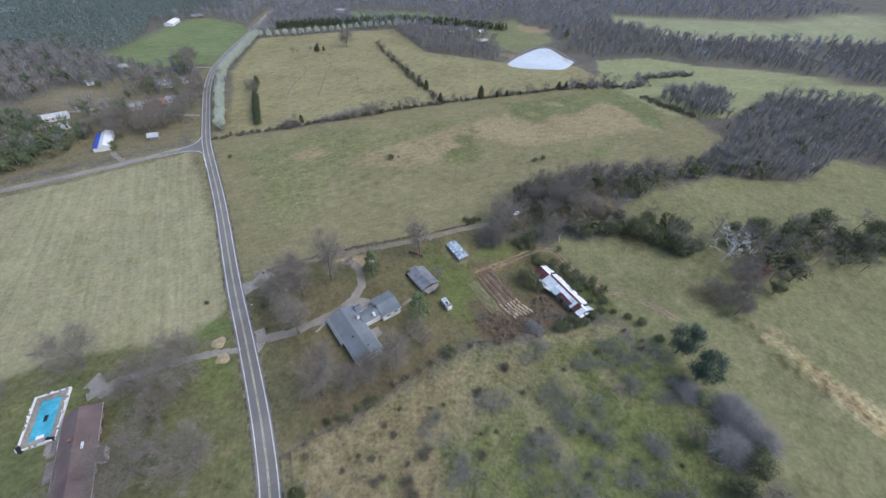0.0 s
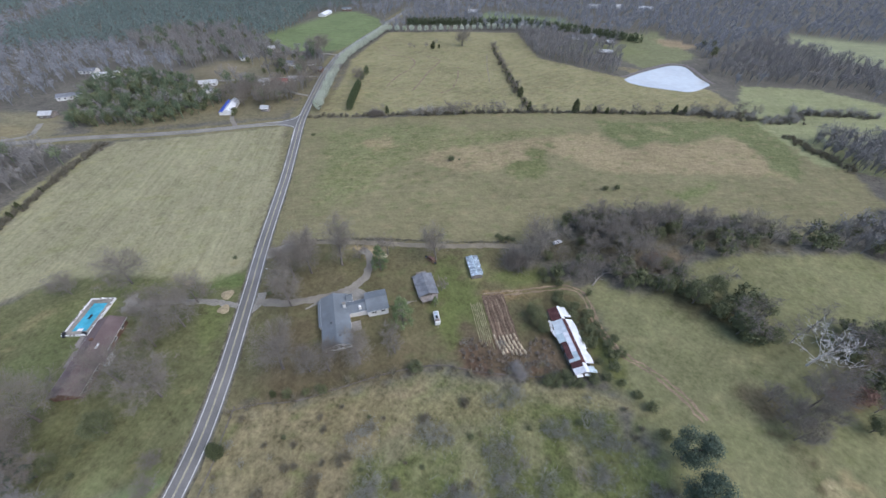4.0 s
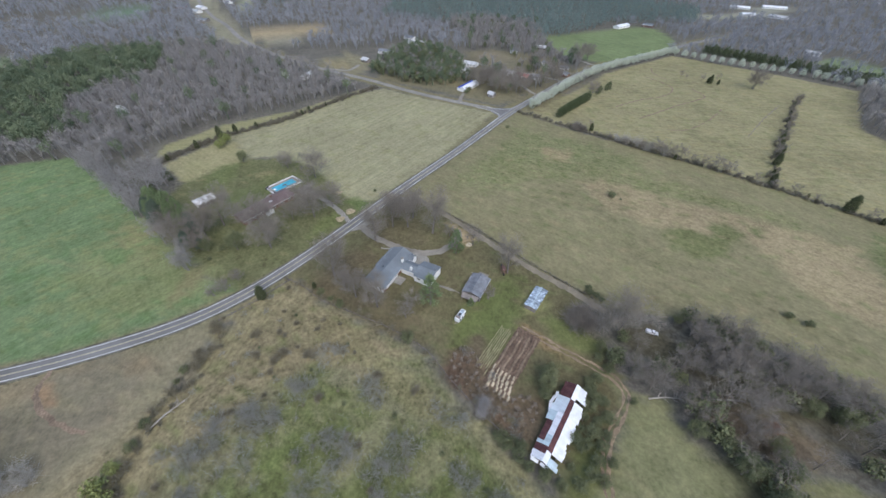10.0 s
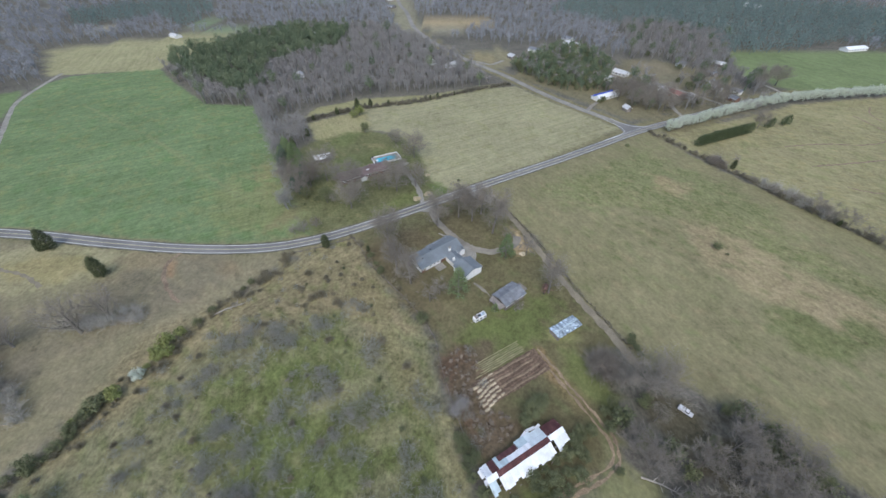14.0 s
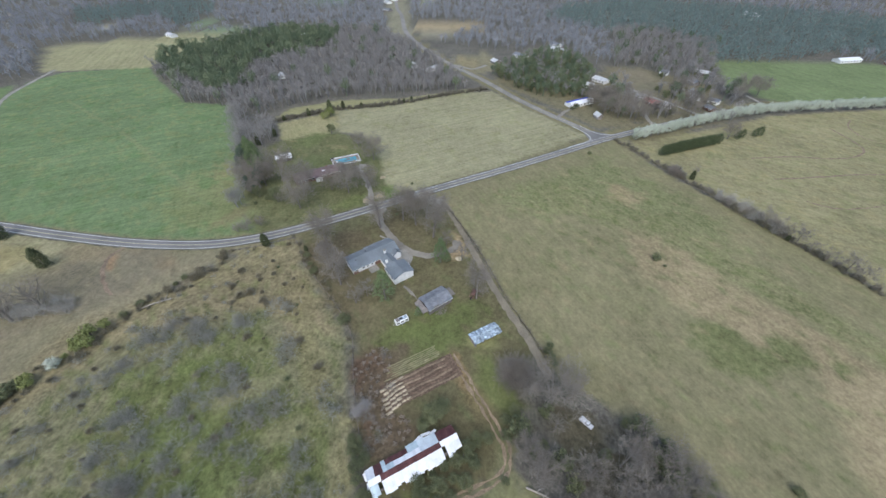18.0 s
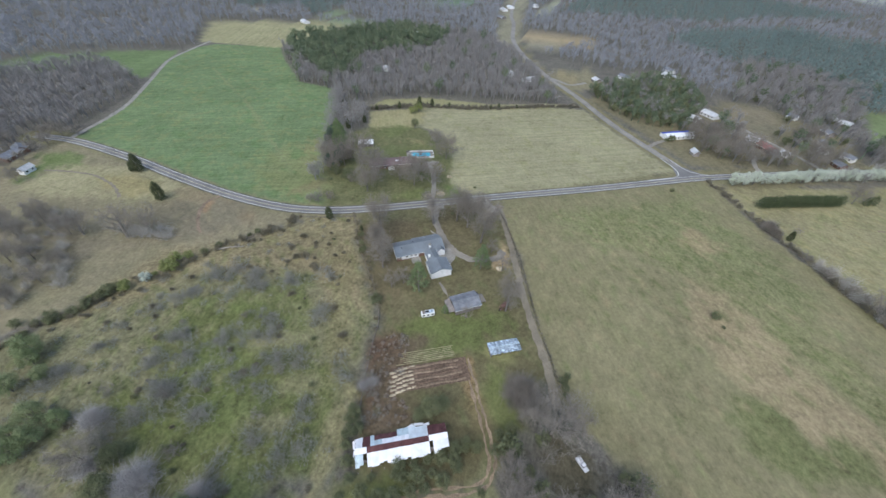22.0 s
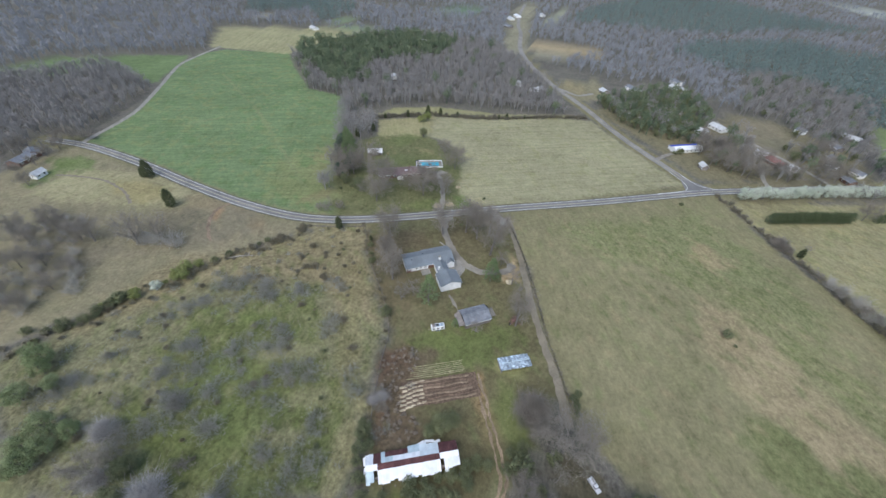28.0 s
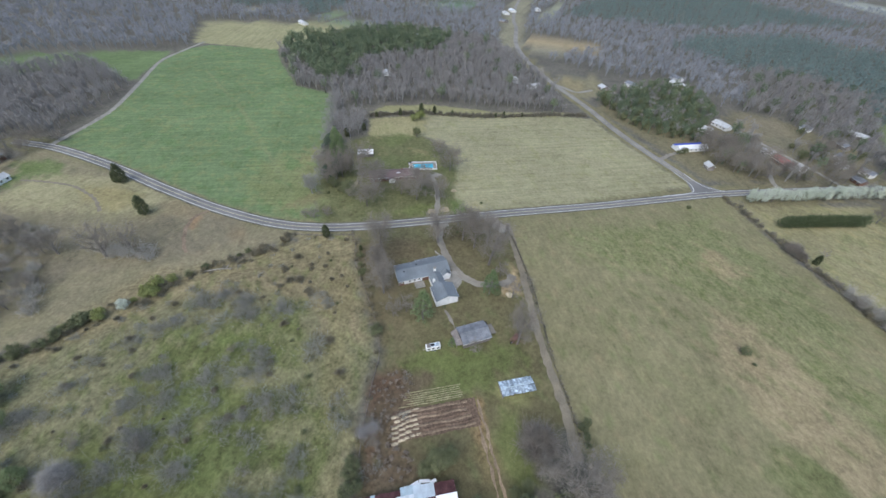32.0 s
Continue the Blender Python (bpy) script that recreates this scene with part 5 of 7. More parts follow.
plant(DARK, [(-98, 0, 1), (-92, -7, 1.1), (-78, 3, 0.9)], 58)
plant(BROAD, [(-102, -13, 0.8), (-80, 0, 0.8), (-92, -12, 0.9)], 59)
plant(PINES, [(-106, -18, 1.1), (-117, -24, 1.1)], 15)
plant(OLIVE, [(-191, 10, 1.9), (-187, 6, 1.5)], 16)
# the bank beside the road and its hedgerow
plant(CEDARS, [(-33.5, -108.5, 1.9), (-32, -112, 1.3), (-16.6, -70.5, 2.2), (31, -118, 1.3), (-36, 45, 0.6)], 17)
plant(BROAD, [(-20, -206, 0.8), (-24, -188, 0.6), (-3, -178, 0.6), (2, -160, 0.7), (-14, -182, 0.5), (-46, -196, 0.7), (-40, -202, 0.7), (-52, -190, 0.6), (-34, -192, 0.6)], 50)
plant(BROAD, [(22, -100, 0.7), (18, -114, 0.7), (22, -84, 0.7), (45, -88, 0.7), (38, -66, 0.55), (60, -60, 0.6), (30, -116, 0.8), (66, -80, 0.7), (50, -104, 0.8)], 51)
plant(SNAG, [(129, 129.5, 1.25)], 18, (1, 1))
plant(BROAD, [(40, -80, 0.8), (48, -62, 0.7), (58, -74, 0.8), (34, -100, 0.9)], 19)
plant(OLIVE, [(38.2, -25.3, 1.1), (21.4, -18, 1.5), (23.5, -20, 1.1), (36, -30, 0.6), (27, -22, 0.6), (47, -33, 0.7), (43, -31, 0.8)], 20)
plant([PEARS[0]], [(31, -22, 0.68)], 20, (1, 1))
plant(OLIVE, [(17.5, -20, 1.5), (13, -17.5, 1.0), (37, -26.5, 1.15), (21, -21.5, 1.1)], 45)
plant(EVERGREEN, [(42, -30, 1.5), (45, -31, 1.3), (39, -29, 1.1), (49, -32, 1.2), (54, -33, 1.2), (59, -37, 1.3), (2, -11, 0.9), (8, -14, 0.9), (51, -31, 0.9), (63, -40, 0.9), (68, -39, 0.9), (72, -38, 1.0), (-14, -2, 0.8), (-10, -4, 0.6), (57, -34, 0.8)], 46)
plant(PALE_SHRUB, [(88, 44, 1.25), (90, 28, 0.9), (80, 16, 0.8)], 47)
plant(LIGHT, [(71, -26, 1.4), (83, -18, 1.3), (86, 0, 1.1), (90, 6, 1.3), (84, 8, 1.0), (95, 6, 1.2), (92, 0, 1.1), (87, 60, 0.8), (98, 4, 0.9), (76, -14, 0.8)], 47)
plant(EVERGREEN, [(60, -36, 1.0), (66, -46, 1.0)], 21)
plant(LIGHT, [(74, -22.5, 1.0)], 79)
BIG_PINE = [plant_kind("broad_pine_tree", *leafy(s, 14.5, 5.4, 9000, 0.32, 0.16), M_BARK, M_PINE, "tall broad dark green pine at the meadow's edge", "tree", "broad pines") for s in (34, 35)]
plant(BIG_PINE, [(87.5, 79, 1.15), (90, 68, 1.15)], 22, (0.98, 1.02))
plant(DARK, [(84, 33, 1.0), (79, 45, 0.8)], 54)
plant(PALE_SHRUB, [(95, 53, 1.5), (99, 47, 1.2), (84, 62, 0.9), (96, 58, 1.0)], 72, (1, 1))
plant(DARK, [(92, 38, 1.3), (95, 42, 1.0), (86, 33, 1.1)], 73)
plant(BROAD, [(89, 27, 0.8), (119, 98, 0.7), (126, 112, 0.9), (133, 122, 0.8)], 23)
RUSSET = [plant_kind("russet_tree", *leafy(64, 6.5, 3.6, 800, 0.45, 0.15), M_BARK, M_RUSSET, "small tree holding russet dead leaves by the creek", "tree", "russet trees")]
plant(RUSSET, [(139, 119, 1.2), (132, 118, 0.8), (78, 166, 0.8)], 43)
OAK = [plant_kind("bare_oak", *bare_tree(22, 14, 8.0, 14, 9, 9, 0.075, 6, sprays=2, up=1.4), M_OAKBARK, M_TWIG, "wide leafless oak with thick grey limbs", "tree", "bare oaks")]
plant(OAK, [(26, 146, 0.8), (52, 147, 0.8), (60, 172, 1.0), (68, 180, 1.0), (78, 190, 1.0), (29, 153, 1.1), (52, 160, 0.9), (66, 162, 0.95)], 52)
VASE = [plant_kind("vase_shaped_bare_tree", *bare_tree(s, 15, 8.0, 15, 8, 9, 0.06, 6, sprays=1, low=0.12, up=1.8, thick=2.3), M_OAKBARK, M_TWIG, "leafless pale-limbed tree fanning out from a short trunk", "tree", "pale bare trees on the bank") for s in (24, 25)]
plant(VASE, [(13, -57.5, 1.0), (6.5, -49.7, 0.95), (20, -78, 0.7)], 77, (0.98, 1.02))
plant(EVERGREEN, [(9.5, 154, 1.0), (12, 155.5, 0.9), (14.5, 156, 0.8), (36, 137, 0.9), (41, 137, 1.0), (39, 143, 1.0), (43, 148, 1.0), (34, 141, 0.8), (48, 151, 0.9)], 53)
plant(PALE_SHRUB, [(34.7, 89.3, 0.5), (37.1, 87.1, 0.4)], 56)
plant(EVERGREEN, [(48.9, 91.8, 0.9), (51.2, 93.1, 1), (46.6, 89.8, 1.1), (56.1, 110.1, 1.2), (53.6, 114.1, 0.9), (51.1, 117.5, 1), (49.6, 121.2, 1.1), (45.1, 124.8, 1.2), (43.7, 128, 0.9), (42.3, 130.7, 1), (58.6, 112.4, 1.1), (56.8, 116.4, 1.2), (54.3, 120.4, 0.9), (41.8, 127.3, 1), (48.2, 125, 1.1)], 57)
# creek trees beside the barn's track
plant(DARK, [(55.6, 188, 1.1), (59, 182, 1.1), (52, 192, 0.9), (69, 145, 1.0), (79, 182, 1.1), (85, 188, 1.1), (36, 175, 0.7), (33, 140, 0.6), (46, 145, 0.7)], 71)
plant(BROAD, [(24, 160, 0.6), (46, 176, 0.8), (46, 143, 0.6), (56, 170, 0.9), (60, 177, 0.9), (72, 186), (64, 150, 0.7), (76, 160, 0.8), (52, 184, 0.8), (84, 196, 0.9), (72, 170, 0.9), (100, 196, 0.9), (118, 200, 0.9)], 41)
plant(DARK, [(83, 148, 1.2), (94, 146, 1.4), (102, 142, 1.3), (109, 136, 1.3), (118, 135, 1.3), (88, 158, 1.2), (101, 154, 1.4), (110, 147, 1.2), (188, 156, 1.9), (177, 149, 1.4), (168, 147, 1.4), (152, 147, 1.6), (160, 138, 1.3), (212, 150, 1.8), (200, 141, 1.5), (157, 128, 1.4), (207, 138, 1.5), (194, 147, 1.2), (141, 110, 1.2), (83, 162, 1.1), (46, 166, 0.7), (50, 186, 0.8), (24, 138, 0.5), (42, 178, 0.8), (56, 189, 0.9), (54, 136, 0.5), (238, 352, 1.0)], 42)
plant(DARK, [(126, 569, 1.3), (137, 579, 1.3), (134, 536, 1.3)], 60)
# pastures
plant(CEDARS, [(-207, 16, 1.3), (-212, 30, 1.0), (-203, 6, 1.5), (-224, 64, 0.9), (-228, 70, 0.8), (-236, 84, 0.8), (-192, -8, 1.2), (-181, -24, 1.0)], 70)
plant(EVERGREEN, [(-41.5, 210.5, 1.2), (-37, 213, 0.4), (52, 217, 0.9), (58, 220, 0.85), (-142.5, 202, 0.75)], 24)
plant(CEDARS, [(-115, 257, 1.2), (-122, 252, 0.9), (-15, 308, 1.6), (19, 320, 1.9), (33, 324, 1.2), (91, 350, 1.4), (98, 353, 1.2), (-13, 307, 0.8), (-29, 334, 1.5), (-37, 351, 1.6), (-50, 372, 1.2), (-33, 342, 0.8), (-57, 388, 0.8), (2, 314, 0.6), (54, 331, 0.7), (70, 338, 0.6), (-78, 428, 0.8), (-22, 320, 1.0), (-44, 362, 1.2), (-70, 412, 1.0), (-90, 452, 1.0), (42, 328, 1.0), (110, 357, 0.9), (-60, 280, 0.8)], 25)
plant(SMALL_BARE, [(-122, 262, 0.7), (-75, 274, 1.0), (-68, 277, 1.0), (-62, 280, 0.9), (-80, 272, 0.8), (-42, 290, 0.9), (-36, 293, 0.9), (-28, 297, 0.8), (6, 314, 0.7), (46, 330, 0.8), (-64, 402, 0.9), (-48, 366, 0.9), (-132, 460, 1.6), (-162, 452, 0.9), ], 26)
plant(SMALL_BARE, [(-36, 346, 1.2), (-42, 358, 1.0), (-52, 378, 1.2), (-60, 396, 1.0), (-68, 410, 1.2), (-76, 426, 1.3), (-86, 446, 1.4), (-94, 462, 1.5), (-70, 274, 1.5), (-64, 278, 1.3), (-58, 283, 1.4), (-78, 270, 1.2), (-40, 294, 1.4), (-34, 296, 1.3), (-4, 311, 1.0), (-46, 289, 1.2), (-52, 286, 1.0), (-20, 301, 1.1), (-12, 305, 1.0), (28, 322, 1.1), (36, 326, 1.0), (62, 336, 1.2), (78, 343, 1.1), (-98, 258, 0.9), (-88, 264, 0.9), (104, 355, 1.4), (112, 358, 1.3), (122, 361, 1.4), (136, 365, 1.5), (148, 369, 1.4)], 55)
plant(BIG_SHRUB, [(-121.5, 249, 0.8), (-118, 251.5, 0.6)], 74)
plant(SMALL_BARE, [(-181, 424, 0.9), (-177, 427, 0.7), (-165, 433, 0.9)], 80)
plant(CEDARS, [(-157, 435, 1.6), (-152, 440, 0.9), (-160, 436, 0.8)], 75)
plant(EVERGREEN, [(-229, 318, 1.7), (-221.5, 208, 1.4), (-219.5, 204.5, 1.1)], 76)
plant(BROAD, [(-131, 460, 1.2), (-173, 306, 0.9), (-259, 358, 1.2), (-262, 374, 1.1), (-252, 350, 0.9), (-212, 228, 0.9), (-206, 238, 0.9), (-218, 236, 0.9), (-212, 246, 1.0), (-222, 252, 0.9), (-234, 226, 1.0), (-242, 240, 1.0), (-232, 238, 0.9), (-226, 262, 0.9), (-208, 276, 0.9), (-214, 268, 0.9), (-246, 254, 1.0), (-232, 300, 0.9), (-222, 308, 0.9), (-256, 300, 1.0), (-202, 250, 0.9), (-226, 222, 0.9), (-250, 226, 0.8), (-206, 258, 0.8), (-240, 308, 0.9), (-270, 312, 0.9), (-212, 296, 0.8)], 49)

row = bend([(-167, 240), (-180, 266), (-197, 299), (-216, 341), (-224, 367), (-229, 392), (-237, 440), (-246, 483)], 6.3)
plant(PEARS, [(p.x, p.y) for p in row], 27, (1.08, 1.22))
row = bend([(-240, 482), (-205, 498), (-165, 521), (-128, 546), (-64, 572)], 7.8)
plant(PEARS, [(p.x, p.y) for p in row], 28, (0.92, 1.08))
row = bend([(-145, 250), (-155, 271), (-166, 296)], 2.4)
plant(TALL_HEDGE, [(p.x, p.y, 1.15) for p in row], 29, (0.95, 1.05))
plant(TALL_HEDGE, [(-174, 313, 0.95), (-176, 317, 1.05), (-178.6, 327.5, 1.0), (-180.6, 332, 1.1)], 30, (0.95, 1.05))

plant(EVERGREEN, [(-14, 22, 0.35), (-24, 36, 0.35), (2, 38, 0.4), (28, 60, 0.5), (44, 70, 0.55), (-4, 52, 0.4), (18, 46, 0.4), (36, 40, 0.45), (70, 20, 0.6), (10, 14, 0.4), (58, 78, 0.5), (82, 50, 0.6), (50, 8, 0.5), (34, 74, 0.4), (0, 26, 0.35)], 36)

# the scrub field: old rows of shrubs
THICKETS = [(19, 0), (30, 0), (37, -5), (12, 7), (11, 18), (7, 33), (-2, 45), (45, 38), (34, 44), (41, 52), (49, 46), (39, 62), (52, 22), (60, 15), (48, 14), (71, -10), (78, -10), (59, 34), (52, 56), (53, 73),
            (68, 64), (62, 75), (71, 44), (79, 62), (74, 75), (73, 27), (64, 84), (34, 76), (20, 54), (57, -13), (63, 23), (16, 25), (25, 36), (42, 28), (66, 33), (80, 20)]
rg = np.random.default_rng(77)
pts = [(x + rg.normal(0, 2.8), y + rg.normal(0, 2.8), rg.uniform(0.6, 1.3)) for x, y in THICKETS for _ in range(5)]
plant(SCRUBS, [p for p in pts if inside(SCRUB, p[0], p[1]) > 1.5], 32)
pts = spots(SCRUB, 9.0, 31)
plant(SCRUBS, [(x, y, rg.uniform(0.3, 0.75)) for x, y in pts if inside(SCRUB, x, y) > 3][:70], 37)
pts = spots(SCRUB, 9.0, 33)
plant(LOW_SCRUB, [(x, y, rg.uniform(0.5, 1.5)) for x, y in pts if rg.uniform() < 0.5][:60], 34)
plant(LOW_SCRUB, [(-20, 21, 1.9), (-6.3, 27, 2.3), (-11, 20.7, 1.8), (-20, 35.6, 1.3), (-4.5, 37.6, 1.9), (13, 38.8, 1.8), (-14.3, 42.7, 1.3), (-8.8, 30, 2.0), (22.3, 69.3, 1.9), (12.4, 59, 2.0), (-17.9, 29.5, 1.4), (-16, 31, 1.2)], 85, (1, 1))
plant(SMALL_BARE, [(45, 58, 0.8), (60, 62, 0.7), (30, 30, 0.6), (66, 30, 0.8), (78, 48, 0.8), (84, 28, 0.9), (72, 12, 0.7)], 35)

FAR_HOUSES = [
    (-230.5, 213.5, 122, 24, 6, M_TIN_WHITE, M_WHITE, "long low house with a white metal roof"),
    (-204, 222, 20, 6, 4, M_TIN_DULL, M_BOARD, "small outbuilding with a pale roof"),
    (-236, 275, 30, 13, 9, M_REDROOF, M_BRICK, "brick house with a faded red roof"),
    (-248, 268, 60, 8, 6, M_TIN_DULL, M_WHITE, "white outbuilding beside the red-roofed house"),
    (-291, 245, 40, 14, 8, M_TIN_DULL, M_WHITE, "white house among pines"),
    (-275, 230, 60, 9, 6, M_TIN_DULL, M_WHITE, "white outbuilding among pines"),
    (-344, 146, 30, 9, 7, M_TIN_DULL, M_BOARD, "pale-roofed shed by the side road"),
    (-368, 175, 45, 16, 8, M_SHINGLE_OLD, M_WHITE, "grey-roofed house by the side road"),
    (-394, 222, 45, 20, 9, M_TIN_DULL, M_WHITE, "white-roofed house in a clearing"),
    (-420, 222, 30, 14, 8, M_SHINGLE_OLD, M_WHITE, "grey house beside the white-roofed house"),
    (-314, 80, -40, 14, 5, M_TIN_DULL, M_WHITE, "long white shed at the wood's edge"),
    (-377, 530, 104, 27, 10, M_TIN_WHITE, M_WHITE, "white farm building at the green field"),
    (-431, -277, 60, 16, 8, M_TIN_DULL, M_WHITE, "far white farm building"),
    (-16, 550, 20, 16, 9, M_SHINGLE_OLD, M_WHITE, "grey-roofed white house beyond the pond"),
    (1, 560, 60, 14, 8, M_SHINGLE, M_WHITE, "blue-grey roofed white house beyond the pond"),
    (25, 499, 10, 14, 6, M_TIN_DULL, M_BOARD, "long pale-roofed shed beyond the pond"),
    (25, 543, 40, 8, 5, M_TIN_WHITE, M_BOARD, "small white-roofed shed beyond the pond"),
    (308, 548, 10, 16, 9, M_TIN_DULL, M_WHITE, "far white house behind the pond's trees"),
    (404, 505, 30, 14, 8, M_TIN_DULL, M_WHITE, "far pale-roofed house in the meadows"),
    (-14, -194, 20, 13, 8, M_SHINGLE_OLD, M_BRICK, "grey-roofed house by the bend"),
    (-22, -198, 70, 9, 7, M_SHINGLE_OLD, M_BRICK, "grey-roofed wing by the bend"),
    (-7, -166, 15, 7, 4, M_TIN_DULL, M_WHITE, "white shed by the bend"),
    (-230, 285, 30, 6, 4, M_TIN_DULL, M_WHITE, "pale trailer home in the hamlet"),
    (-262, 320, 10, 9, 5, M_SHINGLE_OLD, M_WHITE, "grey-roofed trailer home in the hamlet"),
    (-250, 316, 10, 7, 5, M_TIN_DULL, M_WHITE, "white trailer home in the hamlet"),
    (-242, 328, 40, 8, 5, M_SHINGLE_OLD, M_WHITE, "grey-roofed cottage in the hamlet"),
    (-226, 317, 20, 8, 5, M_SHINGLE_OLD, M_BRICK, "brick cottage in the hamlet"),
    (-290, 331, 20, 9, 6, M_SHINGLE_OLD, M_BOARD, "weathered house at the hamlet's edge"),
    (-318, 314, 50, 8, 5, M_SHINGLE_OLD, M_WHITE, "grey-roofed house at the hamlet's edge"),
    (-320, 352, 50, 12, 7, M_TIN_DULL, M_BOARD, "pale-roofed shed in the grey woods"),
    (-422, 845, 30, 30, 14, M_TIN_WHITE, M_WHITE, "far white-roofed farm shed"),
    (-400, 905, 40, 36, 14, M_TIN_WHITE, M_WHITE, "far long white shed beyond the woods"),
    (-340, 822, 10, 26, 12, M_TIN_DULL, M_WHITE, "far pale-roofed shed beyond the woods"),
    (-373, 795, 60, 20, 12, M_TIN_WHITE, M_WHITE, "far white house beyond the woods"),
    (-18, 767, 10, 18, 9, M_TIN_DULL, M_WHITE, "far pale house behind the windbreak"),
    (16, 782, 20, 16, 9, M_TIN_DULL, M_WHITE, "far white house behind the windbreak"),
    (60, 787, 0, 22, 9, M_TIN_WHITE, M_WHITE, "far long white house behind the windbreak"),
    (-184, 640, 10, 14, 8, M_TIN_DULL, M_WHITE, "far pale house on a green lawn"),
    (-696, -37, 30, 18, 10, M_TIN_DULL, M_WHITE, "far pale house beside the side road"),
    (-728, -32, 30, 18, 10, M_TIN_WHITE, M_WHITE, "far white house beside the side road"),
    (-745, -62, 60, 16, 9, M_SHINGLE_OLD, M_BRICK, "far grey-roofed house beside the side road"),
    (-622, -24, 60, 14, 9, M_SHINGLE_OLD, M_BOARD, "far weathered house beside the side road"),
    (-770, 8, 20, 18, 10, M_TIN_DULL, M_WHITE, "far pale-roofed house up the side road"),
    (-281, -66, 30, 9, 6, M_TIN_DULL, M_WHITE, "small pale-roofed house deep in the wood"),
    (-441, -100, 30, 14, 8, M_TIN_WHITE, M_WHITE, "white house in a gap of the wood"),
    (-324, 60, 30, 9, 6, M_TIN_DULL, M_WHITE, "pale trailer home at the wood's edge"),
    (-628, 563, 30, 24, 10, M_TIN_DULL, M_WHITE, "far pale shed among the pines"),
    (-367, 571, 30, 14, 8, M_SHINGLE, M_BRICK, "far house past the green field"),
]


CREEK_CLEARING = [(60, 161), (68, 172), (82, 178), (94, 177), (84, 161), (69, 155)]


def cleared(pts, around=9.0):
    """Leaves out the places on houses, lanes and clearings."""
    for x, y, _, length, *_ in FAR_HOUSES:
        pts = pts[np.hypot(pts[:, 0] - x, pts[:, 1] - y) > length * 0.42 + 3.5]
    for poly in (HAMLET_CLEARING, ROADSIDE_CLEARING, FAR_CLEARING, FAR_CLEARING_2, TOWN_VERGE, HILL_GREEN, HILL_PALE):
        pts = pts[inside(poly, pts[:, 0], pts[:, 1]) < -2]
    for line, gap in [(t[1], 5.0) for t in TRACKS if t[0] == "hamlet_lane"] + [(ROAD, 9.0), (SIDE_ROAD, 9.0)]:
        for p in bend(line, 5):
            pts = pts[np.hypot(pts[:, 0] - p.x, pts[:, 1] - p.y) > gap]
    pts = pts[inside(CREEK_CLEARING, pts[:, 0], pts[:, 1]) < -1]
    pts = pts[np.hypot(pts[:, 0] - 129, pts[:, 1] - 129) > 9]
    return pts[np.hypot(pts[:, 0] - 35.4, pts[:, 1] - 163.2) > 11]


# hedgerows and woods past counting
def wood_tree(seed, h, spread, sprays, size, stalks, width):
    """A forest tree without leaves: trunk, fans of fine twigs over an uneven dome, and single upright stalks."""
    rg = np.random.default_rng(seed)
    n = 7
    az = 2.4 * np.arange(n) + rg.uniform(-0.4, 0.4, n)
    out = spread * np.where(np.arange(n) == 0, 0.0, rg.uniform(0.3, 0.62, n))
    cs = np.stack([np.cos(az) * out, np.sin(az) * out, h * rg.uniform(0.5, 0.82, n)], 1)
    rs = spread * rg.uniform(0.3, 0.48, n)
    fans = leaf_cloud(rg, cs, rs, sprays, size)
    k = rg.integers(0, n, stalks)
    foot = np.stack([rg.normal(0, 0.08 * spread, stalks), rg.normal(0, 0.08 * spread, stalks), h * rg.uniform(0.1, 0.45, stalks)], 1)
    tip = cs[k] + rg.normal(0, 0.22 * spread, (stalks, 3)) + (0, 0, 0.12 * h)
    return join([tube([(0, 0, -0.1), (0, 0, 0.6 * h)], [0.016 * h, 0.006 * h], 3), fans, blades(foot, tip, width, rg)])


W_TREES = [wood_tree(s, h, w, 130, 0.56, 50, 0.13) for s, h, w in ((101, 13, 5.0), (102, 11, 4.6), (103, 14.5, 5.4), (104, 12, 4.4), (116, 9, 4.0))]
W_FAR = [wood_tree(s, h, w, 66, 0.92, 20, 0.22) for s, h, w in ((105, 13, 6.4), (106, 11, 6.0), (107, 14, 6.6))]
P_TREES = [join(leafy(s, h, w, 300, 0.72, f)) for s, h, w, f in ((111, 15, 4.0, 0.42), (112, 12, 3.6, 0.4), (113, 17, 4.3, 0.45), (117, 14, 3.2, 0.35))]
P_FAR = [join(pine(s, h, w, 6, 72, 1.05, 0.3, 3)) for s, h, w in ((114, 14, 3.9), (115, 12, 3.6))]
B_LOW = [shrub(s, h, w, 18, 0.15) for s, h, w in ((121, 2.2, 1.6), (122, 1.6, 1.5), (123, 3.2, 2.0))]

WOOD_WEST = [(-298, -213), (-209, -122), (-206, -80), (-184, -59), (-200, -35), (-230, -5), (-246, 75), (-258, 118), (-305, 100), (-430, 38), (-480, -20), (-470, -120), (-418, -188)]
WOOD_PINES = [(-303, -208), (-262, -166), (-243, -130), (-226, -112), (-216, -92), (-236, -84), (-262, -92), (-305, -104), (-330, -84), (-372, -48), (-444, -50), (-466, -120), (-412, -165), (-356, -213)]
SHELTER = [(-205, -78), (-162, -52), (-119, -26), (-66, 3), (-60, -3), (-90, -16), (-119, -33), (-165, -58), (-208, -86)]
SHELTER_2 = [(-205, -82), (-184, -58), (-172, -30), (-150, -14), (-119, -28), (-165, -57)]
WOOD_TRACK = [(-97, -379), (-120, -372), (-176, -352), (-146, -250), (-84, -214), (-50, -199), (0, -215), (30, -300)]
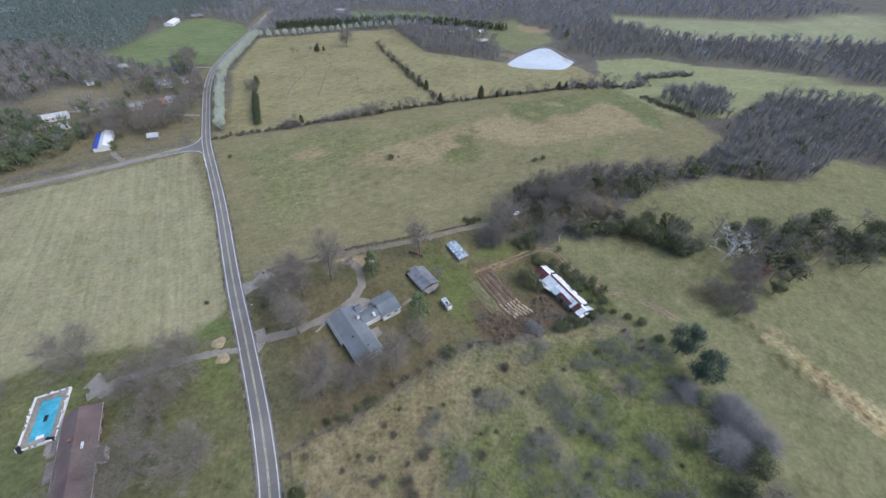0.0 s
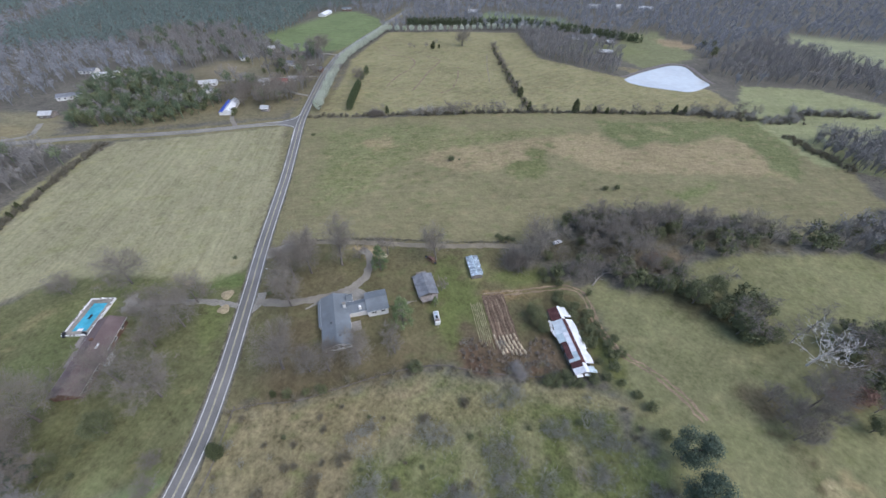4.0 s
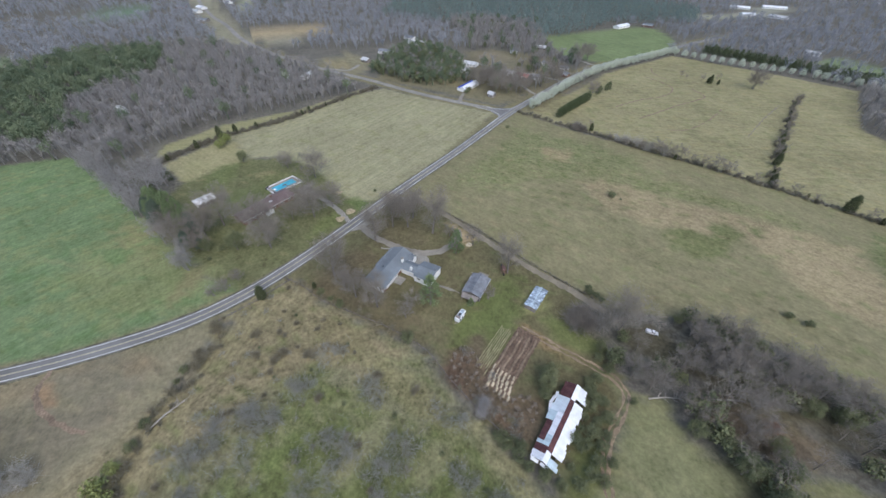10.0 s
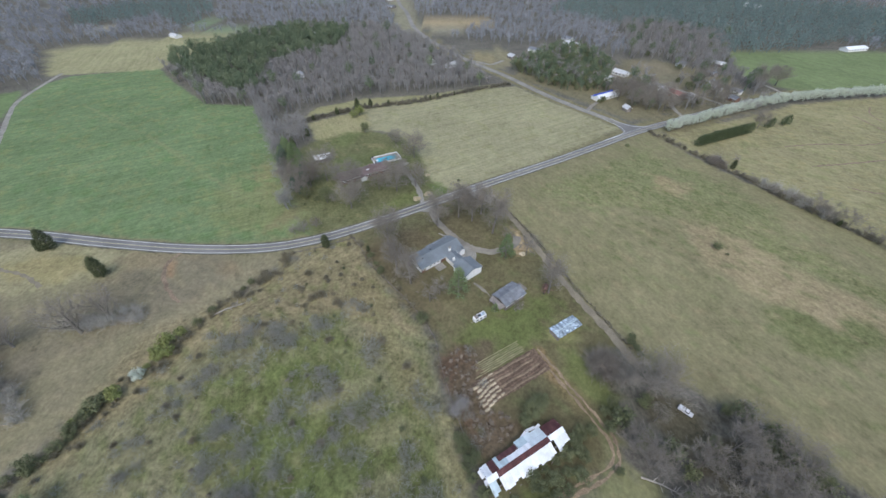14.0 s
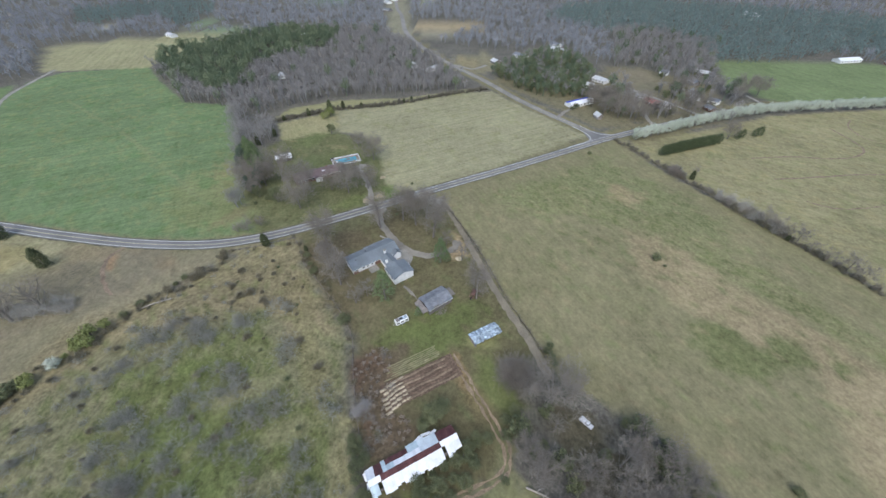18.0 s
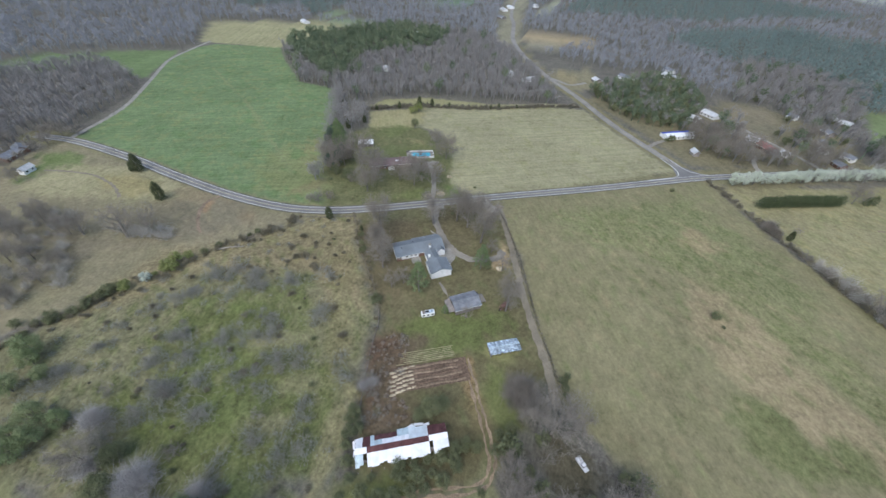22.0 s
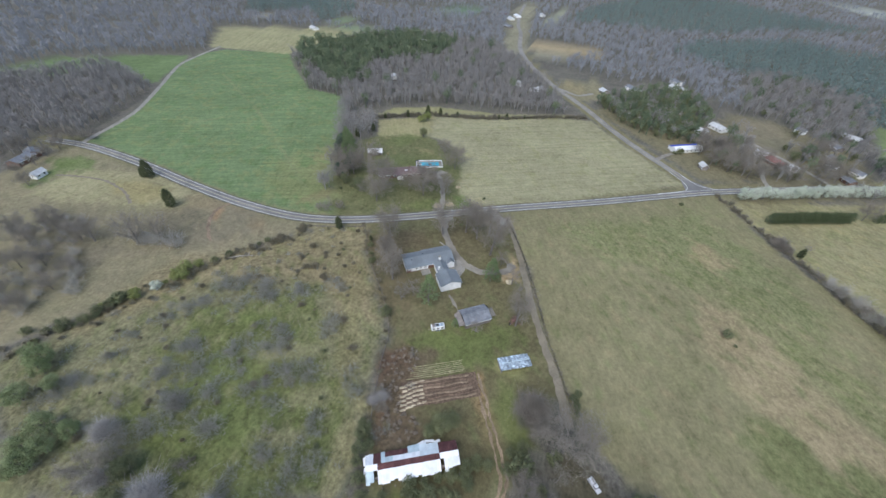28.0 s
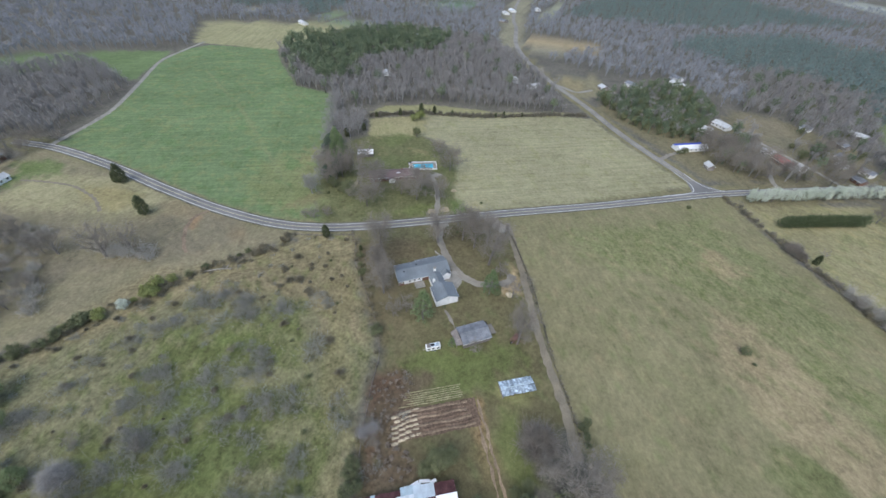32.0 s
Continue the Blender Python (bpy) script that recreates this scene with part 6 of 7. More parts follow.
WOOD_HAMLET = [(-308, 139), (-274, 157), (-246, 184), (-242, 218), (-258, 233), (-300, 240), (-357, 241), (-385, 222), (-365, 185), (-322, 150)]
WOOD_HAMLET_GREY = [(-426, 290), (-520, 320), (-440, 425), (-380, 390), (-290, 352), (-270, 362), (-205, 330), (-190, 262), (-205, 226), (-262, 236), (-300, 262)]
WOOD_NORTH_PINES = [(-567, 227), (-494, 289), (-476, 375), (-400, 385), (-352, 378), (-362, 440), (-378, 480), (-405, 530), (-345, 640), (-420, 740), (-600, 700), (-670, 560), (-740, 420), (-657, 275)]
WOOD_HILL_PINES = [(-727, 63), (-727, 232), (-762, 324), (-860, 420), (-950, 600), (-1250, 420), (-1200, 200), (-900, 90)]
WOOD_WEST_PINES = [(-480, -300), (-503, -277), (-545, -310), (-560, -290), (-640, -330), (-660, -420), (-560, -520), (-470, -440), (-535, -360)]
WOOD_POND = [(122, 473), (150, 560), (202, 640), (240, 600), (278, 562), (312, 553), (381, 549), (414, 515), (399, 467), (373, 416), (347, 431), (294, 458), (221, 470), (153, 460)]
WOOD_FAR_EAST = [(469, 549), (509, 548), (600, 540), (560, 400), (460, 380), (405, 400), (417, 470)]
THICKET_EAST = [(175, 338), (192, 347), (208, 350), (236, 340), (216, 297), (193, 300), (181, 319)]
WOOD_CREEK_3 = [(120, 134), (150, 116), (160, 122), (200, 128), (222, 136), (222, 158), (190, 162), (150, 154), (130, 150)]
WOOD_EAST = [(140, 211), (166, 225), (201, 272), (243, 314), (281, 350), (323, 355), (355, 345), (420, 330), (420, 240), (330, 215), (262, 238), (215, 204), (168, 208)]
WOOD_CREEK = [(26, 156), (30, 170), (44, 189), (86, 206), (140, 211), (182, 242), (200, 214), (215, 204), (168, 208), (118, 187), (98, 172), (84, 158), (74, 146), (60, 147), (46, 141), (38, 139), (34, 146)]
WOOD_CREEK_2 = [(80, 165), (72, 149), (87, 143), (102, 133), (113, 129), (130, 126), (150, 112), (165, 130), (150, 150), (125, 142), (118, 156), (106, 165), (91, 173)]
WOOD_NORTH = [(-88, 540), (-44, 452), (40, 428), (46, 500), (20, 548), (-52, 556)]
DARK_ROW = [(-236, 520), (-130, 566), (-80, 586), (20, 566), (60, 560), (60, 572), (-20, 590), (-86, 602), (-240, 536)]

woods = ((WOOD_WEST, 6.2), (WOOD_TRACK, 6.4), (WOOD_HAMLET_GREY, 7.4), (WOOD_HAMLET, 15), (WOOD_NORTH, 7), (WOOD_POND, 7.5), (THICKET_EAST, 4.4), (WOOD_EAST, 6.6), (WOOD_FAR_EAST, 8.0))
W_NEAR = [join(bare_tree(s, h, w, 8, 5, 6, 0.075, 3, boughs=False, sprays=3)) for s, h, w in ((108, 11, 4.6), (109, 10, 4.2), (110, 12.5, 4.8))]
mass("creek_woodland", W_NEAR, cleared(np.concatenate([spots(p, g, 220 + k) for k, (p, g) in enumerate(((WOOD_CREEK, 11.5), (WOOD_CREEK_2, 11), (WOOD_CREEK_3, 10)))])), M_CREEKTWIG, "leafless grey-brown woods along the creek", "woods", 306)
mass("grey_woodland", W_NEAR, np.concatenate([spots(SHELTER, 6.5, 228), spots(SHELTER_2, 7.5, 229)]), M_WOODTWIG, "leafless grey trees by the wheat field and the east meadow", "woods", 307)
bare_spots = cleared(np.concatenate([spots(p, g, 200 + k) for k, (p, g) in enumerate(woods)]))
bare_spots = bare_spots[inside(WOOD_PINES, bare_spots[:, 0], bare_spots[:, 1]) < 5]
thin = np.random.default_rng(253).uniform(0, 1, len(bare_spots))
bare_spots = bare_spots[(inside(HAMLET_YARDS, bare_spots[:, 0], bare_spots[:, 1]) < 0) | (thin < 0.35)]
mass("mixed_woodland", W_TREES, bare_spots, M_WOODTWIG, "dense leafless grey-brown woodland", "woods", 301)
D_TREES = [leafy(s, 7.5, 3.6, 400, 0.72, 0.12) for s in (58, 59)]
mass("evergreen_understorey", [join(t) for t in D_TREES], cleared(np.concatenate([spots(p, g, 270 + k) for k, (p, g) in enumerate(((WOOD_CREEK, 10), (WOOD_CREEK_2, 9), (WOOD_CREEK_3, 12), (WOOD_HAMLET, 9), (WOOD_EAST, 30), (WOOD_HAMLET_GREY, 30)))])), M_DULLGREEN, "dull green evergreens among the bare woods", "woods", 305, (0.7, 1.3))
mass("pine_woodland", P_TREES, cleared(np.concatenate([spots(p, g, 230 + k) for k, (p, g) in enumerate(((WOOD_PINES, 6.9), (WOOD_HAMLET_GREY, 26), (WOOD_WEST, 34)))])), M_PINEWOOD, "green pines among the bare woods", "woods", 302)
mass("hamlet_pine_grove", P_TREES, cleared(spots(WOOD_HAMLET, 7.0, 231)), M_PINEWOOD, "dark green pine grove beside the side road", "woods", 305, (0.5, 0.9))
C_LOW = [cedar(s, h, w, 60, 1.1)[1] for s, h, w in ((131, 8, 2.6), (132, 7, 2.4))]
mass("conifer_windbreak", C_LOW, spots(DARK_ROW, 3.6, 236), M_HEDGE, "dark dense conifer windbreak behind the pear trees", "hedge", 314, (0.85, 1.15))
OPEN = [c[0] for c in COVERS] + [WOOD_WEST, WOOD_PINES, SHELTER, SHELTER_2, WOOD_TRACK, WOOD_HAMLET_GREY, WOOD_HAMLET, WOOD_EAST, WOOD_CREEK, WOOD_CREEK_2, WOOD_NORTH, WOOD_POND, DARK_ROW, WOOD_FAR_EAST, THICKET_EAST,
        [(30, 395), (30, 520), (135, 520), (135, 395)], [(-60, 500), (-40, 560), (60, 560), (60, 470)], [(-20, -230), (-60, -190), (-20, -150), (60, -150), (60, -220)],
        [(-285, 105), (-350, 90), (-400, 200), (-360, 235), (-250, 180)], [(-440, 40), (-500, 20), (-510, 90), (-440, 95)], [(-330, 480), (-420, 480), (-420, 520), (-330, 520)], [(-180, 190), (-180, 260), (-260, 300), (-260, 190)]]
FAR = [(-1750, -700), (-1750, 1250), (700, 1200), (700, 350), (330, 120), (330, 380), (-200, 560), (-330, 300), (-500, -120), (-250, -330), (0, -300), (120, -230), (120, -900)]
far = spots(FAR, 10.5, 250)
thin = np.random.default_rng(252).uniform(0, 1, len(far))
far = far[thin < np.clip(620 / np.hypot(far[:, 0] - 60, far[:, 1] - 90), 0.3, 1) ** 1.6]
far = np.concatenate([far, spots([(215, 205), (330, 100), (420, 400), (330, 425)], 10, 251)])
for poly in OPEN:
    far = far[inside(poly, far[:, 0], far[:, 1]) < -5]
for line, gap in ((ROAD, 12), (SIDE_ROAD, 12)):
    for p in bend(line, 12):
        far = far[np.hypot(far[:, 0] - p.x, far[:, 1] - p.y) > gap]
for poly in (WOOD_NORTH_PINES, WOOD_HILL_PINES, WOOD_WEST_PINES):
    far = far[inside(poly, far[:, 0], far[:, 1]) < -2]
mass("far_woodland", W_FAR, cleared(far), M_HAZETWIG, "far leafless grey woods", "woods", 303)
edge = np.random.default_rng(261)
plantation = np.concatenate([spots(WOOD_NORTH_PINES, 7.4, 260), spots(WOOD_HILL_PINES, 9.5, 262), spots(WOOD_WEST_PINES, 8.5, 263)])
plantation = plantation[np.sin(plantation[:, 0] / 31 + 2 * np.sin(plantation[:, 1] / 47)) + np.sin(plantation[:, 1] / 23) < edge.uniform(1.5, 2.1, len(plantation))]
mass("far_pine_forest", P_FAR, plantation, M_HAZEPINE, "far dark green pine plantation", "woods", 304)


def hedgerow(line, gap, spread, seed):
    r = np.random.default_rng(seed)
    return np.array([(p.x + r.normal(0, spread), p.y + r.normal(0, spread)) for p in bend(line, gap)])


B_TALL = [shrub(s, h, w, 40, 0.07) for s, h, w in ((124, 5.0, 3.2), (125, 4.0, 3.0), (126, 6.0, 3.4))]
mass("bank_thicket", B_TALL, np.concatenate([spots([(36, -112), (14, -117), (12, -98), (22, -82), (33, -92)], 6.5, 11), spots([(16, -66), (9, -62), (2, -40), (7, -36)], 3.0, 10), spots([(44, -106), (27, -70), (38, -50), (54, -50), (66, -61), (90, -80), (70, -120)], 7.5, 12), hedgerow([(100, 354), (130, 363), (167, 368), (187, 392), (233, 408)], 2.6, 3.0, 17), hedgerow([(228, 381), (235, 362), (250, 350)], 3.0, 1.5, 18), hedgerow([(-98, 264), (-82, 271), (-66, 280)], 1.4, 1.6, 19)]), M_BANKTWIG, "grey leafless thickets on the rough bank", "thicket", 311)
FENCE_PASTURE = [(-82, 106), (-74, 111.5), (-66, 116), (-47, 126), (-30, 133.5), (-12, 141.5), (4, 150), (12, 153.5)]
FENCE_NORTH = [(-164, 226), (-151, 233.5), (-116, 252), (-98, 262), (-71, 274.5), (-43, 290.5), (14, 317), (96, 351), (147, 373)]
FENCE_CROSS = [(-15, 309), (-38, 350), (-63, 400), (-99, 472)]
FENCE_SCRUB = [(-45, 35), (-38, 41), (-28, 46.5), (-16, 58), (-4, 69.5), (9, 78.5), (20, 81.5), (34, 86), (50, 92)]
CREEK_HEDGE = [(76, -43), (65, -36), (53, -31), (34, -25), (19, -17), (2, -9), (-14, 2), (-29, 9)]
HAY_HEDGE = [(-180, -30), (-205, 11), (-221, 57), (-250, 108), (-262, 134)]
EAST_HEDGE = [(96, 352), (130, 362), (167, 367), (187, 392), (233, 408)]
mass("hedgerow_brush", B_LOW, np.concatenate([hedgerow(FENCE_SCRUB, 5.5, 0.6, 4), hedgerow(CREEK_HEDGE, 1.9, 2.2, 5), hedgerow([(166, 335), (190, 300)], 0.6, 3.0, 9), hedgerow([(-7, -2), (-20, 5), (-32, 8)], 1.5, 1.8, 13), spots([(66, 92), (74, 90), (86, 64), (82, 60)], 4.5, 14), hedgerow(FENCE_NORTH, 6.0, 1.0, 2)]), M_BRUSH, "tangled brown brush along the fences", "hedgerow", 310)

mass("field_hedge", B_LOW, np.concatenate([hedgerow(HAY_HEDGE, 0.9, 1.3, 6), hedgerow(HAY_HEDGE, 2.2, 0.8, 26), hedgerow(EAST_HEDGE, 0.7, 3.4, 7), hedgerow(FENCE_NORTH, 2.0, 0.9, 22), hedgerow(FENCE_CROSS, 2.0, 1.5, 3)]), M_DARKBRUSH, "dark tangled hedge between the fields", "hedgerow", 312, (0.7, 1.3))
mass("fence_growth", B_LOW, hedgerow(FENCE_PASTURE, 0.8, 0.3, 1), M_DARKBRUSH, "low dark growth along the lane's fence", "hedgerow", 315, (0.2, 0.45))
mass("maroon_thicket", B_LOW, np.concatenate([spots([(19, 82), (11, 89), (15, 97), (20, 96), (30, 95), (44, 101), (48, 95), (34, 87)], 2.6, 15), spots([(34, 100), (42, 108), (46, 102), (40, 96)], 2.6, 16)]), M_REDBRUSH, "low maroon-brown thicket round the garden", "thicket", 313, (0.35, 0.75))

# ---------------------------------------------------------------- buildings


def window(parent, x, y, z, w, h, turn, label="white-framed dark window"):
    """A framed pane set into a wall; turn is the way that it faces."""
    ob = part("window", box(-w / 2, w / 2, -0.05, 0.05, -h / 2, h / 2), M_GLASS, parent, label, pose(x, y, z, 0, 0, turn))
    bm = bmesh.new()
    for a, b, c, d in ((-w / 2 - 0.12, w / 2 + 0.12, h / 2, h / 2 + 0.12), (-w / 2 - 0.12, w / 2 + 0.12, -h / 2 - 0.12, -h / 2), (-w / 2 - 0.12, -w / 2, -h / 2, h / 2), (w / 2, w / 2 + 0.12, -h / 2, h / 2), (-0.04, 0.04, -h / 2, h / 2)):
        box(a, b, -0.09, 0.09, c, d, bm=bm)
    part("window_frame", bm, M_TRIM, ob)
    return ob


def door_in(parent, x, y, w, h, turn, material):
    ob = part("door", box(-w / 2, w / 2, -0.07, 0.07, 0, h), material, parent, "", pose(x, y, 0.1, 0, 0, turn))
    bm = bmesh.new()
    for a, b, c, d in ((-w / 2 - 0.1, -w / 2, 0, h + 0.1), (w / 2, w / 2 + 0.1, 0, h + 0.1), (-w / 2, w / 2, h, h + 0.1)):
        box(a, b, -0.1, 0.1, c, d, bm=bm)
    part("door_frame", bm, M_TRIM, ob)


def gable_block(parent, x0, x1, y0, y1, eave, ridge, walls, roof, over=0.5, gables=None, along="x", thick=0.14, trim=True):
    """Four walls, the gables' triangles, two roof planes with thickness, ridge cap and eaves boards."""
    t = 0.2
    gables = gables or walls
    P = (lambda a, b, z: (a, b, z)) if along == "x" else (lambda a, b, z: (b, a, z))
    (a0, a1, b0, b1) = (x0, x1, y0, y1) if along == "x" else (y0, y1, x0, x1)
    mid = (b0 + b1) / 2

    def pbox(p0, p1, q0, q1, z0, z1):
        return box(p0, p1, q0, q1, z0, z1) if along == "x" else box(q0, q1, p0, p1, z0, z1)
    part("wall", pbox(a0, a1, b0, b0 + t, -1.2, eave), walls, parent)
    part("wall", pbox(a0, a1, b1 - t, b1, -1.2, eave), walls, parent)
    slope = (ridge - eave) / (mid - b0)
    for a in (a0, a1 - t):
        bm = bmesh.new()
        ring = [(b0 + t, -1.2), (b1 - t, -1.2), (b1 - t, eave + slope * t - 0.05), (mid, ridge - 0.05), (b0 + t, eave + slope * t - 0.05)]
        f = [[bm.verts.new(P(s, b, z)) for b, z in ring] for s in (a, a + t)]
        bm.faces.new(f[0]), bm.faces.new(f[1][::-1])
        for i in range(5):
            bm.faces.new((f[0][i], f[1][i], f[1][(i + 1) % 5], f[0][(i + 1) % 5]))
        bmesh.ops.recalc_face_normals(bm, faces=bm.faces)
        part("gable_wall", bm, gables, parent)
    for b, s in ((b0, -1), (b1, 1)):
        e = b + s * over
        ez = eave - slope * over + 0.12
        rz = ridge + 0.12
        ob = part("roof_slope", slab([P(a0 - over, mid, rz), P(a1 + over, mid, rz), P(a1 + over, e, ez), P(a0 - over, e, ez)], thick), roof, parent)
        if trim:
            part("fascia", pbox(a0 - over, a1 + over, min(e, e + s * 0.04), max(e, e + s * 0.04), ez - 0.24, ez - 0.02), M_TRIM, parent)
    if trim:
        part("ridge_cap", pbox(a0 - over, a1 + over, mid - 0.14, mid + 0.14, ridge + 0.09, ridge + 0.17), roof, parent)
    return parent


def ranch_house():
    h = thing("ranch_house", pose(-34.3, 77.4, 0, 0, 0, -50.3), "low L-shaped ranch house with grey shingle roofs", "house")
    gable_block(h, -11.8, 11.6, -4.9, 4.9, 2.6, 4.4, M_BRICK, M_SHINGLE, 0.55, M_WHITE)
    gable_block(h, -7.4, -2.0, 4.95, 12.3, 2.5, 3.7, M_WHITE, M_SHINGLE, 0.35, along="y")
    gable_block(h, -10.3, -0.7, 12.4, 20.4, 2.6, 4.4, M_WHITE, M_SHINGLE, 0.4, along="y")
    for y in (-3.3, -1.2, 1.2, 3.3):
        window(h, 11.66, y, 1.5, 1.1, 1.3, 90)
    for x in (-9.5, -6.2, -2.0, 2.0, 6.0, 9.6):
        window(h, x, -4.96, 1.5, 1.3, 1.1, 0)
    for x in (2.4, 4.6, 6.8, 10.4):
        window(h, x, 5.03, 1.6, 0.9, 1.1, 0)
    gable_block(h, -11.7, -7.9, 4.95, 7.2, 2.6, 4.2, M_TRIM, M_SHINGLE, 0.15, M_TRIM, along="y")
    part("wall_panel", box(1.0, 9.4, 4.93, 4.99, 0.0, 2.4), M_WHITE, h, "white boarded rear wall")
    for y in (14.8, 18.4):
        window(h, -0.64, y, 1.5, 1.6, 1.2, 90)
    door_in(h, -1.4, 12.33, 0.95, 2.05, 0, M_WHITE)
    door_in(h, 0.0, -4.95, 0.95, 2.05, 0, M_BRICK)
    for y in (14.4, 18.6):
        part("garage_door", box(y - 24.0, y - 20.6, 20.4, 20.46, 0, 2.2), M_TRIM, h, "white panelled garage door")
    ch = part("chimney", box(-5.6, -4.6, 3.4, 4.4, 2.0, 5.3, 0.04), M_WHITE, h, "short white painted chimney")
    part("chimney_cap", box(-5.75, -4.45, 3.25, 4.55, 5.3, 5.42, 0.02), M_CONCRETE, ch)
    for x, y in ((2.0, -1.6), (8.4, 1.2)):
        part("roof_vent", box(x - 0.25, x + 0.25, y - 0.25, y + 0.25, 3.6, 4.35, 0.05), M_BLACK, h, "dark roof vent")
    part("chimney", box(-3.4, -2.4, 9.2, 10.2, 1.5, 4.3, 0.04), M_WHITE, h, "white vent stack on the linking roof")
    part("patio", box(0.6, 5.0, 5.2, 9.0, -0.1, 0.08), M_CONCRETE, h, "small concrete patio")
    for x in (-11.0, -7.0, -3.0, 1.0):
        part("porch_post", box(x - 0.07, x + 0.07, -6.3, -6.16, 0, 2.2), M_TRIM, h)
    part("porch_roof", slab([(-11.6, -5.2, 2.45), (1.6, -5.2, 2.45), (1.6, -6.5, 2.2), (-11.6, -6.5, 2.2)], 0.1), M_SHINGLE, h)


def garage():
    g = thing("garage", pose(-11.3, 109.2, 0, 0, 0, -50), "old timber garage with a weathered grey roof", "garage")
    gable_block(g, -6.2, 5.2, -3.9, 3.9, 2.5, 3.9, M_BOARD, M_SHINGLE_OLD, 0.4)
    lean = slab([(5.5, -3.9, 2.3), (8.0, -3.4, 1.7), (8.0, 3.2, 1.7), (5.5, 3.8, 2.3)], 0.08)
    part("lean_to_roof", lean, M_BOARD, g, "sagging brown lean-to roof")
    for x, y in ((7.7, -3.1), (7.7, 2.9), (7.7, 0)):
        part("post", box(x - 0.08, x + 0.08, y - 0.08, y + 0.08, 0, 1.75), M_BOARD, g)
    # the doorway's dark inside is put in as a black panel
    part("door", box(5.22, 5.3, -1.6, 1.6, 0, 2.2), M_BLACK_COVER, g, "black panel for the open doorway's shade")
    part("side_canopy", slab([(-6.6, -2.2, 1.9), (-9.4, -2.2, 1.6), (-9.4, 2.4, 1.6), (-6.6, 2.4, 1.9)], 0.06), M_GRAVEL, g, "pale canvas canopy beside the garage")
    for x, y in ((-9.2, -2.0), (-9.2, 2.2)):
        part("post", box(x - 0.05, x + 0.05, y - 0.05, y + 0.05, 0, 1.6), M_BOARD, g)
    part("tarpaulin", box(-8.0, -6.4, -4.4, -2.6, 0.0, 1.4, 0.3), M_BLACK_COVER, g, "black tarpaulin over a heap")


def sheet(parent, x0, x1, a, b, material, rg, name="roof_sheet"):
    """One ribbed metal sheet from the point a (y, z) to b, slightly askew."""
    dy = rg.uniform(-0.06, 0.06)
    dz = rg.uniform(0.0, 0.05)
    verts, faces = [], []
    n = 6
    for i in range(n + 1):
        x = x0 + (x1 - x0) * i / n
        rib = 0.05 if i % 2 else 0.0
        for (y, z), k in ((a, 0), (b, 1)):
            verts.append((x + dy * k, y + dy * k, z + rib + dz))
        if i:
            c = 2 * i
            faces.append((c - 2, c, c + 1, c - 1))
    me = mesh_of(name, verts, faces, material)
    return part(name, me, material, parent)


def old_barn():
    b = thing("old_barn", pose(50.0, 108.5, 0, 0, 0, -58.5), "long derelict barn patched with white and rusted metal sheets", "barn")
    rg = np.random.default_rng(9)
    for y in (-3.4, 3.1):
        for k in range(24):
            x = -14.4 + k * 1.2
            if rg.uniform() < 0.9:
                part("wall_board", box(x, x + 1.14, y - 0.05, y + 0.05, -1.2, 2.75 + rg.uniform(-0.05, 0.05)), M_BOARD, b)
    for x in (-14.4, 14.35):
        for k in range(5):
            y = -3.3 + k * 1.28
            part("end_board", box(x - 0.05, x + 0.05, y, y + 1.2, -1.2, 2.7 + 1.5 * (1 - abs(y + 0.6) / 3.4)), M_BOARD, b)
    for x in np.arange(-14, 14.5, 4.0):
        part("post", box(x - 0.1, x + 0.1, 5.7, 5.9, -1.2, 1.75), M_BOARD, b)
    n = 24
    for k in range(n):
        x0 = -14.6 + 29.2 * k / n
        x1 = x0 + 29.2 / n + 0.08
        x = (x0 + x1) / 2
        up = M_RUST if x < -8 or 9.2 < x < 12.6 else (M_TIN_PALE if x < -2 else (M_TIN_BLUE if 6.2 < x <= 9.2 else M_TIN_WHITE))
        low = M_RUST if x < -8 or 1.2 < x < 8 or 10 < x < 12.6 else (M_TIN_PALE if x < -2 else (M_TIN_BLUE if x < 10 else M_TIN_WHITE))
        sheet(b, x0, x1, (0.0, 4.25), (-1.9, 3.5), up, rg)
        edge = -3.7 - (rg.uniform(0, 1.1) if -8 < x < 1.2 or 8 < x < 10 else rg.uniform(-0.1, 0.2))
        sheet(b, x0, x1, (-1.8, 3.44), (edge, 3.44 - 0.4 * (-1.8 - edge)), low, rg)
        sheet(b, x0, x1, (-0.1, 4.3), (1.5, 3.68), M_RUST if -8.6 < x < 11 else M_TIN_WHITE, rg)
        if not (-9.4 < x < -8.2 or 10.6 < x < 12.0):
            edge = 4.9 + 1.0 * math.sin(x * 0.9) * 0.4 + rg.uniform(-0.35, 0.45) - (1.4 if x < -11.5 else 0.0)
            sheet(b, x0, x1, (1.4, 3.6), (edge, 3.6 - 0.36 * (edge - 1.4)), M_TIN_WHITE if x < 12 else M_TIN_BLUE, rg)
    for x0, y0, w, tilt in ((-8.5, -4.4, 1.0, 12), (-6.0, -4.9, 1.6, -8), (-3.0, -4.6, 1.3, 20), (14.9, 1.0, 1.2, 80), (14.9, -2.0, 1.2, 95)):
        ob = part("loose_sheet", slab([(-w, -0.5, 0.0), (w, -0.5, 0.05), (w, 0.5, 0.02), (-w, 0.5, -0.03)], 0.02), M_TIN_WHITE, b, "bent loose metal sheet", pose(x0, y0, 2.25 if x0 < 0 else 2.4, 16, 4, tilt))


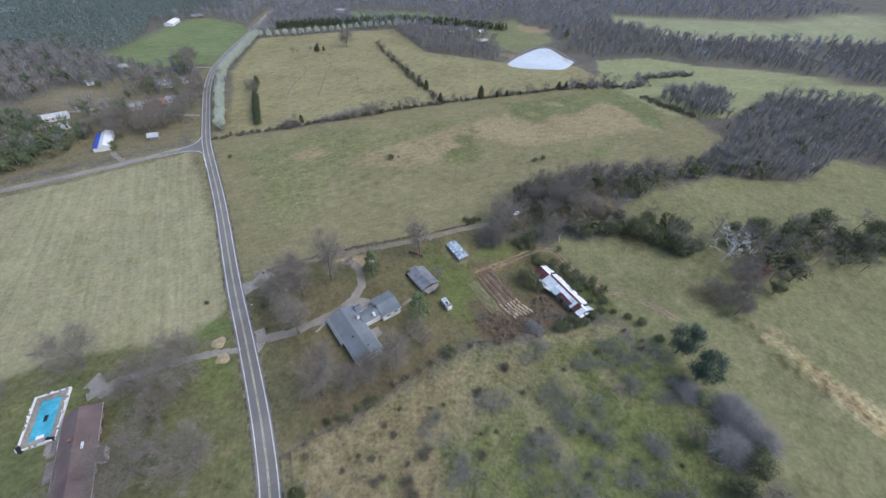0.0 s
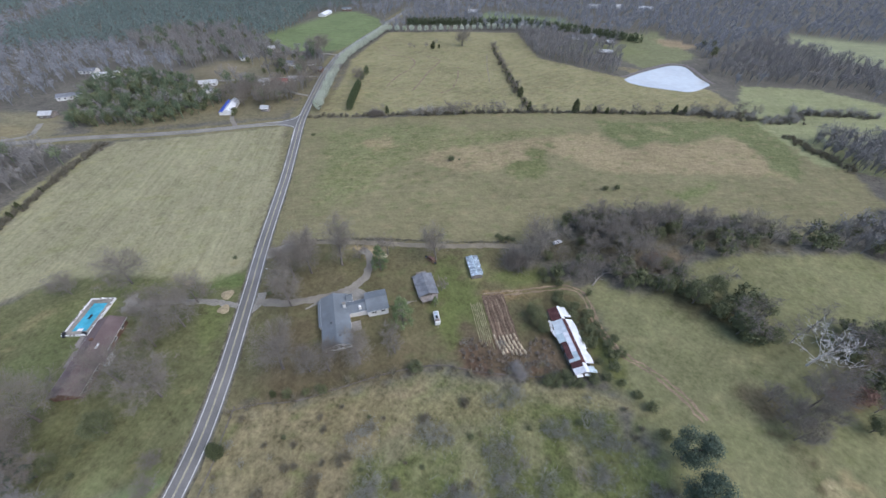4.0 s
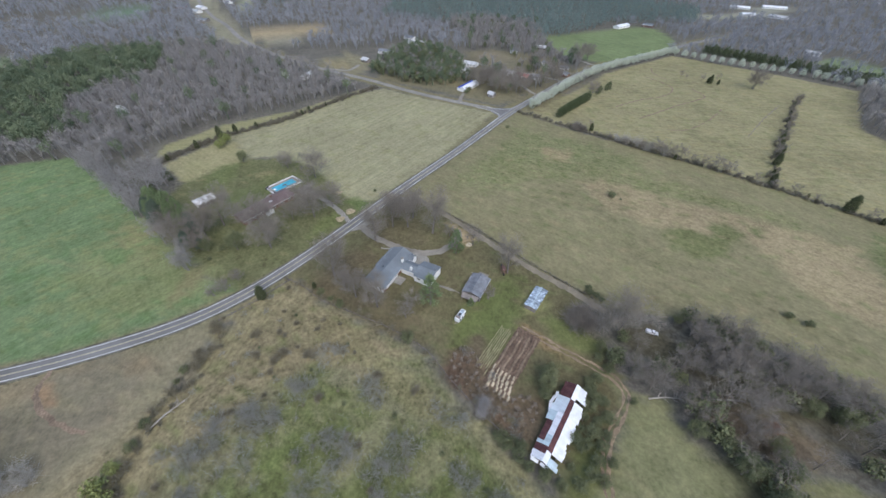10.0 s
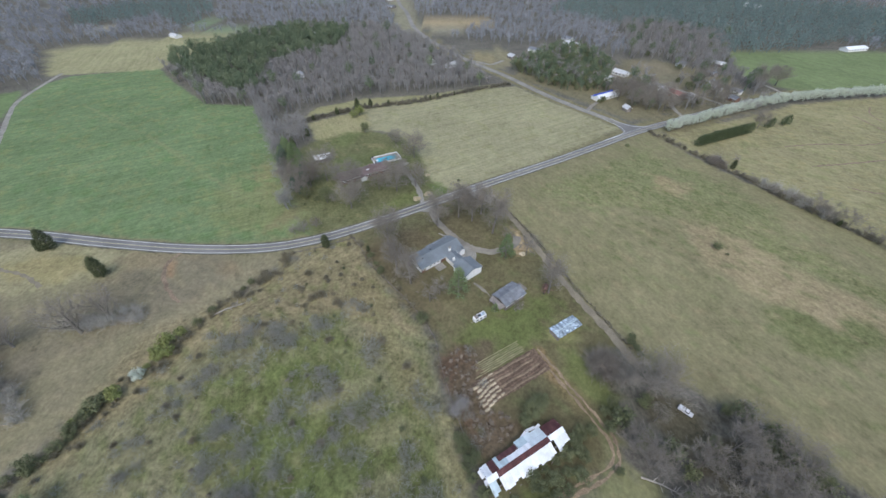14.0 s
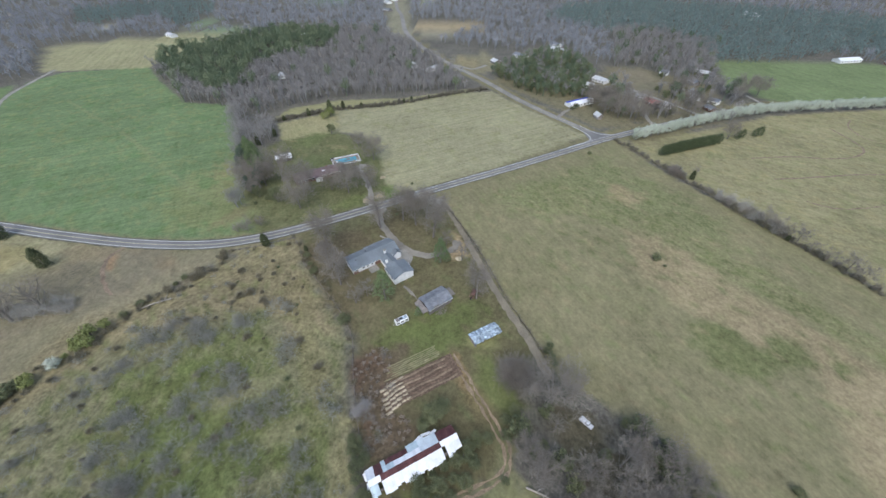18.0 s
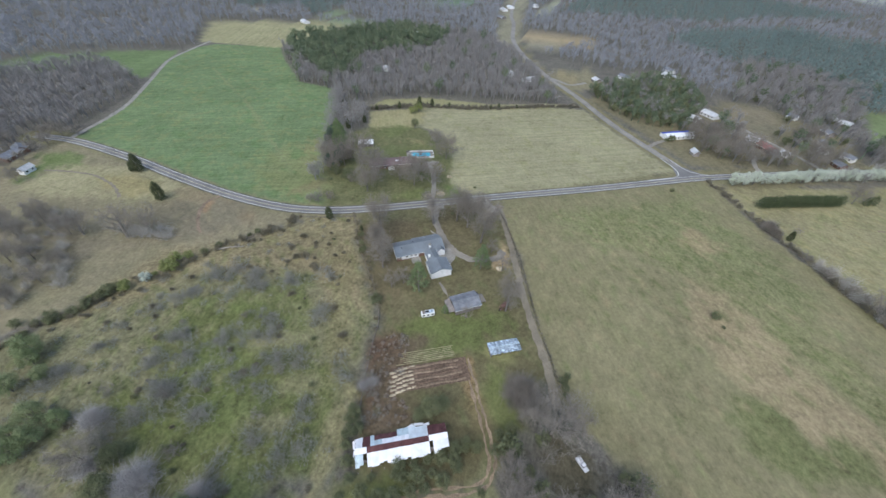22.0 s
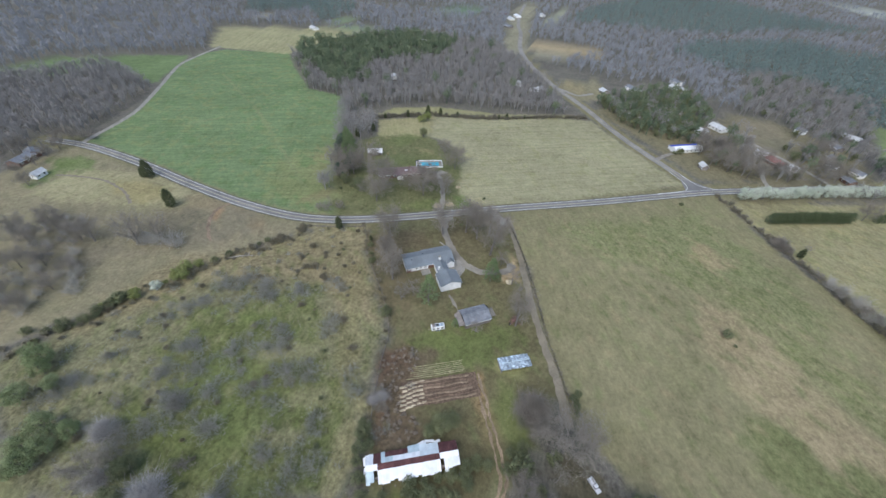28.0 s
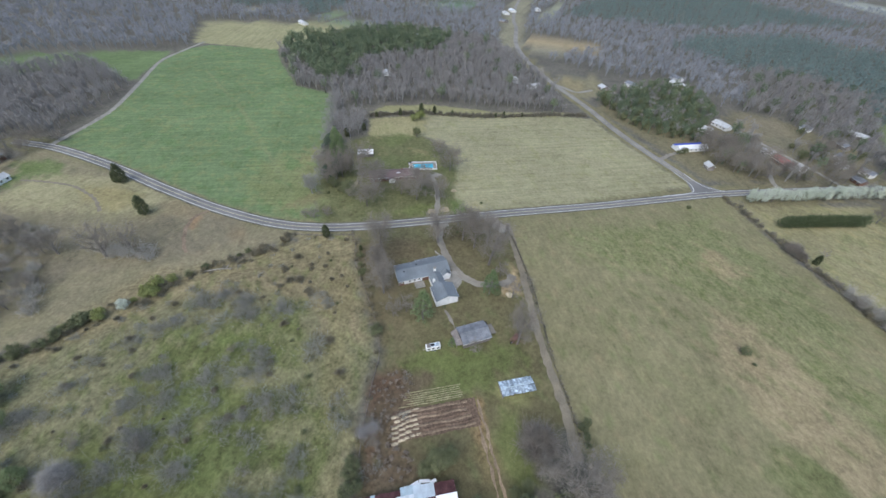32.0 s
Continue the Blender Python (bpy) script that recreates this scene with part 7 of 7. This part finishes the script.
def tin_shed():
    s = thing("tin_shed", pose(3.3, 130.6, 0, 0, 0, -57), "low open shed roofed with mottled blue-grey tin", "shed")
    rg = np.random.default_rng(19)
    for x in (-5.8, -2.0, 2.0, 5.8):
        for y in (-2.3, 2.3):
            part("post", box(x - 0.09, x + 0.09, y - 0.09, y + 0.09, -0.9, 1.95), M_BOARD, s)
    part("wall", box(-5.9, 5.9, -2.45, -2.37, -0.9, 1.9), M_BOARD, s, "weathered board back wall")
    part("end_wall", box(5.85, 5.93, -2.35, 2.35, -0.9, 2.0), M_BOARD, s)
    part("end_wall", box(-5.93, -5.85, -2.35, 2.35, -0.9, 2.0), M_BOARD, s)
    for k in range(10):
        x0 = -6.3 + 12.6 * k / 10
        for y in (-2.75, 2.75):
            e = y + math.copysign(rg.uniform(-0.15, 0.2), y)
            sheet(s, x0, x0 + 1.32, (0, 2.55), (e, 2.0), M_TIN_GREY, rg)
    part("ridge_sheet", slab([(-6.3, -0.25, 2.55), (6.3, -0.25, 2.55), (6.3, 0.25, 2.64), (-6.3, 0.25, 2.64)], 0.02), M_TIN_BLUE, s)


def camper():
    c = thing("camper_trailer", pose(-0.4, 96.6, 0, 0, 0, -56), "old white camper trailer parked on the lawn", "trailer")
    part("body", box(-2.9, 2.7, -1.1, 1.1, 0.5, 2.6, 0.18), M_WHITE, c)
    part("roof_panel", box(-2.5, 2.3, -0.72, 0.72, 2.6, 2.66, 0.02), M_TIN_GREY, c, "faded grey roof panel with a white rim")
    part("roof_vent", box(-0.6, 0.9, -0.5, 0.4, 2.64, 2.8, 0.06), M_BLACK_COVER, c, "dark cover over the roof hatch")
    part("tarpaulin", box(1.0, 2.3, -0.95, 0.95, 2.62, 2.72, 0.04), M_BOARD, c, "brown tarpaulin tied over the front end")
    for x in (-1.9, 0.0, 1.8):
        part("window", box(x - 0.5, x + 0.5, 1.1, 1.18, 1.4, 2.1), M_GLASS, c)
        part("window", box(x - 0.5, x + 0.5, -1.18, -1.1, 1.4, 2.1), M_GLASS, c)
    part("hitch", box(2.7, 3.8, -0.08, 0.08, 0.45, 0.6), M_BOARD, c)
    for x in (-0.6, 0.4):
        for y in (-1.05, 1.05):
            wheel(c, x, y, 0.36, 0.2)


def wheel(parent, x, y, r, w):
    bm = bmesh.new()
    bmesh.ops.create_cone(bm, cap_ends=True, segments=14, radius1=r, radius2=r, depth=w)
    ob = part("wheel", bm, M_BLACK, parent, "", pose(x, y, r, 90, 0, 0))
    bm = bmesh.new()
    bmesh.ops.create_cone(bm, cap_ends=True, segments=10, radius1=r * 0.5, radius2=r * 0.5, depth=w + 0.03)
    part("rim", bm, M_TIN_GREY, ob)


def pickup():
    p = thing("pickup_truck", pose(35.4, 163.2, 0, 0, 0, 47) @ Matrix.Scale(0.85, 4), "white pickup truck with a covered bed by the trees", "car")
    part("body", box(-2.7, 2.7, -0.95, 0.95, 0.45, 1.1, 0.12), M_CARWHITE, p)
    part("cab", box(-0.3, 1.3, -0.85, 0.85, 1.08, 1.85, 0.2), M_GLASS, p, "cab with dark windows")
    part("cab_roof", box(-0.15, 1.1, -0.8, 0.8, 1.8, 1.9, 0.06), M_CARWHITE, p)
    part("bed_cover", box(-2.6, -0.5, -0.9, 0.9, 1.08, 1.75, 0.1), M_CARWHITE, p, "white bed cap")
    part("bonnet", box(1.35, 2.65, -0.88, 0.88, 1.08, 1.18, 0.05), M_CARWHITE, p)
    for x in (-1.75, 1.75):
        for y in (-0.85, 0.85):
            wheel(p, x, y, 0.38, 0.24)


def hay_rake():
    r = thing("farm_implement", pose(-16.3, 126.0, 0, 0, 0, -20) @ Matrix.Scale(1.3, 4), "rusty red farm implement parked under a bare tree", "farm machine")
    part("frame", box(-2.4, 2.4, -0.12, 0.12, 0.55, 0.75, 0.03), M_RED, r)
    part("frame", box(-1.8, 1.8, -1.1, -0.9, 0.55, 0.72, 0.03), M_RED, r)
    for x in (-1.7, 0.0, 1.7):
        part("cross_bar", box(x - 0.09, x + 0.09, -1.1, 1.0, 0.6, 0.76, 0.03), M_RED, r)
    part("hopper", box(-1.2, 1.2, -0.6, 0.6, 0.76, 1.35, 0.12), M_RED, r)
    part("drawbar", box(-0.08, 0.08, 1.0, 2.6, 0.45, 0.58), M_RED, r)
    for x in (-2.3, 2.3):
        wheel(r, x, -0.3, 0.5, 0.22)


def swimming_pool():
    p = thing("swimming_pool", pose(-123.2, 40.9, 0, 0, 0, -63), "rectangular turquoise swimming pool with a white deck", "pool")
    L, W, l, w = 8.6, 4.4, 6.7, 2.7
    rg = np.random.default_rng(4)
    for a, b, c, d in ((-L, L, -W, -w), (-L, L, w, W), (-L, -l, -w, w), (l, L, -w, w)):
        nx, ny = max(1, round((b - a) / 1.9)), max(1, round((d - c) / 1.9))
        for i in range(nx):
            for j in range(ny):
                x0, y0 = a + (b - a) * i / nx, c + (d - c) * j / ny
                part("deck_slab", box(x0 + 0.03, x0 + (b - a) / nx - 0.03, y0 + 0.03, y0 + (d - c) / ny - 0.03, -0.1, 0.22 + rg.uniform(0, 0.03)), M_CONCRETE, p)
    for a, b, c, d in ((-L - 0.35, L + 0.35, -W - 0.35, -W), (-L - 0.35, L + 0.35, W, W + 0.35), (-L - 0.35, -L, -W, W), (L, L + 0.35, -W, W)):
        part("parapet", box(a, b, c, d, -0.1, 0.75, 0.04), M_TRIM, p, "low white parapet round the deck")
    part("water", box(-l, l, -w, w, -0.05, 0.1), M_POOL, p, "clear turquoise water")
    part("floating_mat", box(-1.1, 1.1, -0.6, 0.5, 0.1, 0.16, 0.03), M_BLACK_COVER, p, "dark mat floating on the water")
    for x, y, a in ((L - 0.2, -W + 0.4, 30), (L - 0.4, W - 1.0, 70)):
        part("tarpaulin", box(-1.3, 1.3, -0.5, 0.5, 0.1, 0.9, 0.2), M_BLACK_COVER, p, "black tarpaulin over the parapet", pose(x, y, 0.1, 0, 8, a))
    for k in range(26):
        x, y = (rg.uniform(-L, L), rg.choice((-W - 0.2, W + 0.2))) if k % 3 else (rg.choice((-L - 0.2, L + 0.2)), rg.uniform(-W, W))
        part("coping_stone", box(-0.45, 0.45, -0.3, 0.3, 0, 0.3, 0.08), M_TRIM if k % 2 else M_CONCRETE, p, "", pose(x, y, 0.6, rg.uniform(-8, 8), rg.uniform(-8, 8), rg.uniform(0, 90)))
    part("steps", box(l - 1.2, l, -1.0, 1.0, 0.0, 0.14, 0.02), M_TRIM, p, "white pool steps")


def pool_house():
    h = thing("brown_roofed_house", pose(-103.2, 29.8, 0, 0, 0, -58.5), "long brick house with a brown shingle roof under bare trees", "house")
    gable_block(h, -15.2, 14.8, -4.4, 4.4, 2.7, 4.5, M_BRICK, M_SHINGLE_BROWN, 0.6)
    for x in (-12, -7, -2.5, 5, 9, 12.5):
        window(h, x, 4.46, 1.5, 1.3, 1.2, 0)
        window(h, x, -4.46, 1.5, 1.3, 1.2, 0)
    gable_block(h, -0.5, 3.5, 5.0, 6.8, 2.4, 3.2, M_WHITE, M_SHINGLE_BROWN, 0.3, along="y")
    door_in(h, 1.5, 6.86, 1.0, 2.05, 0, M_WHITE)
    ch = part("chimney", box(-5.5, -4.6, -1.2, -0.3, 3.8, 5.3, 0.04), M_BRICK, h)
    part("roof_vent", box(-3.6, -1.6, 1.6, 2.2, 3.6, 4.1, 0.05), M_TIN_WHITE, h, "white roof vent box")
    deck = part("rear_deck", box(-4.0, 2.5, -8.4, -5.0, -0.1, 0.45), M_BOARD, h, "grey wooden deck behind the house")
    part("patio_slab", box(-18.0, -16.1, -3.0, 3.0, -0.1, 0.06), M_CONCRETE, h, "broken pale concrete slab")


def pool_deck():
    d = thing("wooden_deck", pose(-114.6, 33.4, 0, 0, 0, -60), "grey weathered deck between the pool and the brown house", "deck")
    for k in range(9):
        part("plank", box(-2.4, 2.4, -1.8 + k * 0.42, -1.8 + k * 0.42 + 0.38, 0.2, 0.32), M_BOARD, d)
    for k in range(3):
        part("step", box(2.4 + 0.4 * k, 2.8 + 0.4 * k, -1.2, 1.2, 0, 0.25 - 0.08 * k), M_BOARD, d)
    for x in (-2.3, 0, 2.3):
        part("rail_post", box(x - 0.06, x + 0.06, 1.9, 2.02, 0, 1.2), M_TRIM, d)
    part("handrail", box(-2.4, 2.4, 1.9, 2.02, 1.2, 1.28), M_TRIM, d)


def white_shed():
    s = thing("white_shed", pose(-121.3, -0.2, 0, 0, 0, -62), "small shed with a bright white metal roof", "shed")
    gable_block(s, -4.8, 4.8, -3.2, 3.2, 2.1, 2.9, M_BOARD, M_WHITE, 0.4, M_WHITE, trim=False)
    door_in(s, 0, 3.26, 2.2, 1.9, 0, M_BOARD)


def plain_house(x, y, turn, length, width, roof, walls, label, eave=2.6, ridge=4.2, name="hamlet_house"):
    h = thing(name, pose(x, y, 0, 0, 0, turn), label, "house" if "house" in name else "shed", "buildings of the hamlet")
    L, W = length / 2, width / 2
    gable_block(h, -L, L, -W, W, eave, ridge, walls, roof, 0.4)
    for k in range(max(2, int(length / 3.5))):
        x = -L + (k + 0.5) * length / max(2, int(length / 3.5))
        for s in (-1, 1):
            window(h, x, s * (W + 0.06), 1.5, 1.1, 1.1, 0)
    return h


ranch_house()
garage()
old_barn()
tin_shed()
camper()
pickup()
hay_rake()
swimming_pool()
pool_house()
pool_deck()
white_shed()
for x, y, turn, length, width, roof, walls, label in FAR_HOUSES:
    plain_house(x, y, turn, length, width, roof, walls, label, name="hamlet_house" if "house" in label or "cottage" in label or "home" in label else "hamlet_shed")
plain_house(-234.5, 211.0, 122, 23, 3, M_BLUE, M_WHITE, "lean-to with a bright blue metal roof", 2.2, 3.0, "hamlet_shed")

# ---------------------------------------------------------------- pond, garden, heaps, fences
shore = bend([(50, 418), (56, 432), (70, 455), (86, 477), (94, 484), (104, 484), (110, 470), (114, 455), (123, 438), (121, 430), (107, 409), (90, 406), (68, 406), (54, 411), (50, 418)], 3.0)[:-1]
bm = bmesh.new()
bm.faces.new([bm.verts.new((p.x, p.y, 0.03)) for p in shore])
tagged(part("water", bm, M_WATER), "still farm pond, pale sky part mirrored, part in its colour", "pond", **SETTING)


bank = [(p.x, p.y) for p in bend([(48, 424), (56, 438), (70, 461), (85, 483), (93, 490), (106, 490), (115, 472), (119, 457), (127, 440)], 2.5)]
tagged(new("pond_bank", ribbon(bank, 4.0, 0.01, "pond_bank", M_BARK, edge=0.8, smooth=False)), "dark strip along the pond's head", "bank", **SETTING)


def garden():
    g = thing("vegetable_garden", pose(23.4, 107.6, 0, 0, 0, -57.7), "ploughed red-brown garden plot with furrows", "garden", kind="structure")
    rg = np.random.default_rng(14)
    c, s = math.cos(radians(-57.7)), math.sin(radians(-57.7))

    def lie(x, y):
        return height(23.4 + c * x - s * y, 107.6 + s * x + c * y) - height(23.4, 107.6)
    nx, ny = 40, 14
    verts = [(-14.5 + 29 * i / nx + rg.uniform(-0.3, 0.3), -4.9 + 9.8 * j / ny + rg.uniform(-0.2, 0.2), 0) for j in range(ny + 1) for i in range(nx + 1)]
    verts = [(x, y, lie(x, y) - 0.01 + rg.uniform(0, 0.08)) for x, y, _ in verts]
    faces = [(j * (nx + 1) + i, j * (nx + 1) + i + 1, (j + 1) * (nx + 1) + i + 1, (j + 1) * (nx + 1) + i) for j in range(ny) for i in range(nx)]
    part("tilled_soil", mesh_of("tilled_soil", verts, faces, M_DIRT), M_DIRT, g, "dark tilled soil")
    for k in range(7):
        y = -4.0 + k * 1.3
        verts, faces = [], []
        n = 50
        x0, x1 = -12.5 + rg.uniform(-1, 2), 9.5 + rg.uniform(-1.5, 1)
        for i in range(n + 1):
            x = x0 + (x1 - x0) * i / n
            for d, z in ((-0.45, 0.0), (-0.1, 0.3), (0.1, 0.3), (0.45, 0.0)):
                yy = y + d * rg.uniform(0.7, 1.3) + 0.18 * math.sin(x * 0.5 + k)
                verts.append((x, yy, lie(x, yy) + z + (rg.uniform(-0.12, 0.08) if z > 0 else 0)))
            if i:
                q = 4 * i
                faces += [(q - 4 + j, q + j, q + j + 1, q - 3 + j) for j in range(3)]
        part("furrow", mesh_of("furrow", verts, faces, M_DIRT if k % 2 else M_RIDGE), M_DIRT if k % 2 else M_RIDGE, g)
    for k in range(6):
        x = 5.2 + rg.uniform(0, 1.5)
        while x < 14.6:
            long = rg.uniform(1.2, 2.6)
            y = -4.4 + k * 1.6 + 0.03 * (x - 5) ** 1.9
            part("straw_heap", straw_row(lie, x, y, long, rg), M_STRAW, g)
            x += long + rg.uniform(-0.1, 0.35)
    for k in range(7):
        for i in range(9):
            x, y = -10.5 + i * 2.2 + rg.uniform(-0.6, 0.6), -5.9 - 0.75 * k + rg.uniform(-0.12, 0.12)
            part("stubble_row", ribbon_local(lie, x, y, rg), M_STUBBLE, g)


def straw_row(lie, x, y, long, rg):
    """A lumpy bank of straw along a furrow."""
    n, verts, faces = 6, [], []
    for i in range(n + 1):
        a = x + long * i / n
        w, top = 0.5 * rg.uniform(0.6, 1.2), 0.34 * rg.uniform(0.5, 1.2) * (0.4 if i in (0, n) else 1.0)
        for d, z in ((-1, 0.0), (-0.5, 0.8), (0.1, 1.0), (0.6, 0.7), (1, 0.0)):
            yy = y + d * w + 0.12 * i / n
            verts.append((a + rg.uniform(-0.06, 0.06), yy, lie(a, yy) + z * top))
        if i:
            q = 5 * i
            faces += [(q - 5 + j, q + j, q + j + 1, q - 4 + j) for j in range(4)]
    return mesh_of("straw_heap", verts, faces, M_STRAW)


def ribbon_local(lie, x, y, rg):
    """A short line of dry stalks."""
    n, w = 8, rg.uniform(0.1, 0.2)
    long = rg.uniform(2.0, 5.5)
    verts, faces = [], []
    for i in range(n + 1):
        a = x + long * i / n
        for d, z in ((-w, 0.0), (0, 0.1), (w, 0.0)):
            verts.append((a, y + d * rg.uniform(0.5, 1.4), lie(a, y) + z))
        if i:
            q = 3 * i
            faces += [(q - 3 + j, q + j, q + j + 1, q - 2 + j) for j in range(2)]
    return mesh_of("stubble_row", verts, faces, M_STUBBLE)


garden()


def mound(x, y, r, h, material, label, name="sand_mound"):
    rg = np.random.default_rng(int(abs(x * 7)))
    verts, faces = [(0, 0, h)], []
    n, rings = 18, 5
    for k in range(1, rings + 1):
        for i in range(n):
            a = 6.2832 * i / n
            q = r * k / rings * (1 + 0.12 * math.sin(3 * a + x) + rg.uniform(-0.05, 0.05))
            verts.append((q * math.cos(a), q * math.sin(a), h * math.cos(1.57 * k / rings) ** 1.3 + rg.uniform(-0.03, 0.03) - (0.1 if k == rings else 0)))
    for i in range(n):
        faces.append((0, 1 + i, 1 + (i + 1) % n))
    for k in range(rings - 1):
        for i in range(n):
            a, b = 1 + k * n + i, 1 + k * n + (i + 1) % n
            faces += [(a, a + n, b + n), (a, b + n, b)]
    me = mesh_of(name, verts, faces, material)
    ob = tagged(new(name, me), label, "heap")
    ob.matrix_basis = pose(x, y, height(x, y))


mound(-83.8, 70.8, 2.6, 0.25, M_SAND, "low heap of yellow sand beside the drive mouth")
mound(-79.2, 64.6, 2.4, 0.25, M_SAND, "low heap of yellow sand beside the drive mouth")
rubble = ribbon([(-119, 53), (-114, 52), (-110, 49)], 5.0, -0.03, "broken_concrete", M_CONCRETE, edge=1.2, step=1.2)
tagged(new("broken_concrete", rubble), "broken pale concrete by the pool's drive", "pavement", **SETTING)
mound(-104, 69, 1.8, 0.4, M_SAND, "small pale sand heap on the grass")
mound(-37.1, 118.4, 1.6, 0.3, M_STRAW, "low heap of pale gravel at the drive's end", "gravel_mound")


def fence(line, gap, label):
    f = thing("fence", pose(0, 0, 0), label, "fence", "field fences")
    pts = bend(line, gap)
    post = box(-0.07, 0.07, -0.07, 0.07, -0.2, 1.25, 0.02)
    me = bpy.data.meshes.new("post")
    post.to_mesh(me)
    post.free()
    me.materials.append(M_BOARD)
    for p in pts:
        part("post", me, M_BOARD, f, "", pose(p.x, p.y, height(p.x, p.y), 0, 0, (p.x * 37) % 90))
    for z in (0.45, 0.8, 1.15):
        part("wire", ribbon([(p.x, p.y) for p in pts], 0.012, z, "wire", M_BOARD, smooth=False), M_BOARD, f)


fence(FENCE_PASTURE, 3.5, "weathered posts and wire along the farm lane")
fence(FENCE_NORTH, 4.5, "weathered posts and wire between two pastures")


def rail_fence(line, gap, label):
    """Posts with two rails in every bay."""
    f = thing("rail_fence", pose(0, 0, 0), label, "fence", "field fences")
    pts = bend(line, gap)
    for n, p in enumerate(pts):
        part("post", box(-0.1, 0.1, -0.1, 0.1, -0.2, 1.35, 0.02), M_BARK, f, "", pose(p.x, p.y, height(p.x, p.y)))
        if n + 1 < len(pts):
            q = pts[n + 1]
            d = q - p
            for z in (0.55, 1.1):
                part("rail", box(0, d.length, -0.04, 0.04, z, z + 0.16, 0.01), M_BARK, f, "", pose(p.x, p.y, height(p.x, p.y), 0, 0, math.degrees(math.atan2(d.y, d.x))))


rail_fence([(-44.5, 36.8), (-41, 29), (-37.7, 22.7), (-34, 13), (-32.5, 8.4)], 2.7, "dark weathered rail fence between road and scrub field")
rail_fence(FENCE_SCRUB, 3.5, "dark weathered rail fence between the yard and the scrub field")


def deadfall(x, y, turn, length, label):
    t = thing("fallen_tree", pose(x, y, 0.3, 0, 0, turn), label, "log")
    rg = np.random.default_rng(int(length * 10))
    part("trunk", mesh_of("trunk", *tube([(0, 0, 0.1), (length * 0.5, 0.4, 0.5), (length, 0.1, 0.2)], [0.34, 0.24, 0.08], 7), M_DEADWOOD), M_DEADWOOD, t)
    for k in range(14):
        s = np.array([length * rg.uniform(0.2, 0.98), 0.3, 0.4])
        way = np.array([rg.uniform(0.4, 2.2), rg.choice((-1, 1)) * rg.uniform(0.8, 2.6), rg.uniform(0.2, 1.4)])
        part("branch", mesh_of("branch", *tube([s, s + way * 0.5 + rg.normal(0, 0.15, 3), s + way], [0.14, 0.09, 0.03], 4), M_DEADWOOD), M_DEADWOOD, t)


deadfall(4.3, -10.9, 122, 12, "fallen bleached tree at the hedgerow")
deadfall(55, 142, 66, 11, "fallen bleached tree in the creek woods")
deadfall(64, 160, 64, 10, "fallen bleached tree in the creek woods")

# roadside poles and small things
for x, y in ((-74, 68), (-78.5, 88)):
    p = thing("mailbox", pose(x, y, 0, 0, 0, 30), "white mailbox on a post beside the road", "mailbox")
    part("post", box(-0.06, 0.06, -0.06, 0.06, -0.1, 1.05), M_BOARD, p)
    part("box", box(-0.28, 0.28, -0.12, 0.12, 1.05, 1.35, 0.05), M_TRIM, p)
